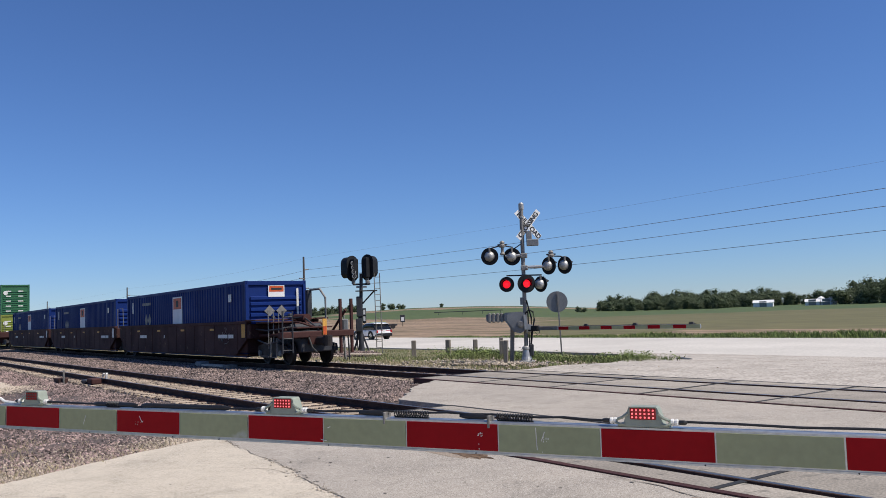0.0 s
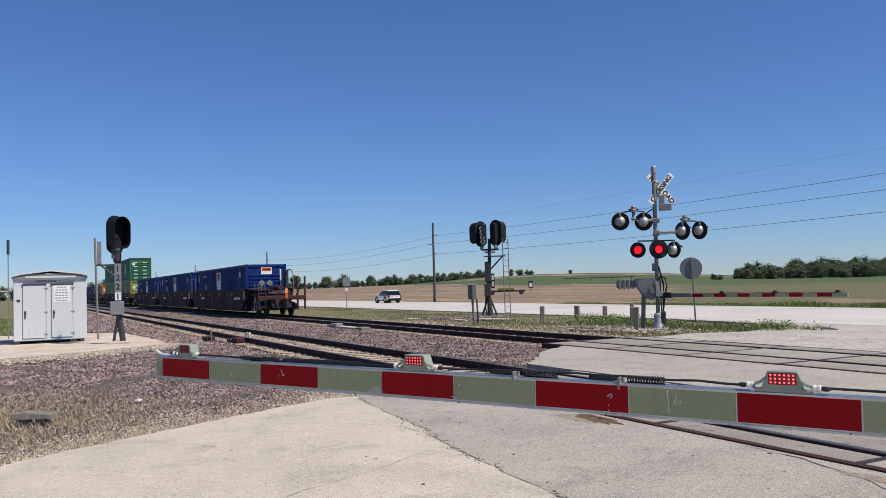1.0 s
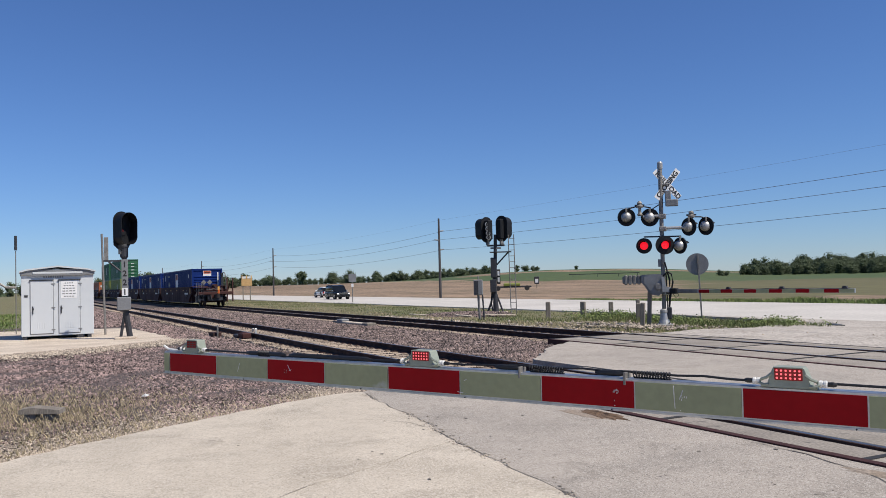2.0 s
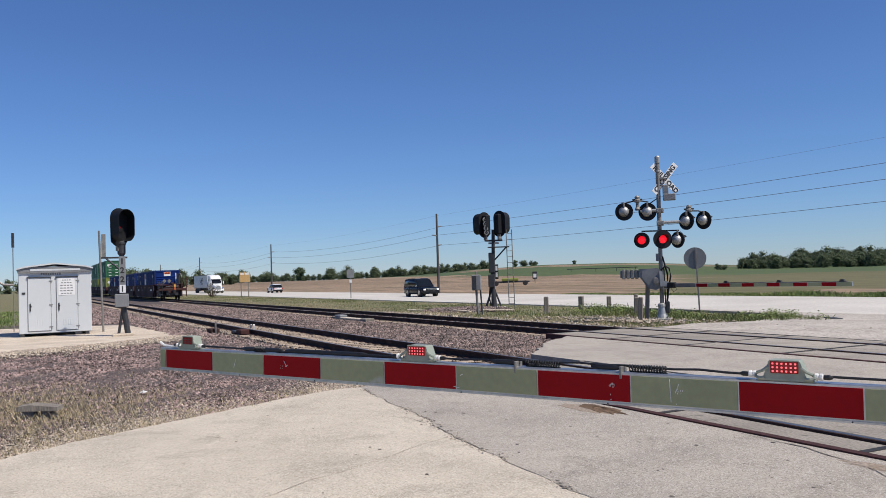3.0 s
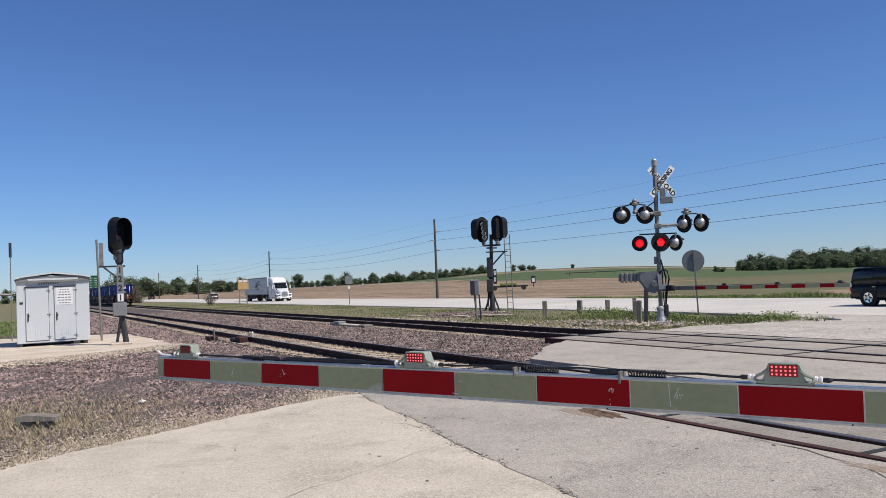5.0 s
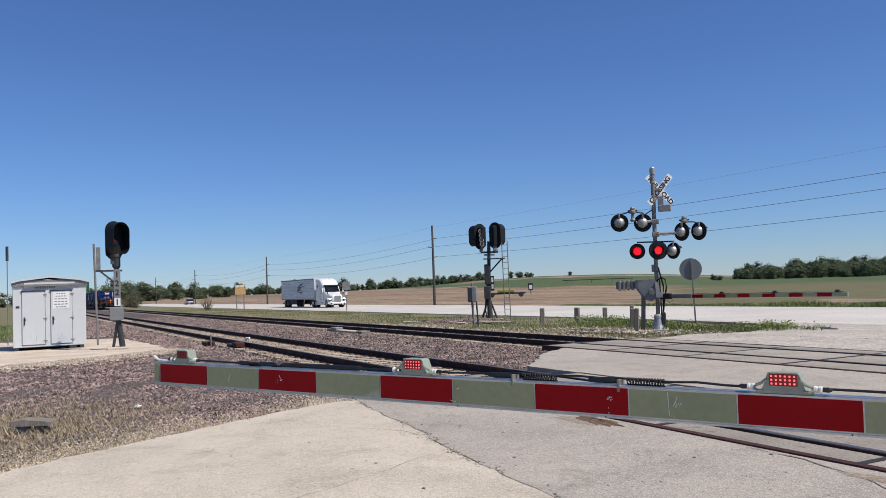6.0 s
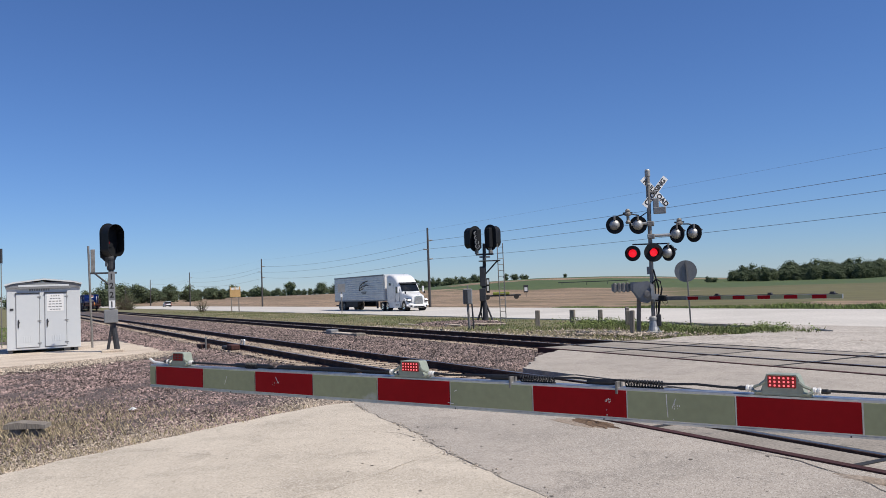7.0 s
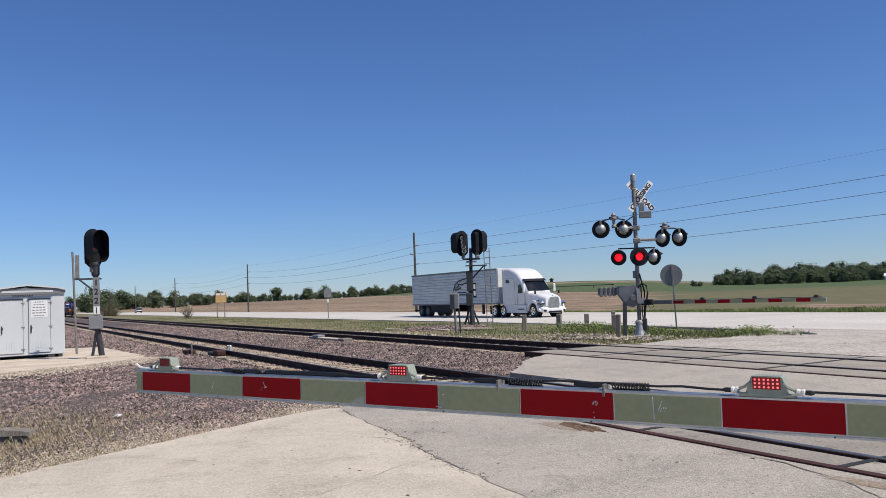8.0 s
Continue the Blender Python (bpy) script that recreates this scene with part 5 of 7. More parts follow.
def make_signs():
    t = thing("billboard", "amber sign board on two posts beside highway", "sign", pose(-123.2, 29.1, -0.5, 0, 0, 84))
    part("board", G().box(-0.78, 0.78, -0.04, 0.04, 2.2, 3.3, 0.02), AMBER, t, "amber yellow board")
    part("top_strip", G().box(-0.74, 0.74, -0.06, 0.06, 3.3, 3.62), PLASTICW, t)
    for x in (-0.74, -0.06, 0.62):
        part("lamp_bracket", G().box(x, x + 0.12, -0.10, 0.02, 3.25, 3.75, 0.02), YELLOW, t, "amber bracket")
    for x in (-0.6, 0.46):
        part("post", G().box(x, x + 0.14, 0.05, 0.17, 0, 3.5), WOODPOST, t)
    t = thing("road_sign", "grey back of highway sign on slim post", "road sign", pose(-86.5, 32.1, -0.5, 0, 0, 70))
    part("post", G().cyl((0, 0, 0), (0, 0, 3.2), 0.05, n=8), GALV, t)
    part("sign_plate", G().box(-0.40, 0.40, -0.06, -0.045, 2.3, 3.2, 0.005), GREYBOX, t)
    part("marker", G().box(-0.12, 0.12, -0.07, -0.05, 1.75, 2.1, 0.005), WHITE, t, "small white marker")
    t = thing("field_marker", "dark post box with white square in stubble field", "field marker", pose(-150, 97.5, -0.45, 0, 0, 60))
    part("post", G().cyl((0, 0, 0), (0, 0, 1.0), 0.06, n=6), DARKSTEEL, t)
    part("box", G().box(-0.5, 0.5, -0.2, 0.2, 0.9, 2.5, 0.08), DARKSTEEL, t)
    part("panel", G().box(-0.32, 0.32, -0.22, -0.2, 1.2, 2.0), WHITE, t, "white square panel")
    t = thing("farm_implement", "low green and yellow farm implement in stubble field", "farm implement", pose(-128, 78, -0.4, 0, 0, 60))
    part("frame", G().box(-3.0, 3.4, -0.3, 0.3, 0.5, 0.8, 0.05), DARKSTEEL, t)
    part("hopper", G().box(-1.6, 1.4, -0.4, 0.4, 0.8, 1.3, 0.1), LIMEC, t, "yellow-green hopper")
    for x in (-2.6, 2.6):
        part("wheel", G().cyl((x, -0.4, 0.4), (x, 0.4, 0.4), 0.45, n=12), RUBBER, t)
    t = thing("irrigation_boom", "long dark irrigation boom across far field", "irrigation boom", pose(-330, 250, land_z(-330, 250), 0, 0, 50))
    part("boom", G().box(-14, 20, -0.12, 0.12, 1.3, 1.65), DARKSTEEL, t)
    for x in (-12, 0, 10, 19):
        part("wheel_leg", G().cyl((x, 0, -0.5), (x, 0, 1.4), 0.10, n=6), DARKSTEEL, t)


make_signs()


def make_farm():
    for x, y, l, w, h in ((-236, 362, 9, 5, 2.0), (-212, 364, 6, 5, 1.6), (-206.5, 366, 4, 4, 1.5)):
        t = thing("farm_building", "white farm shed with pale gable roof before trees", "farm building", pose(x, y, land_z(x, y), 0, 0, 28), group="farm buildings")
        part("wall", G().box(-l / 2, l / 2, -w / 2, w / 2, -0.5, h), WHITE, t)
        part("roof", G().prism([(-w / 2 - 0.3, h), (w / 2 + 0.3, h), (0, h + 1.3)], "x", -l / 2 - 0.3, l / 2 + 0.3), WHITE, t)
        part("barn_door", G().box(-1.6, 1.6, -w / 2 - 0.08, -w / 2, 0, 2.7), GREYBOX, t)
    for x, y in ((-209.5, 367), (-205, 369), (-201.5, 371), (-199, 372)):
        t = thing("grain_bin", "round white grain bin beside farm shed", "grain bin", pose(x, y, land_z(x, y)), group="grain bins")
        part("drum", G().cyl((0, 0, -0.5), (0, 0, 3.0), 1.7, n=18), WHITE, t)
        part("roof", G().cyl((0, 0, 3.0), (0, 0, 4.0), 1.8, 0.3, n=18), WHITE, t)


make_farm()


# ---- vehicles ----
def wheel(parent, x, y, r, w, s, rim=CHROME):
    o = part("wheel", G().lathe([(r * 0.6, -w / 2), (r * 0.96, -w / 2), (r, -w * 0.3), (r, w * 0.3), (r * 0.96, w / 2), (r * 0.6, w / 2)], (x, y, r), (0, 1, 0), n=24), RUBBER, parent, "black tyre", smooth=True)
    g = G().lathe([(r * 0.62, 0), (r * 0.60, 0.03), (r * 0.22, 0.02), (r * 0.18, 0.05), (r * 0.08, 0.05)], (x, y + s * (w / 2 - 0.02), r), (0, s, 0), n=20)
    part("rim", g, rim, o, "metal rim", smooth=True)
    for k in range(5):
        a = 2 * math.pi * k / 5
        part("spoke_gap", G().box(r * 0.28, r * 0.52, -0.004, 0.004, -r * 0.09, r * 0.09, 0, Matrix.Translation((x, y + s * (w / 2 + 0.012), r)) @ Matrix.Rotation(a, 4, "Y")), RUBBER, o)


def make_suv(label, paint, L, W, H, m, lights, boxy):
    """Front towards +x, wheels on local z = 0, rear bumper at -L/2."""
    t = thing("suv", label, "car", m)
    h, w = L / 2, W / 2
    zb = (0.57 if boxy else 0.60) * H
    secs = [(-h, w * 0.84, 0.50, zb - 0.16, 4), (-h + 0.05, w * 0.94, 0.42, zb - 0.04, 5), (-h + 0.25, w * 0.99, 0.30, zb, 6), (0, w, 0.28, zb, 7), (h * 0.42, w, 0.28, zb, 7), (h * 0.52, w * 0.995, 0.28, zb - 0.02, 6),
            (h * 0.80, w * 0.97, 0.28, zb - 0.07, 5), (h - 0.12, w * 0.93, 0.32, zb - 0.14, 4.5), (h - 0.02, w * 0.86, 0.40, zb - 0.24, 4), (h, w * 0.80, 0.46, zb - 0.32, 4)]
    part("body", G().loft(secs), paint, t, smooth=True)
    rb = (-h + 0.06, -h + (0.24 if boxy else 0.72))
    fb = (h * (0.46 if boxy else 0.52), h * (0.16 if boxy else -0.02))
    tw = w - 0.17
    mid = (rb[1] + fb[1]) / 2
    glass = [(rb[0], w - 0.10, zb - 0.15, zb + 0.03, 4), ((rb[0] + rb[1]) / 2, w - 0.09, zb - 0.15, (zb + H) / 2, 4), (rb[1], w - 0.09, zb - 0.15, H - 0.05, 4.5), (mid, w - 0.08, zb - 0.15, H - 0.01, 4.5),
             (fb[1], w - 0.09, zb - 0.15, H - 0.06, 4.5), ((fb[0] + fb[1]) / 2, w - 0.09, zb - 0.15, (zb + H) / 2 - 0.01, 4), (fb[0], w - 0.10, zb - 0.15, zb + 0.02, 4)]
    part("cabin", G().loft(glass), GLASSD, t, "dark tinted windows", smooth=True)
    part("car_roof", G().loft([(rb[1] - 0.10, tw - 0.06, H - 0.14, H - 0.05, 3), (rb[1] + 0.15, tw, H - 0.12, H + 0.01, 3), (mid, tw, H - 0.12, H + 0.02, 3), (fb[1] - 0.2, tw, H - 0.12, H + 0.005, 3), (fb[1] + 0.05, tw - 0.05, H - 0.15, H - 0.05, 3)]), paint, t, smooth=True)
    for s in (-1, 1):
        part("waist_trim", G().box(-h + 0.35, h * 0.44, s * (w - 0.03) - 0.02, s * (w - 0.03) + 0.02, zb - 0.03, zb - 0.005, 0.004), BLACKPAINT if boxy else CHROME, t)
        for k, x in enumerate((0.44 * h, 0.02 * h, -0.40 * h)):
            part("door_gap", G().box(x - 0.008, x + 0.008, s * w - 0.012, s * w + 0.003, 0.42, zb - 0.04), BLACKPAINT, t)
    for s in (-1, 1):
        for xb, xt in ((fb[0] - 0.02, fb[1] - 0.01), (0.12 * h, 0.06 * h), (-0.38 * h, -0.38 * h), (rb[0] + 0.03, rb[1] + 0.02)):
            p = G().add([(xb - 0.06, s * (w - 0.07), zb - 0.02), (xb + 0.04, s * (w - 0.07), zb - 0.02), (xt + 0.03, s * (tw + 0.03), H - 0.10), (xt - 0.05, s * (tw + 0.03), H - 0.10),
                         (xb - 0.07, s * (w - 0.11), zb - 0.02), (xb + 0.05, s * (w - 0.11), zb - 0.02), (xt + 0.04, s * (tw - 0.05), H - 0.05), (xt - 0.06, s * (tw - 0.05), H - 0.05)],
                        [(0, 1, 2, 3), (4, 7, 6, 5), (0, 4, 5, 1), (1, 5, 6, 2), (2, 6, 7, 3), (3, 7, 4, 0)])
            part("window_pillar", p, paint if boxy or xb > 0.3 * h else BLACKPAINT, t)
        part("wing_mirror", G().box(fb[0] - 0.30, fb[0] - 0.14, s * (w + 0.02) - 0.10, s * (w + 0.02) + 0.10, zb + 0.0, zb + 0.17, 0.03), CHROME if boxy else paint, t)
        part("door_handle", G().box(0.0, 0.18, s * (w + 0.004) - 0.012, s * (w + 0.004) + 0.012, zb - 0.16, zb - 0.12), CHROME, t)
        part("door_handle", G().box(-0.48 * h, -0.48 * h + 0.18, s * (w + 0.004) - 0.012, s * (w + 0.004) + 0.012, zb - 0.16, zb - 0.12), CHROME, t)
        part("sill", G().box(-h * 0.5, h * 0.5, s * w - 0.05, s * w + 0.03, 0.28, 0.36, 0.01), BLACKPAINT, t)
        part("headlamp", G().box(h - 0.18, h + 0.008, s * (w - 0.26) - 0.14, s * (w - 0.26) + 0.14, zb - 0.42, zb - 0.24, 0.03), HEADLAMP if lights else CHROME, t, "headlamp")
        part("tail_lamp", G().box(-h - 0.006, -h + 0.1, s * (w - 0.16) - 0.12, s * (w - 0.16) + 0.12, zb - 0.34, zb - 0.08, 0.02), TAILRED, t, "red tail lamp")
        for x in (h * 0.62, -h * 0.58):
            # black disc on the closed body paints the wheel well's shade
            part("wheel_arch", G().cyl((x, s * (w - 0.24), 0.40), (x, s * (w + 0.006), 0.40), 0.46, n=24), BLACKPAINT, t, "black disc for the shade inside the wheel arch")
            wheel(t, x, s * (w - 0.13), 0.42 if boxy else 0.38, 0.27, s)
    part("grille", G().box(h - 0.03, h + 0.012, -w * 0.55, w * 0.55, 0.62, zb - 0.24, 0.01), BLACKPAINT, t)
    for k in range(2):
        part("grille_bar", G().box(h + 0.008, h + 0.022, -w * 0.55, w * 0.55, 0.70 + 0.12 * k, 0.73 + 0.12 * k), CHROME, t)
    part("bumper", G().box(h - 0.1, h + 0.05, -w + 0.08, w - 0.08, 0.36, 0.56, 0.04), paint, t)
    part("bumper", G().box(-h - 0.05, -h + 0.1, -w + 0.08, w - 0.08, 0.36, 0.60, 0.04), paint if boxy else BLACKPAINT, t)
    part("number_plate", G().box(-h - 0.012, -h, -0.16, 0.16, 0.72, 0.88), PLASTICW, t)
    if not boxy:
        part("rear_spoiler", G().box(-h + 0.35, -h + 0.75, -tw + 0.05, tw - 0.05, H - 0.13, H - 0.07, 0.02), paint, t)
        part("lower_cladding", G().box(-h - 0.02, -h + 0.2, -w + 0.05, w - 0.05, 0.30, 0.52, 0.03), BLACKPAINT, t, "black lower bumper")
        part("tail_lamp_bar", G().box(-h - 0.008, -h + 0.05, -w + 0.15, w - 0.15, zb - 0.16, zb - 0.11), TAILRED, t, "thin red tail lamp bar")
    if boxy:
        for s in (-1, 1):
            part("roof_rail", G().box(-h * 0.75, h * 0.05, s * (tw - 0.1) - 0.02, s * (tw - 0.1) + 0.02, H, H + 0.05, 0.01), BLACKPAINT, t)
    return t


def make_tractor(m):
    """Sleeper tractor, front bumper at x = 0, driving towards +x."""
    t = thing("semi_tractor", "white sleeper-cab semi tractor pulling trailer", "truck", m)
    part("hood", G().loft([(-0.06, 0.50, 0.80, 1.50, 3.0), (-0.12, 0.72, 0.70, 1.62, 3.4), (-0.45, 0.86, 0.66, 1.74, 3.8), (-1.1, 0.96, 0.66, 1.88, 4.2), (-1.8, 1.04, 0.66, 2.02, 4.5), (-2.2, 1.08, 0.66, 2.08, 5)]), TRUCKWHITE, t, "white sloping hood", smooth=True)
    cab = [(-1.85, 1.05, 0.75, 1.98, 5), (-2.05, 1.12, 0.75, 2.22, 6), (-2.35, 1.18, 0.75, 2.62, 6), (-2.62, 1.21, 0.75, 2.96, 6), (-2.95, 1.23, 0.75, 3.32, 6), (-3.4, 1.25, 0.75, 3.66, 6.5), (-3.95, 1.26, 0.75, 3.88, 7), (-4.6, 1.27, 0.75, 4.0, 8), (-5.2, 1.27, 0.75, 4.03, 8)]
    part("cab", G().loft(cab, 40), TRUCKWHITE, t, "white cab with tall roof fairing", smooth=True)
    g = G()
    for k in range(5):
        f = k / 4
        for q in range(9):
            y = (-1 + q / 4) * (1.02 - 0.06 * f)
            g.v.append((-1.86 - 0.60 * f - 0.09 * y * y, y, 2.13 + 0.76 * f))
    g.f = [(k * 9 + q, k * 9 + q + 1, k * 9 + q + 10, k * 9 + q + 9) for k in range(4) for q in range(8)]
    base = len(g.v)
    g.v += [(x - 0.10, y * 0.99, z - 0.06) for x, y, z in g.v]
    g.f += [tuple(base + i for i in f[::-1]) for f in g.f]
    rim = [q for q in range(9)] + [k * 9 + 8 for k in range(1, 5)] + [36 + q for q in range(7, -1, -1)] + [k * 9 for k in range(3, 0, -1)]
    g.f += [(a, b, base + b, base + a) for a, b in zip(rim, rim[1:] + rim[:1])]
    g.mi = [0] * len(g.f)
    part("windscreen", g, GLASSD, t, "dark windscreen", smooth=True)
    part("wiper", G().cyl((-1.86, -0.6, 2.14), (-2.02, 0.1, 2.36), 0.012, n=5), BLACKPAINT, t)
    part("sun_visor", G().prism([(-2.50, 2.88), (-2.36, 2.88), (-2.58, 3.03), (-2.72, 3.07)], "y", -1.04, 1.04), BLACKPAINT, t, "dark visor")
    part("hood_ornament", G().box(-0.20, -0.14, -0.05, 0.05, 1.62, 1.70, 0.01), CHROME, t)
    part("exhaust_stack", G().cyl((-5.45, 0.95, 0.9), (-5.45, 0.95, 3.7), 0.07, n=10), CHROME, t, "chrome exhaust stack")
    for s in (-1, 1):
        part("side_window", G().prism([(-2.38, 1.98), (-3.10, 1.90), (-3.10, 2.62), (-2.78, 2.62)], "y", s * 1.235 - 0.02, s * 1.235 + 0.02), GLASSD, t, "dark side window")
        part("sleeper_window", G().prism([(-4.25, 2.78), (-4.85, 2.78), (-4.85, 3.08), (-4.40, 3.08)], "y", s * 1.262 - 0.014, s * 1.262 + 0.014), GLASSD, t, "small dark sleeper window")
        for x, z1 in ((-3.24, 2.86), (-2.20, 1.95)):
            part("door_seam", G().box(x - 0.012, x + 0.012, s * 1.235 - 0.02, s * 1.235 + 0.02, 0.95, z1), GREYBOX, t)
        part("sleeper_seam", G().tube([(-3.55, s * 1.262, 1.0), (-3.55, s * 1.262, 2.9), (-3.75, s * 1.262, 3.15), (-5.0, s * 1.268, 3.2)], 0.012, 5), GREYBOX, t)
        part("wing_mirror", G().box(-2.02, -1.86, s * 1.47 - 0.10, s * 1.47 + 0.10, 1.98, 2.62, 0.05), TRUCKWHITE, t)
        part("mirror_arm", G().cyl((-2.2, s * 1.18, 2.2), (-1.95, s * 1.4, 2.25), 0.025, n=6), BLACKPAINT, t)
        part("hood_mirror", G().box(-0.95, -0.85, s * 1.12 - 0.08, s * 1.12 + 0.08, 1.82, 2.06, 0.03), BLACKPAINT, t, "small black hood mirror")
        part("hood_mirror_arm", G().cyl((-0.9, s * 0.88, 1.70), (-0.9, s * 1.10, 1.84), 0.014, n=5), BLACKPAINT, t)
        part("headlamp", G().prism([(-0.18, 1.06), (-0.62, 1.18), (-0.80, 1.30), (-0.30, 1.24)], "y", s * 1.0 - 0.16, s * 1.0 + 0.19), CHROME, t, "swept headlamp")
        part("lamp_trim", G().prism([(-0.14, 1.0), (-0.62, 1.12), (-0.86, 1.32), (-0.80, 1.34), (-0.60, 1.20), (-0.14, 1.09)], "y", s * 1.0 - 0.15, s * 1.0 + 0.2), BLACKPAINT, t, "black lamp surround")
        part("side_fairing", G().prism([(-5.4, 0.36), (-2.0, 0.36), (-1.86, 0.62), (-2.0, 1.0), (-5.4, 1.0)], "y", s * 1.19 - 0.06, s * 1.19 + 0.06), TRUCKWHITE, t)
        part("step", G().box(-3.2, -2.3, s * 1.25 - 0.012, s * 1.25 + 0.012, 0.62, 0.70), BLACKPAINT, t)
        arch = [(-0.20 - 0.0, 0.55)] + [(-1.15 + 0.80 * math.cos(a), 0.56 + 0.78 * math.sin(a)) for a in [math.pi * (k + 1) / 12 for k in range(10)]] + [(-2.02, 0.75), (-2.02, 0.5), (-1.74, 0.5)] + [(-1.15 + 0.60 * math.cos(a), 0.54 + 0.60 * math.sin(a)) for a in [math.pi * (10 - k) / 10 for k in range(10)]] + [(-0.50, 0.5)]
        part("fender", G().prism(arch, "y", s * 1.08 - 0.17, s * 1.08 + 0.17), TRUCKWHITE, t, "white wheel fender")
        # black drum stands in for shade inside the arch
        part("arch_shadow", G().cyl((-1.15, s * 0.70, 0.54), (-1.15, s * 1.12, 0.54), 0.60, n=20), BLACKPAINT, t, "black disc for the shade inside the wheel arch")
        wheel(t, -1.15, s * 1.08, 0.51, 0.30, s)
        for x in (-5.4, -6.75):
            wheel(t, x, s * 1.0, 0.51, 0.5, s)
    part("grille", G().prism([(-0.44, 0.62), (0.44, 0.62), (0.50, 1.05), (0.42, 1.52), (0.25, 1.58), (-0.25, 1.58), (-0.42, 1.52), (-0.50, 1.05)], "y", -0.04, 0.10, Matrix(((0, 1, 0, -0.08), (1, 0, 0, 0), (0, 0, 1, 0), (0, 0, 0, 1)))), CHROME, t, "bright chrome grille surround")
    part("grille_mesh", G().prism([(-0.37, 0.70), (0.37, 0.70), (0.43, 1.05), (0.36, 1.46), (-0.36, 1.46), (-0.43, 1.05)], "y", 0.10, 0.108, Matrix(((0, 1, 0, -0.08), (1, 0, 0, 0), (0, 0, 1, 0), (0, 0, 0, 1)))), GREYBOX, t, "grey grille mesh")
    for k in range(7):
        part("grille_bar", G().box(0.026, 0.036, -0.345 + 0.115 * k - 0.012, -0.345 + 0.115 * k + 0.012, 0.74, 1.44), CHROME, t)
    part("bumper", G().loft([(-0.62, 1.20, 0.40, 0.90, 4), (-0.30, 1.16, 0.34, 0.88, 4), (-0.02, 0.95, 0.32, 0.74, 4), (0.10, 0.70, 0.34, 0.66, 4)]), TRUCKWHITE, t, "white rounded bumper", smooth=True)
    part("lower_intake", G().box(0.02, 0.115, -0.62, 0.62, 0.34, 0.50, 0.02), BLACKPAINT, t)
    for s in (-1, 1):
        part("fog_lamp", G().box(-0.16, 0.06, s * 0.84 - 0.12, s * 0.84 + 0.12, 0.44, 0.60, 0.02), BLACKPAINT, t, "dark fog lamp recess")
        part("fairing_edge", G().box(-5.42, -5.15, s * 1.22 - 0.03, s * 1.22 + 0.03, 1.0, 3.92, 0.02), TRUCKWHITE, t, "white side extender")
        part("fuel_tank", G().cyl((-4.9, s * 0.85, 0.66), (-3.4, s * 0.85, 0.66), 0.30, n=14), CHROME, t)
        part("mud_flap", G().box(-7.50, -7.47, s * 0.95 - 0.28, s * 0.95 + 0.28, 0.25, 0.95), RUBBER, t)
    part("rear_wall", G().box(-5.24, -5.20, -1.2, 1.2, 0.9, 3.9), BLACKPAINT, t, "dark back of the cab")
    part("chassis", G().box(-7.4, -0.6, -0.45, 0.45, 0.55, 0.85), DARKSTEEL, t)
    return t


def make_trailer(m):
    t = thing("semi_trailer", "long ribbed grey metal box trailer with dark emblem", "trailer", m)
    part("box", G().box(-22.2, -6.15, -1.27, 1.27, 1.12, 4.05, 0.02), TRAILERM, t)
    for s in (-1, 1):
        for k in range(11):
            z = 1.30 + 0.25 * k
            part("rib", G().prism([(s * 1.268, z), (s * 1.325, z + 0.02), (s * 1.325, z + 0.10), (s * 1.268, z + 0.16)], "x", -22.1, -6.3), TRAILERM, t)
        part("top_rail", G().box(-22.2, -6.15, s * 1.30 - 0.03, s * 1.30 + 0.03, 3.95, 4.07), GREYBOX, t)
        part("bottom_rail", G().box(-22.2, -6.15, s * 1.285 - 0.02, s * 1.285 + 0.02, 1.08, 1.22), GREYBOX, t)
        for pts in ([(-13.6, 2.35), (-13.2, 2.95), (-12.4, 3.25), (-11.6, 3.35), (-10.9, 3.45)], [(-13.0, 2.6), (-12.5, 2.9), (-11.9, 2.85), (-11.4, 3.0), (-10.8, 2.95)], [(-13.6, 2.35), (-12.9, 2.45), (-12.2, 2.6)]):
            part("emblem", G().tube([(x, s * 1.335, z) for x, z in pts], 0.055, 6), DARKSTEEL, t, "dark plain curved emblem")
        for x0, x1, z in ((-12.9, -12.1, 2.12), (-12.0, -11.3, 2.12), (-12.6, -11.5, 1.92)):
            part("text_bar", G().box(x0, x1, s * 1.33 - 0.006, s * 1.33 + 0.006, z, z + 0.10), DARKSTEEL, t)
        part("skirt", G().box(-18.3, -14.4, s * 1.2 - 0.02, s * 1.2 + 0.02, 0.40, 1.1), BLACKPAINT, t, "black side skirt")
        for x in (-19.0, -20.4):
            wheel(t, x, s * 1.0, 0.51, 0.5, s, GALV)
        part("landing_leg", G().box(-9.4, -9.2, s * 0.8 - 0.08, s * 0.8 + 0.08, 0.25, 1.12), DARKSTEEL, t)
    part("axle_frame", G().box(-21.6, -17.8, -0.9, 0.9, 0.6, 1.12), DARKSTEEL, t)
    part("front_panel", G().box(-6.16, -6.10, -1.2, 1.2, 1.2, 4.0), WHITE, t)
    part("rear_guard", G().box(-22.2, -22.1, -1.1, 1.1, 0.5, 0.65), DARKSTEEL, t)
    return t


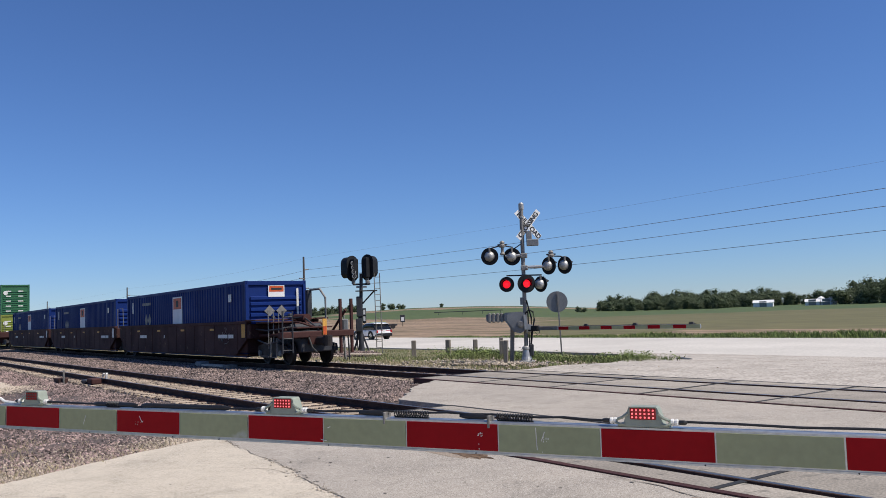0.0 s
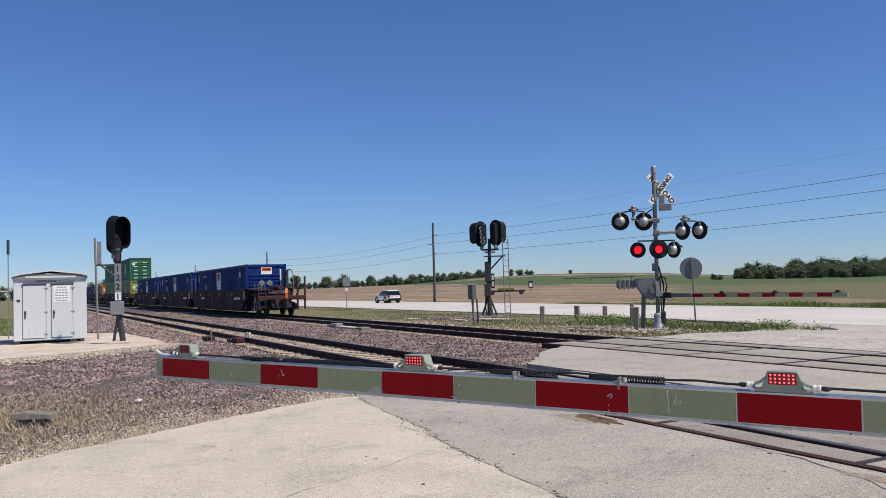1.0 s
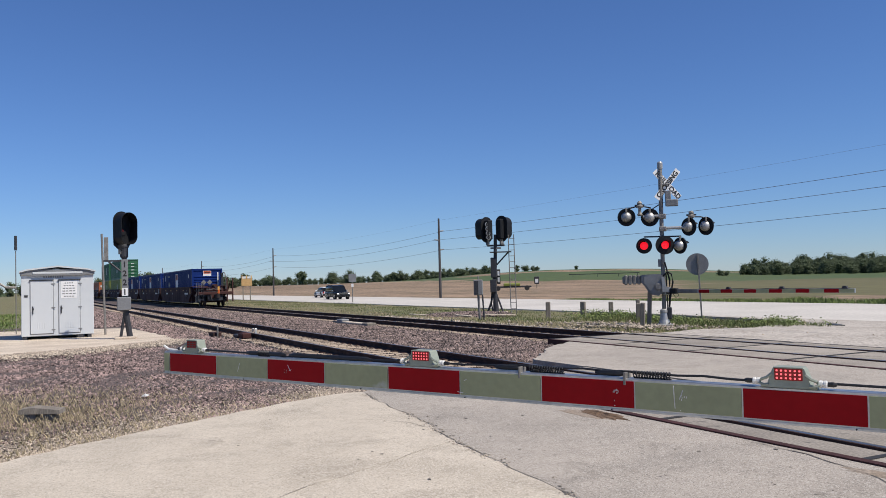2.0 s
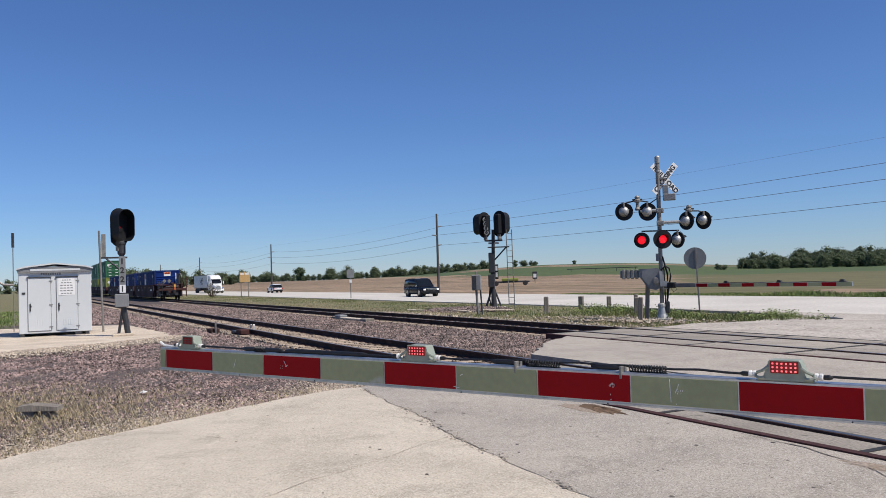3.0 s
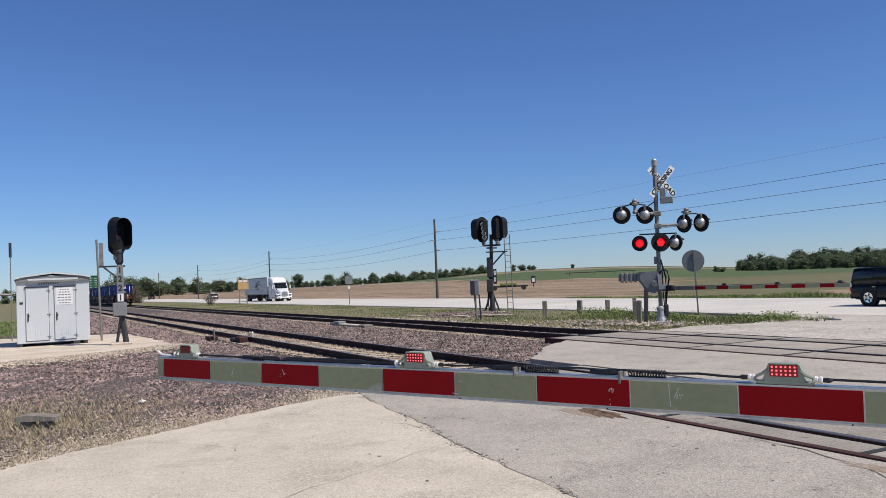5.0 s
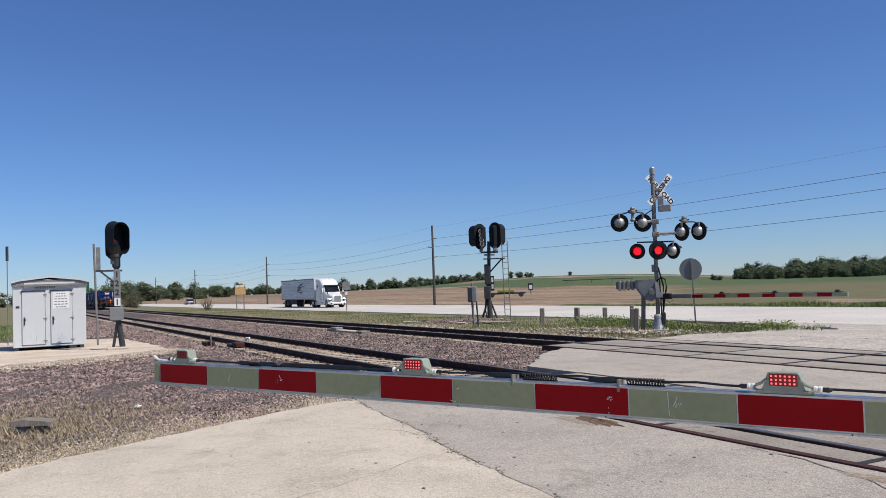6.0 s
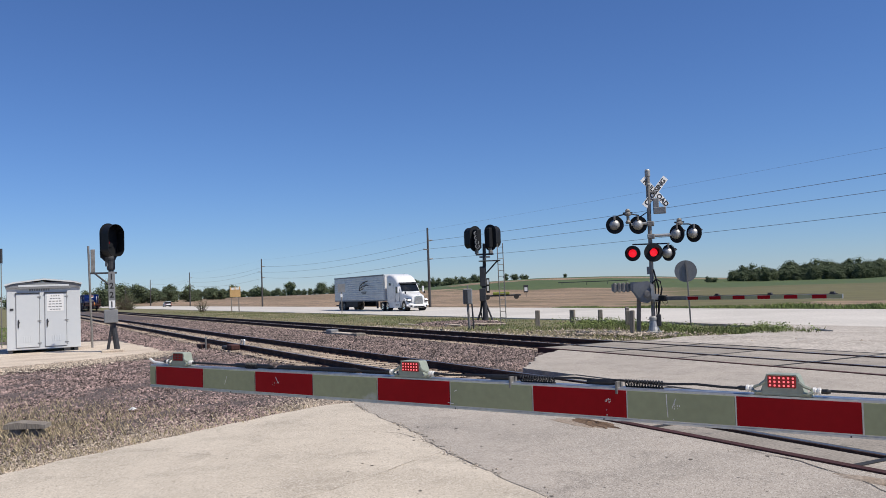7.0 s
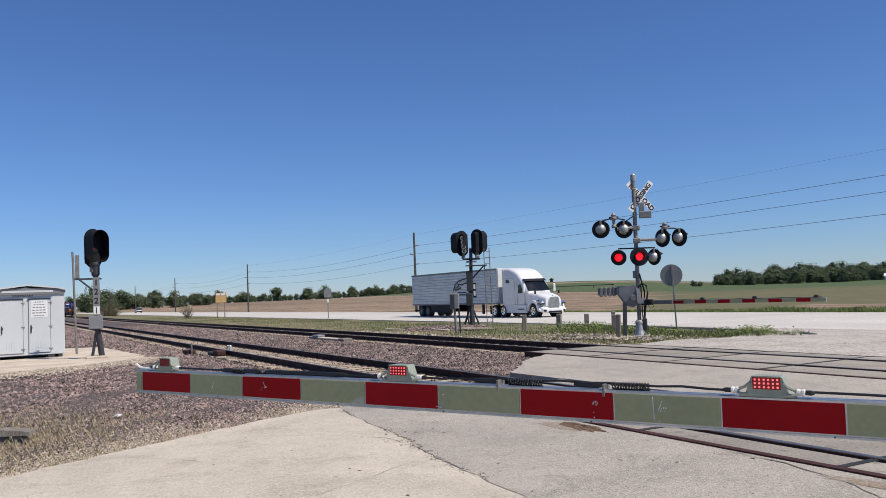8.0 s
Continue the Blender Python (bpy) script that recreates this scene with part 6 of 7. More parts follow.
# ---- the train ----
def make_container(paint, lower, label, dress):
    """Corrugated freight container, rear face at x = 0, length to -16.15, floor at z = lower."""
    t = thing("shipping_container", label, "container")
    L, W, H = 16.15, 1.26, 2.9
    z0, z1 = lower, lower + H
    g = G().box(-L + 0.02, -0.06, -W + 0.05, W - 0.05, z0 + 0.02, z1 - 0.03)
    part("shell", g, paint, t)
    for s in (-1, 1):
        g = G()
        x, prof = -0.25, []
        while x > -L + 0.4:
            prof += [(x, 0.045), (x - 0.10, 0.045), (x - 0.15, 0.012), (x - 0.25, 0.012)]
            x -= 0.30
        n = len(prof)
        g.v = [(px, s * (W - 0.05 + d), z) for z in (z0 + 0.16, z1 - 0.12) for px, d in prof]
        g.f = [(i, i + 1, n + i + 1, n + i) for i in range(n - 1)]
        g.mi = [0] * len(g.f)
        part("side_panel", g, paint, t, "corrugated steel side", fix=False)
        part("top_rail", G().box(-L, 0, s * (W - 0.03) - 0.03, s * (W - 0.03) + 0.03, z1 - 0.13, z1, 0.01), paint, t)
        part("bottom_rail", G().box(-L, 0, s * (W - 0.03) - 0.03, s * (W - 0.03) + 0.03, z0, z0 + 0.17, 0.01), paint, t)
        for x in (-0.09, -1.98, -14.1, -L + 0.09):
            part("corner_post", G().box(x - 0.09, x + 0.09, s * (W - 0.05) - 0.06, s * (W - 0.05) + 0.065, z0, z1 + 0.01, 0.01), paint, t)
    for k in range(10):
        z = z0 + 0.22 + 0.215 * k
        if z < z1 - 0.7:
            part("end_rib", G().prism([(z, -0.06), (z + 0.03, 0.0), (z + 0.13, 0.0), (z + 0.16, -0.06)], "y", -W + 0.2, W - 0.2, Matrix(((0, 0, 1, 0), (0, 1, 0, 0), (1, 0, 0, 0), (0, 0, 0, 1)))), paint, t)
    part("end_header", G().box(-0.08, 0.0, -W + 0.1, W - 0.1, z1 - 0.16, z1, 0.01), paint, t)
    if dress == "blue":
        s = part("rear_label", G().box(0.001, 0.008, -0.34, 0.34, z1 - 0.62, z1 - 0.18), WHITE, t, "white panel with orange top")
        part("orange_band", G().box(0.008, 0.013, -0.30, 0.30, z1 - 0.42, z1 - 0.20), ORANGE, s, "orange panel")
        part("text_bar", G().box(0.013, 0.016, -0.22, 0.22, z1 - 0.35, z1 - 0.27), BLACKINK, s)
        for y in (-0.36, 0.14):
            part("placard", G().box(0.001, 0.012, -0.155, 0.155, -0.155, 0.155, 0, Matrix.Translation((0, y + 0.06, z0 + 1.74)) @ Matrix.Rotation(radians(45), 4, "X")), GALV, t, "silver diamond placard")
        for y in (0.85, 0.87):
            part("marking", G().box(0.001, 0.006, y, y + 0.09, z0 + 0.5, z1 - 0.3), PLASTICW, t, "pale marking strip") if y < 0.86 else None
        for sd in (-1, 1):
            yy = sd * (W + 0.002)
            s = part("side_label", G().box(-8.6, -7.3, yy - 0.006, yy + 0.006, z1 - 1.62, z1 - 0.30), WHITE, t, "white panel with orange top")
            part("orange_band", G().box(-8.5, -7.4, yy - 0.010, yy + 0.010, z1 - 0.86, z1 - 0.36), ORANGE, s, "orange panel")
            part("emblem", G().box(-8.1, -7.8, yy - 0.014, yy + 0.014, z1 - 0.76, z1 - 0.46), BLACKINK, s, "dark plain emblem")
            for x in (-12.2, -12.75):
                part("placard", G().prism([(x - 0.25, z1 - 1.30), (x, z1 - 0.98), (x + 0.25, z1 - 1.30), (x, z1 - 1.62)], "y", yy - 0.005, yy + 0.005), GALV, t, "silver diamond placard")
            part("text_bar", G().box(-13.4, -12.0, yy - 0.004, yy + 0.004, z1 - 0.55, z1 - 0.42), GALV, t)
            part("text_bar", G().box(-1.7, -1.4, yy + sd * 0.02 - 0.004, yy + sd * 0.02 + 0.004, z1 - 0.75, z1 - 0.45), PLASTICW, t)
            part("text_bar", G().box(-15.2, -15.0, yy - 0.004, yy + 0.004, z1 - 0.9, z1 - 0.35), PLASTICW, t)
    else:
        for k in range(5):
            for y in (-0.62, 0.45):
                part("marking", G().box(0.001, 0.008, y - 0.2, y + 0.25, z0 + 0.3 + 0.48 * k, z0 + 0.40 + 0.48 * k), PLASTICW, t, "pale marking bar")
        part("emblem", G().cyl((0.0, -0.85, z1 - 0.8), (0.008, -0.85, z1 - 0.8), 0.2, n=16), PLASTICW, t, "pale round emblem")
        for sd in (-1, 1):
            part("emblem", G().prism([(-5.6, z1 - 1.9), (-4.6, z1 - 1.9), (-4.8, z1 - 0.9), (-5.1, z1 - 0.6)], "y", sd * (W + 0.003) - 0.005, sd * (W + 0.003) + 0.005), PLASTICW, t, "pale plain emblem")
    return t


def bogie(parent, x):
    b = part("bogie", G().box(x - 1.15, x + 1.15, -0.95, 0.95, 0.42, 0.62, 0.04), DARKSTEEL, parent, "dark steel wheel truck")
    for s in (-1, 1):
        part("side_frame", G().prism([(x - 1.15, 0.45), (x - 0.55, 0.32), (x + 0.55, 0.32), (x + 1.15, 0.45), (x + 1.1, 0.68), (x + 0.4, 0.80), (x - 0.4, 0.80), (x - 1.1, 0.68)], "y", s * 1.0 - 0.07, s * 1.0 + 0.07), WHEELM, b)
        for d in (-0.88, 0.88):
            part("wheel", G().lathe([(0.1, -0.06), (0.40, -0.05), (0.46, -0.07), (0.47, -0.04), (0.42, -0.03), (0.42, 0.06), (0.34, 0.06), (0.30, 0.02), (0.1, 0.06)], (x + d, s * 0.7525, 0.42), (0, s, 0), n=24), WHEELM, b, "steel railway wheel")
            part("bearing_cap", G().cyl((x + d, s * 1.05, 0.42), (x + d, s * 1.13, 0.42), 0.11, n=12), GALV, b)
    return b


def make_wellcar(last, label):
    """One unit of a well car; container's rear at x = 0."""
    t = thing("well_car", label, "rail car")
    for s in (-1, 1):
        g = G().prism([(0.5, 0.92), (0.5, 1.55), (-16.7, 1.55), (-16.7, 0.92), (-15.6, 0.34), (-0.6, 0.34)], "y", s * 1.42 - 0.05, s * 1.42 + 0.05)
        side = part("side_wall", g, CARBROWN, t, "brown well side")
        part("top_chord", G().box(-16.9, 0.6, s * 1.40 - 0.10, s * 1.40 + 0.10, 1.50, 1.62, 0.015), CARBROWN, side)
        for x in [-0.4 - 1.19 * k for k in range(14)]:
            part("side_post", G().box(x - 0.05, x + 0.05, s * 1.472 - 0.01, s * 1.472 + 0.008, 0.38, 1.5, 0.004), CARBROWN, side)
        for x in (-3.2, -6.8, -10.2, -13.5):
            part("reflector", G().box(x, x + 0.45, s * 1.50 - 0.004, s * 1.50 + 0.004, 1.28, 1.36), YELLOW, side, "small amber reflector")
        for x, w in ((-13.0, 1.1), (-9.2, 0.12), (-2.3, 1.0), (-1.2, 0.5)):
            part("text_bar", G().box(x, x + w, s * 1.50 - 0.003, s * 1.50 + 0.003, 0.98, 1.12), PLASTICW, side, "faded white stencil")
        part("text_bar", G().box(0.05, 0.38, s * 1.475 - 0.003, s * 1.475 + 0.003, 1.0, 1.5), YELLOW if last else PLASTICW, side, "small stencil plate")
    part("well_floor", G().box(-16.4, 0.2, -1.3, 1.3, 0.30, 0.38), CARBROWN, t)
    part("end_sill", G().box(0.35, 0.8, -1.45, 1.45, 0.95, 1.5, 0.04), CARBROWN, t)
    part("end_sill", G().box(-17.0, -16.6, -1.45, 1.45, 0.95, 1.5, 0.04), CARBROWN, t)
    for x0, x1 in ((-1.1, 0.35), (-16.6, -15.3)):
        part("well_end", G().box(x0, x1, -1.37, 1.37, 0.42 if x0 > -5 else 0.42, 0.98, 0.02), CARBROWN, t)
    for s in () if last else (-1, 1):
        part("grab_rail", G().tube([(0.55, s * 1.3, 1.5), (0.55, s * 1.3, 2.55), (0.62, s * 1.05, 2.6), (0.62, s * 1.0, 1.5)], 0.022, 6), GALV, t, "dull grab rail")
    if last:
        part("end_platform", G().box(0.8, 3.3, -1.1, 1.1, 1.02, 1.12, 0.02), CARBROWN, t)
        part("draft_sill", G().prism([(0.7, 0.62), (3.5, 0.72), (3.5, 1.02), (0.7, 1.25)], "y", -0.35, 0.35), CARBROWN, t)
        part("brake_housing", G().box(0.9, 2.1, -0.7, 0.9, 1.12, 1.5, 0.06), CARBROWN, t)
        part("brake_lever", G().tube([(1.2, -0.9, 1.14), (1.7, -0.4, 1.55), (2.6, -0.3, 1.5), (3.1, 0.4, 1.2)], 0.04, 6), CARBROWN, t)
        part("air_tank", G().cyl((2.2, -0.5, 1.3), (2.2, 0.7, 1.3), 0.15, n=12), DARKSTEEL, t)
        part("deck_plate", G().box(2.4, 3.2, -0.9, 0.3, 1.14, 1.2, 0.01), DARKSTEEL, t)
        part("hose", G().tube([(3.5, -0.4, 0.95), (3.8, -0.42, 0.6), (4.0, -0.35, 0.45)], 0.035, 6), RUBBER, t, "hanging brake hose")
        part("side_step", G().tube([(2.6, -1.42, 1.0), (2.6, -1.45, 0.32), (3.1, -1.45, 0.32), (3.1, -1.42, 1.0)], 0.025, 6), GALV, t)
        part("brake_cylinder", G().cyl((1.0, 0.3, 1.65), (2.0, 0.3, 1.65), 0.16, n=14), CARBROWN, t)
        part("end_beam", G().box(3.2, 3.45, -1.45, 1.45, 0.95, 1.18, 0.03), CARBROWN, t)
        part("coupler", G().box(3.4, 4.1, -0.14, 0.14, 0.70, 0.98, 0.05), WHEELM, t)
        part("coupler_knuckle", G().cyl((4.05, 0.05, 0.66), (4.05, 0.05, 1.02), 0.16, n=12), WHEELM, t)
        for y in (0.95, 1.4):
            part("end_post", G().box(3.30, 3.40, y - 0.05, y + 0.05, 0.35, 2.30, 0.01), CARBROWN, t, "rusty brown upright post")
        part("end_brace", G().cyl((2.2, 1.2, 1.1), (3.3, 1.2, 1.9), 0.05, n=6), CARBROWN, t)
        part("warning_plate", G().box(3.46, 3.48, 0.16, 0.32, 0.98, 1.60), YELLOW, t, "orange and yellow marker")
        part("warning_plate", G().box(3.482, 3.492, 0.175, 0.305, 1.04, 1.34), ORANGE, t, "orange marker")
        part("roof_rail", G().tube([(0.5, 1.2, 2.75), (1.3, 1.2, 2.75), (1.75, 1.2, 2.4), (1.75, 1.2, 1.4)], 0.045, 6), GALV, t, "pale bent handrail")
        part("ladder_post", G().box(0.35, 0.55, 1.05, 1.25, 1.4, 2.75, 0.02), DARKSTEEL, t)
        for y in (-1.25, -0.85):
            part("handrail", G().tube([(2.0, y, 0.6), (2.0, y, 1.95), (2.0, y + 0.2, 1.95), (2.0, y + 0.2, 0.7)], 0.02, 6), GALV, t, "pale handrail")
        part("step", G().box(1.7, 2.4, -1.45, -1.1, 0.30, 0.36), DARKSTEEL, t)
        # added dark box fills in shade beneath the platform
        part("shadow_skirt", G().box(0.5, 3.3, -0.6, 0.6, 0.45, 0.95, 0.03), DARKSTEEL, t, "dark box for the shade under the end platform")
        for k, (x, y, z, r) in enumerate(((1.0, -0.6, 1.72, 0.05), (1.4, -0.1, 1.78, 0.06), (2.7, 0.5, 1.32, 0.07), (3.0, -0.2, 1.26, 0.05))):
            part("valve", G().lathe([(r, 0), (r * 1.5, 0.04), (r * 1.5, 0.12), (r, 0.16)], (x, y, z - 0.1), (0, 0, 1), n=10), DARKSTEEL, t)
        for pts in ([(0.8, -1.2, 1.3), (1.8, -1.25, 1.25), (3.2, -1.2, 1.3)], [(0.9, -0.2, 1.6), (1.9, 0.2, 1.7), (2.6, 0.3, 1.35), (3.3, 0.1, 1.2)], [(1.2, -1.3, 0.9), (2.2, -1.35, 0.75), (3.2, -1.3, 0.9)]):
            part("air_pipe", G().tube(pts, 0.03, 6), DARKSTEEL, t)
        part("end_ladder", G().tube([(3.46, -1.38, 0.45), (3.46, -1.38, 1.9), (3.46, -1.0, 1.9), (3.46, -1.0, 0.45)], 0.025, 6), DARKSTEEL, t)
        for z in (0.55, 0.95, 1.35, 1.7):
            part("rung", G().cyl((3.46, -1.38, z), (3.46, -1.0, z), 0.02, n=6), DARKSTEEL, t)
        part("deck_plate", G().box(0.9, 2.2, -1.25, -0.2, 1.50, 1.56, 0.01), CARBROWN, t)
        part("brake_step", G().box(2.25, 3.2, -0.7, 0.7, 1.28, 1.33, 0.01), CARBROWN, t)
        q = random.Random(14)
        for k in range(26):
            x, z, a = q.gauss(-1.5, 0.26), q.gauss(0.98, 0.17), q.uniform(0, 6.28)
            dx, dz = q.uniform(0.03, 0.10) * math.cos(a), q.uniform(0.03, 0.10) * math.sin(a)
            part("faded_mark", G().cyl((x - dx, -1.480, z - dz), (x + dx, -1.480, z + dz), 0.011, n=5), GALV, t, "faded pale paint mark")
        part("platform_edge", G().box(0.45, 1.4, -1.5, 1.5, 1.60, 1.66, 0.01), CARBROWN, t)
        bogie(t, 1.75)
    else:
        bogie(t, 1.15)
    return t


train = []


def make_train():
    blue = make_container(BLUE, 0.24, "blue corrugated freight container with white and orange labels", "blue")
    green = make_container(GREENC, 3.16, "green corrugated freight container stacked on another", "green")
    lime = make_container(LIMEC, 0.24, "yellow-green corrugated freight container in well car", "green")
    orange = make_container(ORANGEC, 0.24, "orange corrugated freight container in well car", "green")
    car = make_wellcar(False, "brown well car unit carrying freight container")
    end = make_wellcar(True, "brown end well car with platform, handrails and coupler")
    offs = (0.0, -18.5, -37.0, -60.2, -78.7, -101.5, -120.0, -143.0)
    loads = ("b", "b", "b", "gl", "gl", "o", "b", "b")
    used = set()

    def put(src, x):
        o = src if src not in used else copy_thing(src, Matrix.Identity(4))
        used.add(src)
        train.append((o, x))
        return o
    for x, ld in zip(offs, loads):
        tagged(put(end if x == 0 else car, x), group="well cars of the train")
        if "b" in ld:
            tagged(put(blue, x), group="freight containers")
        if "o" in ld:
            tagged(put(orange, x), group="freight containers")
        if "g" in ld:
            tagged(put(green, x), group="freight containers")
            tagged(put(lime, x), group="freight containers")


make_train()
black_suv = make_suv("black glossy boxy suv driving on highway", CARBLACK, 4.95, 2.02, 1.90, pose(-161, 38, -0.45), True, True)
white_suv = make_suv("white suv with dark windows driving away on highway", CARWHITE, 4.65, 1.92, 1.62, pose(-65, 42.3, -0.45, 0, 0, 180), False, False)
dark_car = make_suv("dark suv far off on the highway", CARBLACK, 4.65, 1.92, 1.68, pose(-173, 42.3, -0.45, 0, 0, 180), False, False)
tractor = make_tractor(pose(-265, 38, -0.45))
trailer = make_trailer(pose(-265, 38, -0.45))


# ---- trees ----
def tree_mesh(seed, h, spread, trunk):
    r = random.Random(seed)
    g = G()
    blobs = []
    for k in range(r.randint(14, 18)):
        a, rad = r.uniform(0, 6.28), r.uniform(0.1, 0.62) * spread
        blobs.append((rad * math.cos(a), rad * math.sin(a), h * r.uniform(0.10, 0.84 - 0.35 * (rad / spread)), spread * r.uniform(0.28, 0.46)))
    for bx, by, bz, br in blobs:
        for k in range(16):
            p = Vector((bx, by, bz)) + Vector((r.gauss(0, 1), r.gauss(0, 1), r.gauss(0, 1))).normalized() * br * r.uniform(0.1, 0.6)
            s = h * r.uniform(0.05, 0.09)
            g.add([p + Vector((r.uniform(0.7, 1.1) * s * dx, r.uniform(0.7, 1.1) * s * dy, r.uniform(0.7, 1.1) * s * dz)) for dx, dy, dz in ((1, 0, 0), (-1, 0, 0), (0, 1, 0), (0, -1, 0), (0, 0, 1), (0, 0, -1))],
                  [(0, 2, 4), (2, 1, 4), (1, 3, 4), (3, 0, 4), (2, 0, 5), (1, 2, 5), (3, 1, 5), (0, 3, 5)])
        for k in range(130):
            v = Vector((r.gauss(0, 1), r.gauss(0, 1), r.gauss(0, 0.85)))
            v = v.normalized() * br * r.uniform(0.62, 1.08)
            p = Vector((bx, by, bz)) + v
            if p.z < -0.1:
                continue
            s = h * r.uniform(0.012, 0.028)
            vs = [p + Vector((r.uniform(0.6, 1.2) * s * dx, r.uniform(0.6, 1.2) * s * dy, r.uniform(0.5, 1.0) * s * dz)) for dx, dy, dz in ((1, 0, 0), (-1, 0, 0), (0, 1, 0), (0, -1, 0), (0, 0, 1), (0, 0, -1))]
            g.add(vs, [(0, 2, 4), (2, 1, 4), (1, 3, 4), (3, 0, 4), (2, 0, 5), (1, 2, 5), (3, 1, 5), (0, 3, 5)])
    t = G().cyl((0, 0, -0.8), (0, 0, h * 0.45), trunk, trunk * 0.6, n=8)
    for k in range(5):
        b = blobs[k]
        t.cyl((0, 0, h * r.uniform(0.22, 0.42)), (b[0], b[1], b[2]), trunk * 0.45, trunk * 0.12, n=6)
    return g, t


def make_trees():
    kinds = []
    for i, (h, sp, tr) in enumerate(((8.0, 5.0, 0.25), (8.0, 4.2, 0.22), (8.0, 6.0, 0.3), (8.0, 3.6, 0.2), (8.0, 5.5, 0.28))):
        crown, trunk = tree_mesh(40 + i, h, sp, tr)
        t = thing("tree", "leafy green broadleaf tree at the field edge", "tree", group="far trees")
        part("crown", crown, LEAF, t, fix=False)
        part("trunk", trunk, BARK, t)
        kinds.append(t)
    r = random.Random(77)
    spots = []

    def row(a0, a1, d0, d1, step, h0, h1):
        a = a0
        while (a - a1) * (1 if a1 < a0 else -1) > 0:
            d = r.uniform(d0, d1)
            spots.append((a, d, r.uniform(h0, h1)))
            a += (-1 if a1 < a0 else 1) * math.degrees(step / d) * r.uniform(0.6, 1.4)
    row(133.4, 125.0, 420, 450, 4.0, 5.5, 8.0)
    row(133.2, 124.0, 450, 480, 4.5, 7.5, 9.5)
    row(130.0, 122.0, 520, 560, 4.5, 10.0, 12.0)
    row(126.0, 119.0, 480, 510, 4.2, 6.0, 9.0)
    row(118.4, 112.0, 400, 430, 4.0, 10.5, 13.5)
    row(150.2, 157.2, 880, 960, 5.0, 8.5, 13.0)
    row(157.0, 169.5, 900, 1000, 5.5, 7.0, 11.0)
    row(158.0, 168.0, 820, 900, 26.0, 13.0, 17.0)
    row(168.0, 178.0, 520, 640, 6.0, 7.0, 11.5)
    row(177.0, 187.0, 420, 520, 6.0, 7.0, 10.0)
    spots += [(147.7, 690, 7.5), (148.3, 690, 6.5), (147.2, 700, 5.0), (146.9, 700, 4.5), (144.3, 700, 4.2), (134.6, 420, 3.8), (135.0, 425, 3.4), (174.58, 430, 12.5), (173.75, 440, 11.5), (172.91, 450, 11.5), (172.12, 450, 9.5), (170.88, 460, 10.5), (169.66, 460, 9.5), (168.13, 520, 8.5), (167.56, 520, 7.5)]
    for i, (a, d, h) in enumerate(spots):
        x, y = d * math.cos(radians(a)), d * math.sin(radians(a))
        k = kinds[i % 5]
        s = h / 8.0
        m = pose(x, y, land_z(x, y) - 0.2, 0, 0, r.uniform(0, 360))
        o = k if i < 5 else copy_thing(k, m)
        o.matrix_basis = m @ Matrix.Diagonal((s * r.uniform(0.9, 1.25), s * r.uniform(0.9, 1.25), s, 1))

    for k, (x, y, h, wd, n) in enumerate(((-123, 24.2, 2.8, 1.3, 34), (-198, 22.6, 4.6, 2.6, 130), (-206, 22.2, 3.6, 2.2, 90), (-190, 22.3, 2.2, 1.8, 60))):
        o = thing("shrub", "spindly tan-green roadside shrub beside track", "shrub", pose(x, y, base_z(y) - 0.1), "roadside shrubs")
        stem, tuft = G(), G()
        q = random.Random(300 + k)
        for i in range(n):
            a, f = q.uniform(0, 6.28), q.random() ** 0.7
            top = Vector((wd * f * math.cos(a), wd * f * math.sin(a), h * (1 - 0.5 * f) * q.uniform(0.55, 1.0)))
            foot = Vector((0.25 * wd * q.uniform(-1, 1), 0.25 * wd * q.uniform(-1, 1), 0))
            stem.cyl(foot, top, 0.030, 0.010, n=4)
            for c in range(9):
                p = foot.lerp(top, q.uniform(0.35, 1.05)) + Vector((q.gauss(0, 0.12), q.gauss(0, 0.12), q.gauss(0, 0.10)))
                d = Vector((q.uniform(-1, 1), q.uniform(-1, 1), q.uniform(-1, 1))).normalized() * q.uniform(0.04, 0.10)
                e = d.cross(Vector((q.uniform(-1, 1), q.uniform(-1, 1), 1))).normalized() * d.length * 0.5
                tuft.add([p - d, p + e, p + d, p - e], [(0, 1, 2), (0, 2, 3)])
        part("crown", tuft, SHRUB, o, fix=False)
        part("stem", stem, BARK, o)


make_trees()


# ---- grass and stones ----
def scatter_blades(name, label, material, spots, h0, h1, seed, wide=1.0):
    r = random.Random(seed)
    g = G()
    for x, y, z, n, spread, f in spots:
        for k in range(n):
            px, py = x + r.gauss(0, spread), y + r.gauss(0, spread)
            a, h, lean, w = r.uniform(0, 6.28), r.uniform(h0, h1) * f, r.uniform(0.1, 0.7), r.uniform(0.003, 0.007) * wide * (1 + 0.5 * f)
            dx, dy = math.cos(a), math.sin(a)
            i = len(g.v)
            g.v += [(px - dy * w, py + dx * w, z), (px + dy * w, py - dx * w, z), (px + dx * lean * h * 0.4 + dy * w * 0.7, py + dy * lean * h * 0.4 - dx * w * 0.7, z + h * 0.6), (px + dx * lean * h, py + dy * lean * h, z + h)]
            g.f += [(i, i + 1, i + 2), (i, i + 2, i + 3)]
            g.mi += [0, 0]
    ob = solid(name, g, material, label, "grass", "stuff", fix=False)
    return ob


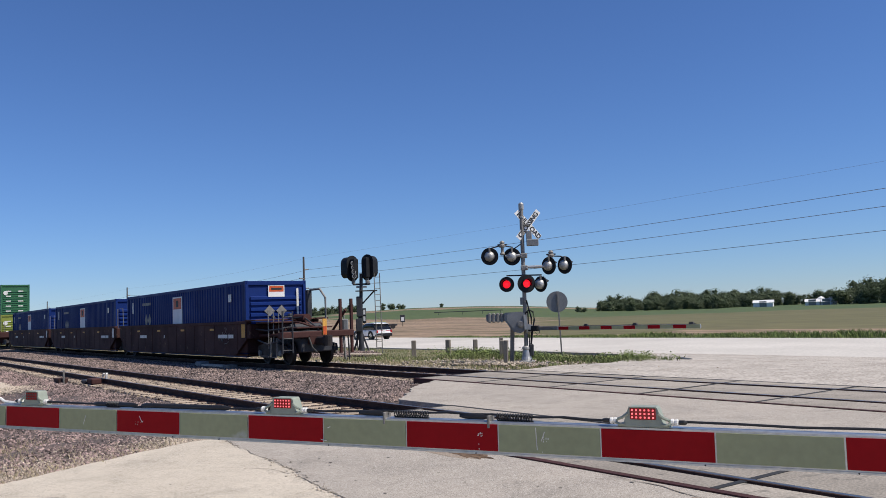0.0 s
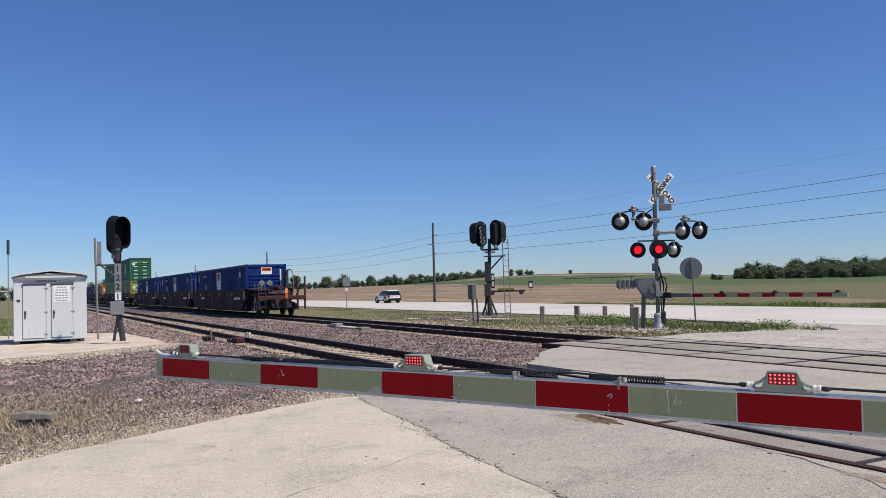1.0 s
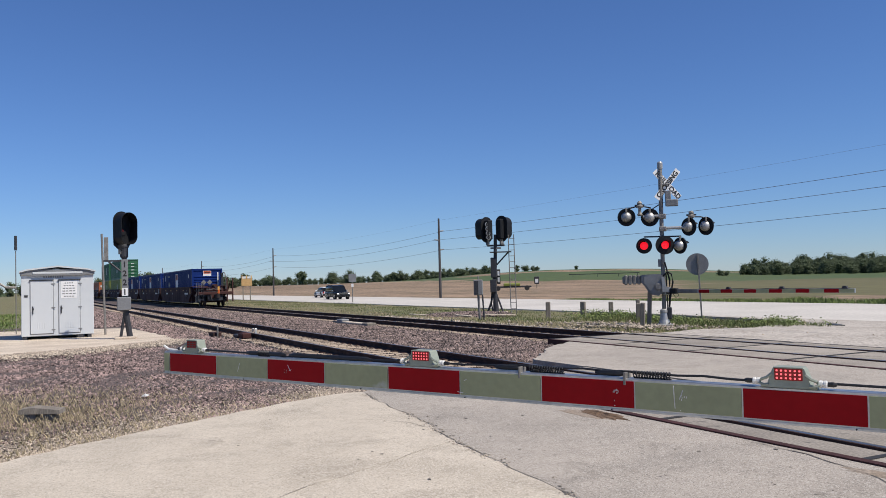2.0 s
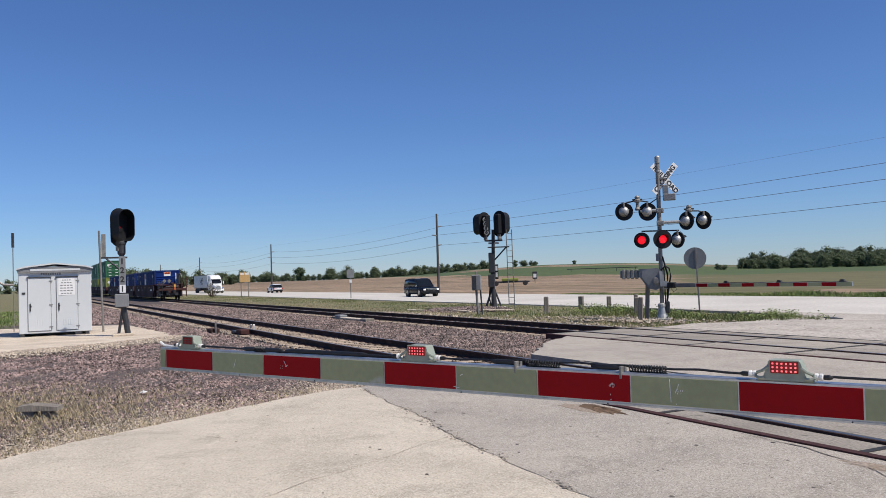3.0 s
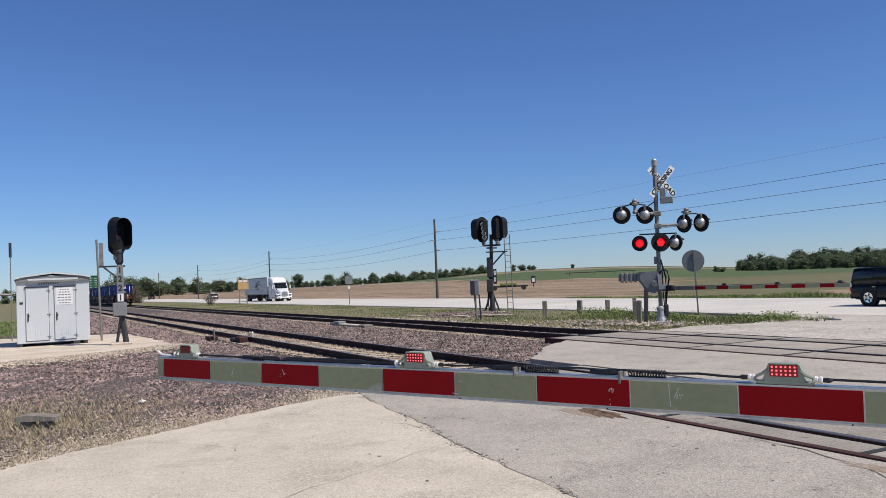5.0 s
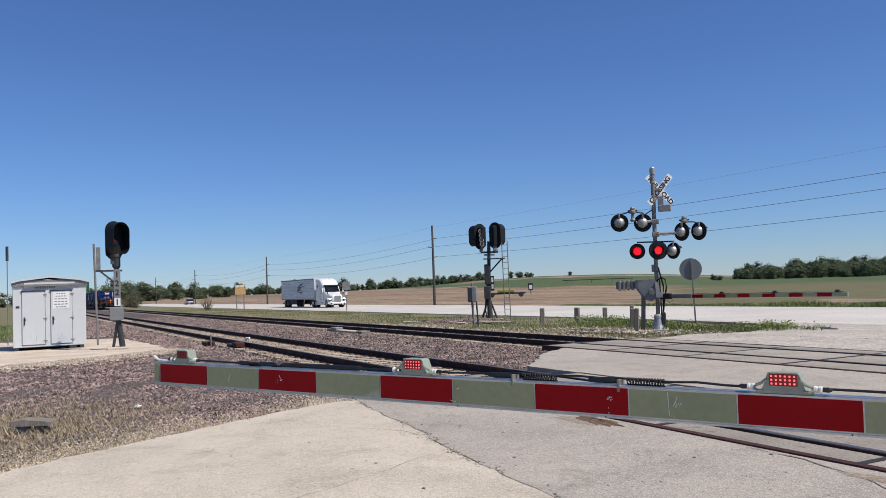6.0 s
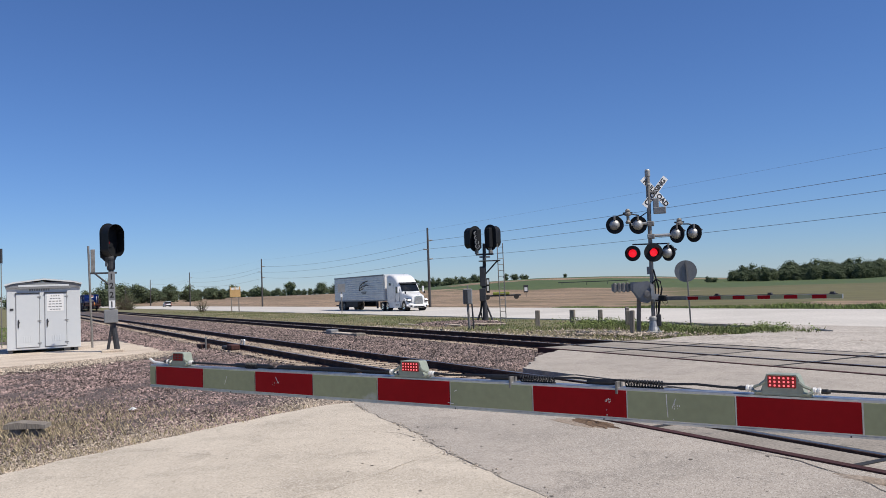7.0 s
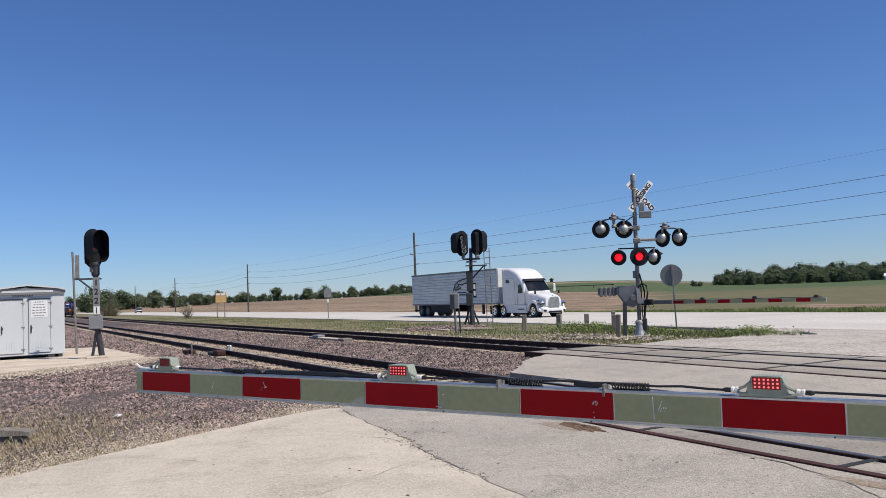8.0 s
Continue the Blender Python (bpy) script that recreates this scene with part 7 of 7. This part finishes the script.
def make_grass():
    r = random.Random(21)
    green, dry = [], []
    for k in range(2200):
        x = -19 - 110 * r.random() ** 1.5
        y = r.uniform(16.4, 29.5)
        lim = lerp(y, (15, 18, 20, 22.6, 25.2, 28.6), (-18.5, -19.3, -19.8, -21.0, -22.5, -28.5))
        if x > lim or math.hypot(x + 36.5, y - 19.6) < 2.3:
            continue
        n = noise.noise(Vector((x * 0.22, y * 0.4, 3)))
        f = 0.95 if n > 0.15 else 0.5
        (green if n > -0.12 else dry).append((x, y, base_z(y) - 0.02, 22, 0.32 + 0.006 * abs(x), f))
    for cx, cy, n in ((-27.5, 21.5, 60), (-29.0, 23.5, 60), (-25.0, 22.5, 40), (-30.8, 24.4, 50), (-20.6, 23.2, 30), (-21.8, 24.4, 40), (-22.5, 22.2, 30), (-20.0, 21.2, 24)):
        for k in range(n):
            green.append((cx + r.gauss(0, 0.9), cy + r.gauss(0, 0.7), base_z(cy) - 0.02, 18, 0.20, 1.4))
    scatter_blades("grass", "uneven green grass along the highway verge", BLADE, green, 0.08, 0.20, 31, 1.3)
    for k in range(700):
        y = r.uniform(15.6, 17.5)
        dry.append((-19 - 60 * r.random(), y, base_z(y) - 0.02, 8, 0.3, 0.7))
    scatter_blades("dry_grass", "dry tan grass between ballast and verge", DRYBLADE, dry, 0.10, 0.26, 32)
    near = []
    for k in range(1100):
        x, y = r.gauss(-12.6, 1.6), r.gauss(0.1, 1.1)
        lim = lerp(y, (-6, -0.24, 4.3), (-6.6, -9.6, -12.3))
        if x < lim:
            near.append((x, y, -0.07, 9, 0.14, 0.5))
    for k in range(300):
        t = r.random()
        y = -4 + 8 * t
        near.append((lerp(y, (-6, -0.24, 4.3), (-6.3, -9.4, -12.1)) - abs(r.gauss(0, 0.35)), y, -0.06, 5, 0.08, 0.5))
    scatter_blades("dry_grass", "sparse dry grass on the road shoulder", DRYBLADE, near, 0.06, 0.24, 33, 0.42)
    verge = []
    for k in range(900):
        x = -8 - 60 * r.random()
        verge.append((x, r.uniform(46.3, 49.0), -0.55, 18, 0.4, (1.2 + 0.9 * noise.noise(Vector((x * 0.21, 0, 0)))) * lerp(x, (-60, -32, -14), (0.45, 1.1, 1.6))))
    scatter_blades("grass", "bright green grass bank between highway and field", GREENBLADE, verge, 0.15, 0.36, 36, 2.4)
    lawn = []
    for k in range(1200):
        lawn.append((r.uniform(-75, -36), r.uniform(-9, -0.5), -0.2, 14, 0.5, 1.2))
    scatter_blades("grass", "green lawn behind the signal house", GREENBLADE, lawn, 0.08, 0.2, 35, 2.5)


make_grass()


def stones(name, label, n, place, s0, s1, seed, material=None):
    r = np.random.RandomState(seed)
    P = np.array(place(r, n))
    n = len(P)
    base = np.array([(1, 0, 0), (-1, 0, 0), (0, 1, 0), (0, -1, 0), (0, 0, 1), (0, 0, -1)], float)
    fc = np.array([(0, 2, 4), (2, 1, 4), (1, 3, 4), (3, 0, 4), (2, 0, 5), (1, 2, 5), (3, 1, 5), (0, 3, 5)])
    size = r.uniform(s0, s1, (n, 1, 1)) * (P[:, 3][:, None, None] if P.shape[1] > 3 else 1)
    V = base[None] * r.uniform(0.65, 1.25, (n, 6, 1)) + r.uniform(-0.25, 0.25, (n, 6, 3))
    a = r.uniform(0, 6.28, n)
    c, s = np.cos(a), np.sin(a)
    X, Y = V[..., 0] * c[:, None] - V[..., 1] * s[:, None], V[..., 0] * s[:, None] + V[..., 1] * c[:, None]
    V = np.stack([X, Y, V[..., 2] * 0.8], -1) * size + P[:, None, :3]
    F = fc[None] + (np.arange(n) * 6)[:, None, None]
    me = bpy.data.meshes.new(name)
    me.from_pydata(V.reshape(-1, 3).tolist(), [], F.reshape(-1, 3).tolist())
    me.materials.append(material or STONE)
    tagged(new(name, me), label, "gravel", "", "stuff")


def near_gravel(r, n):
    y = r.uniform(-3.5, 5.6, n)
    x = np.interp(y, (-6, -0.24, 4.3, 6), (-6.4, -9.35, -12.05, -12.4)) - 26 * r.rand(n) ** 1.5
    keep = (x > -25) | (y > 4.6)
    d = r.rand(n) < np.where((np.abs(x + 13) < 2.2) & (np.abs(y - 0.2) < 1.2), 0.45, 1.0)
    z = np.interp(y, (-9, -3, 3, 4.3, 5.2), (-0.22, -0.10, -0.03, -0.06, -0.05))
    k = keep & d
    return np.c_[x, y, z + 0.005, np.clip(0.8 + -x / 60, 0.8, 1.6)][k]


def bed_gravel(y0, y1, x0, span, z):
    def f(r, n):
        y = r.uniform(y0, y1, n)
        x = x0 - span * r.rand(n) ** 1.6
        return np.c_[x, y, np.full(n, z) + r.uniform(-0.015, 0.02, n), np.clip(0.8 - x / 50, 1.0, 2.2)]
    return f


def tie_gravel(y0, y1, x0, span, z):
    """Ballast in the cribs between the ties, leaving the ties' tops clear."""
    def f(r, n):
        x = x0 - span * r.rand(n) ** 1.6
        off = ((x0 - x) / 0.53 + 0.5) % 1 - 0.5
        k = np.abs(off) * 0.53 > 0.135
        return np.c_[x, r.uniform(y0, y1, n), np.full(n, z) + r.uniform(-0.012, 0.012, n), np.clip(0.8 - x / 60, 1.0, 1.8)][k]
    return f


stones("ballast_stones", "loose purple-brown ballast stones beside the road", 60000, near_gravel, 0.014, 0.034, 51, REDSTONE)


def edge_gravel(r, n):
    y = r.uniform(-4.5, 5.2, n)
    x = np.interp(y, (-6, -0.24, 4.3, 6), (-6.2, -9.25, -12.0, -12.4)) - np.abs(r.normal(0, 0.75, n))
    return np.c_[x, y, np.full(n, -0.03), np.ones(n)]


stones("shoulder_grit", "pale tan grit along the road edge", 15000, edge_gravel, 0.008, 0.022, 56, PALEGRIT)
stones("ballast_stones", "loose grey-brown ballast stones between the tracks", 38000, bed_gravel(8.8, 12.2, -14.6, 60, -0.058), 0.020, 0.044, 52)
stones("ballast_stones", "loose ballast stones behind the signal house", 7000, bed_gravel(4.2, 5.6, -26.5, 60, -0.05), 0.024, 0.046, 71, REDSTONE)
stones("ballast_stones", "loose ballast stones along the gravel shoulder", 9000, bed_gravel(2.0, 4.4, -40.5, 55, -0.03), 0.026, 0.050, 72, REDSTONE)
stones("ballast_stones", "loose ballast stones beside the near ties", 11000, bed_gravel(4.7, 5.9, -12.6, 55, -0.066), 0.022, 0.042, 55)
stones("ballast_stones", "loose ballast stones between the ties", 24000, tie_gravel(6.1, 8.7, -12.9, 55, -0.066), 0.014, 0.030, 53, TIEGRAVEL)
stones("ballast_stones", "loose ballast stones under the far track", 20000, tie_gravel(12.4, 15.0, -17.3, 60, -0.066), 0.014, 0.030, 54, TIEGRAVEL)


def pad_chips(r, n):
    t = r.rand(n)
    y = -0.9 + 5.4 * t + r.normal(0, 0.25, n)
    x = np.interp(y, (-3, -0.9, 0.8, 2.6, 4.2), (-24.0, -24.6, -25.2, -26.2, -27.5)) + np.abs(r.normal(0, 0.9, n)) - 0.5
    return np.c_[x, y, np.full(n, -0.015), np.ones(n)]


stones("limestone_chips", "pale limestone chips spilling over brown gravel", 4000, pad_chips, 0.02, 0.05, 60, PALEGRIT)


def mound(r, n):
    a, q = r.uniform(0, 6.28, n), np.sqrt(r.rand(n)) * 2.5
    return np.c_[-36.5 + q * np.cos(a), 19.6 + 0.9 * q * np.sin(a), -0.15 + np.interp(q, (0.3, 1.2, 2.2, 2.6), (0.19, 0.17, 0.10, 0.0)), np.full(n, 1.5)]


stones("mound_stones", "pale and brown stones on the signal mound", 1800, mound, 0.03, 0.06, 57)
stones("mound_stones", "pale limestone chips between track and verge", 1500, bed_gravel(15.2, 16.6, -17.6, 22, -0.07), 0.02, 0.05, 58, PALEGRIT)


def mast_rubble(r, n):
    a, q = r.uniform(0, 6.28, n), np.abs(r.normal(0, 1.0, n))
    x, y = -21.6 + 2.4 * q * np.cos(a), 17.9 + 1.1 * q * np.sin(a)
    return np.c_[x, y, np.interp(y, (15.3, 18, 30.6), (0.06, 0.02, -0.45)), np.ones(n)]


stones("mast_rubble", "pale broken stone and grit round the mast foot", 900, mast_rubble, 0.02, 0.06, 59, PALEGRIT)


def make_weeds():
    """Leafy weeds standing in the verge: short stems with many small leaves."""
    r = random.Random(64)
    g = G()
    for cx, cy, sx, sy, n, h in ((-28.5, 22.5, 2.2, 1.2, 110, 0.50), (-31.5, 24.2, 1.6, 0.9, 60, 0.45), (-24.5, 22.3, 1.6, 0.8, 60, 0.38), (-20.6, 22.6, 1.3, 0.7, 50, 0.42), (-21.4, 24.4, 0.8, 0.5, 40, 0.42), (-20.2, 23.4, 0.5, 0.4, 14, 0.40)):
        for k in range(n):
            x, y = cx + r.gauss(0, sx * 0.6), cy + r.gauss(0, sy * 0.6)
            z, top = base_z(y) - 0.03, h * r.uniform(0.45, 1.1)
            for q in range(22):
                f = r.random()
                p = Vector((x + r.gauss(0, 0.09), y + r.gauss(0, 0.09), z + top * f))
                s = r.uniform(0.025, 0.055)
                d = Vector((r.uniform(-1, 1), r.uniform(-1, 1), r.uniform(-0.3, 0.7))).normalized() * s
                e = d.cross(Vector((r.uniform(-1, 1), r.uniform(-1, 1), 1))).normalized() * s * 0.45
                g.add([p - d, p + e, p + d, p - e], [(0, 1, 2), (0, 2, 3)])
    solid("weeds", g, GREENBLADE, "leafy green weeds growing in the verge", "weeds", "stuff", fix=False)


make_weeds()


def motions():
    ts = [0.5 * i for i in range(17)]
    for o, x in train:
        walk(o, [(t, pose(-30.0 - 21.1 * t + x, TRACK_F, RAIL_Z)) for t in ts])
    walk(black_suv, [(t, pose(-161.1 - 2.47 + 27.6 * t, 38.0, -0.45)) for t in ts])
    walk(white_suv, [(t, pose(-68.4 - 2.3 - 28.2 * t, 42.3, -0.45, 0, 0, 180)) for t in ts])
    walk(dark_car, [(t, pose(-180.0 - 2.3 - 28.2 * t, 42.3, -0.45, 0, 0, 180)) for t in ts])
    for o in (tractor, trailer):
        walk(o, [(t, pose(-265.1 + 26.56 * t, 38.0, -0.45)) for t in ts])


motions()
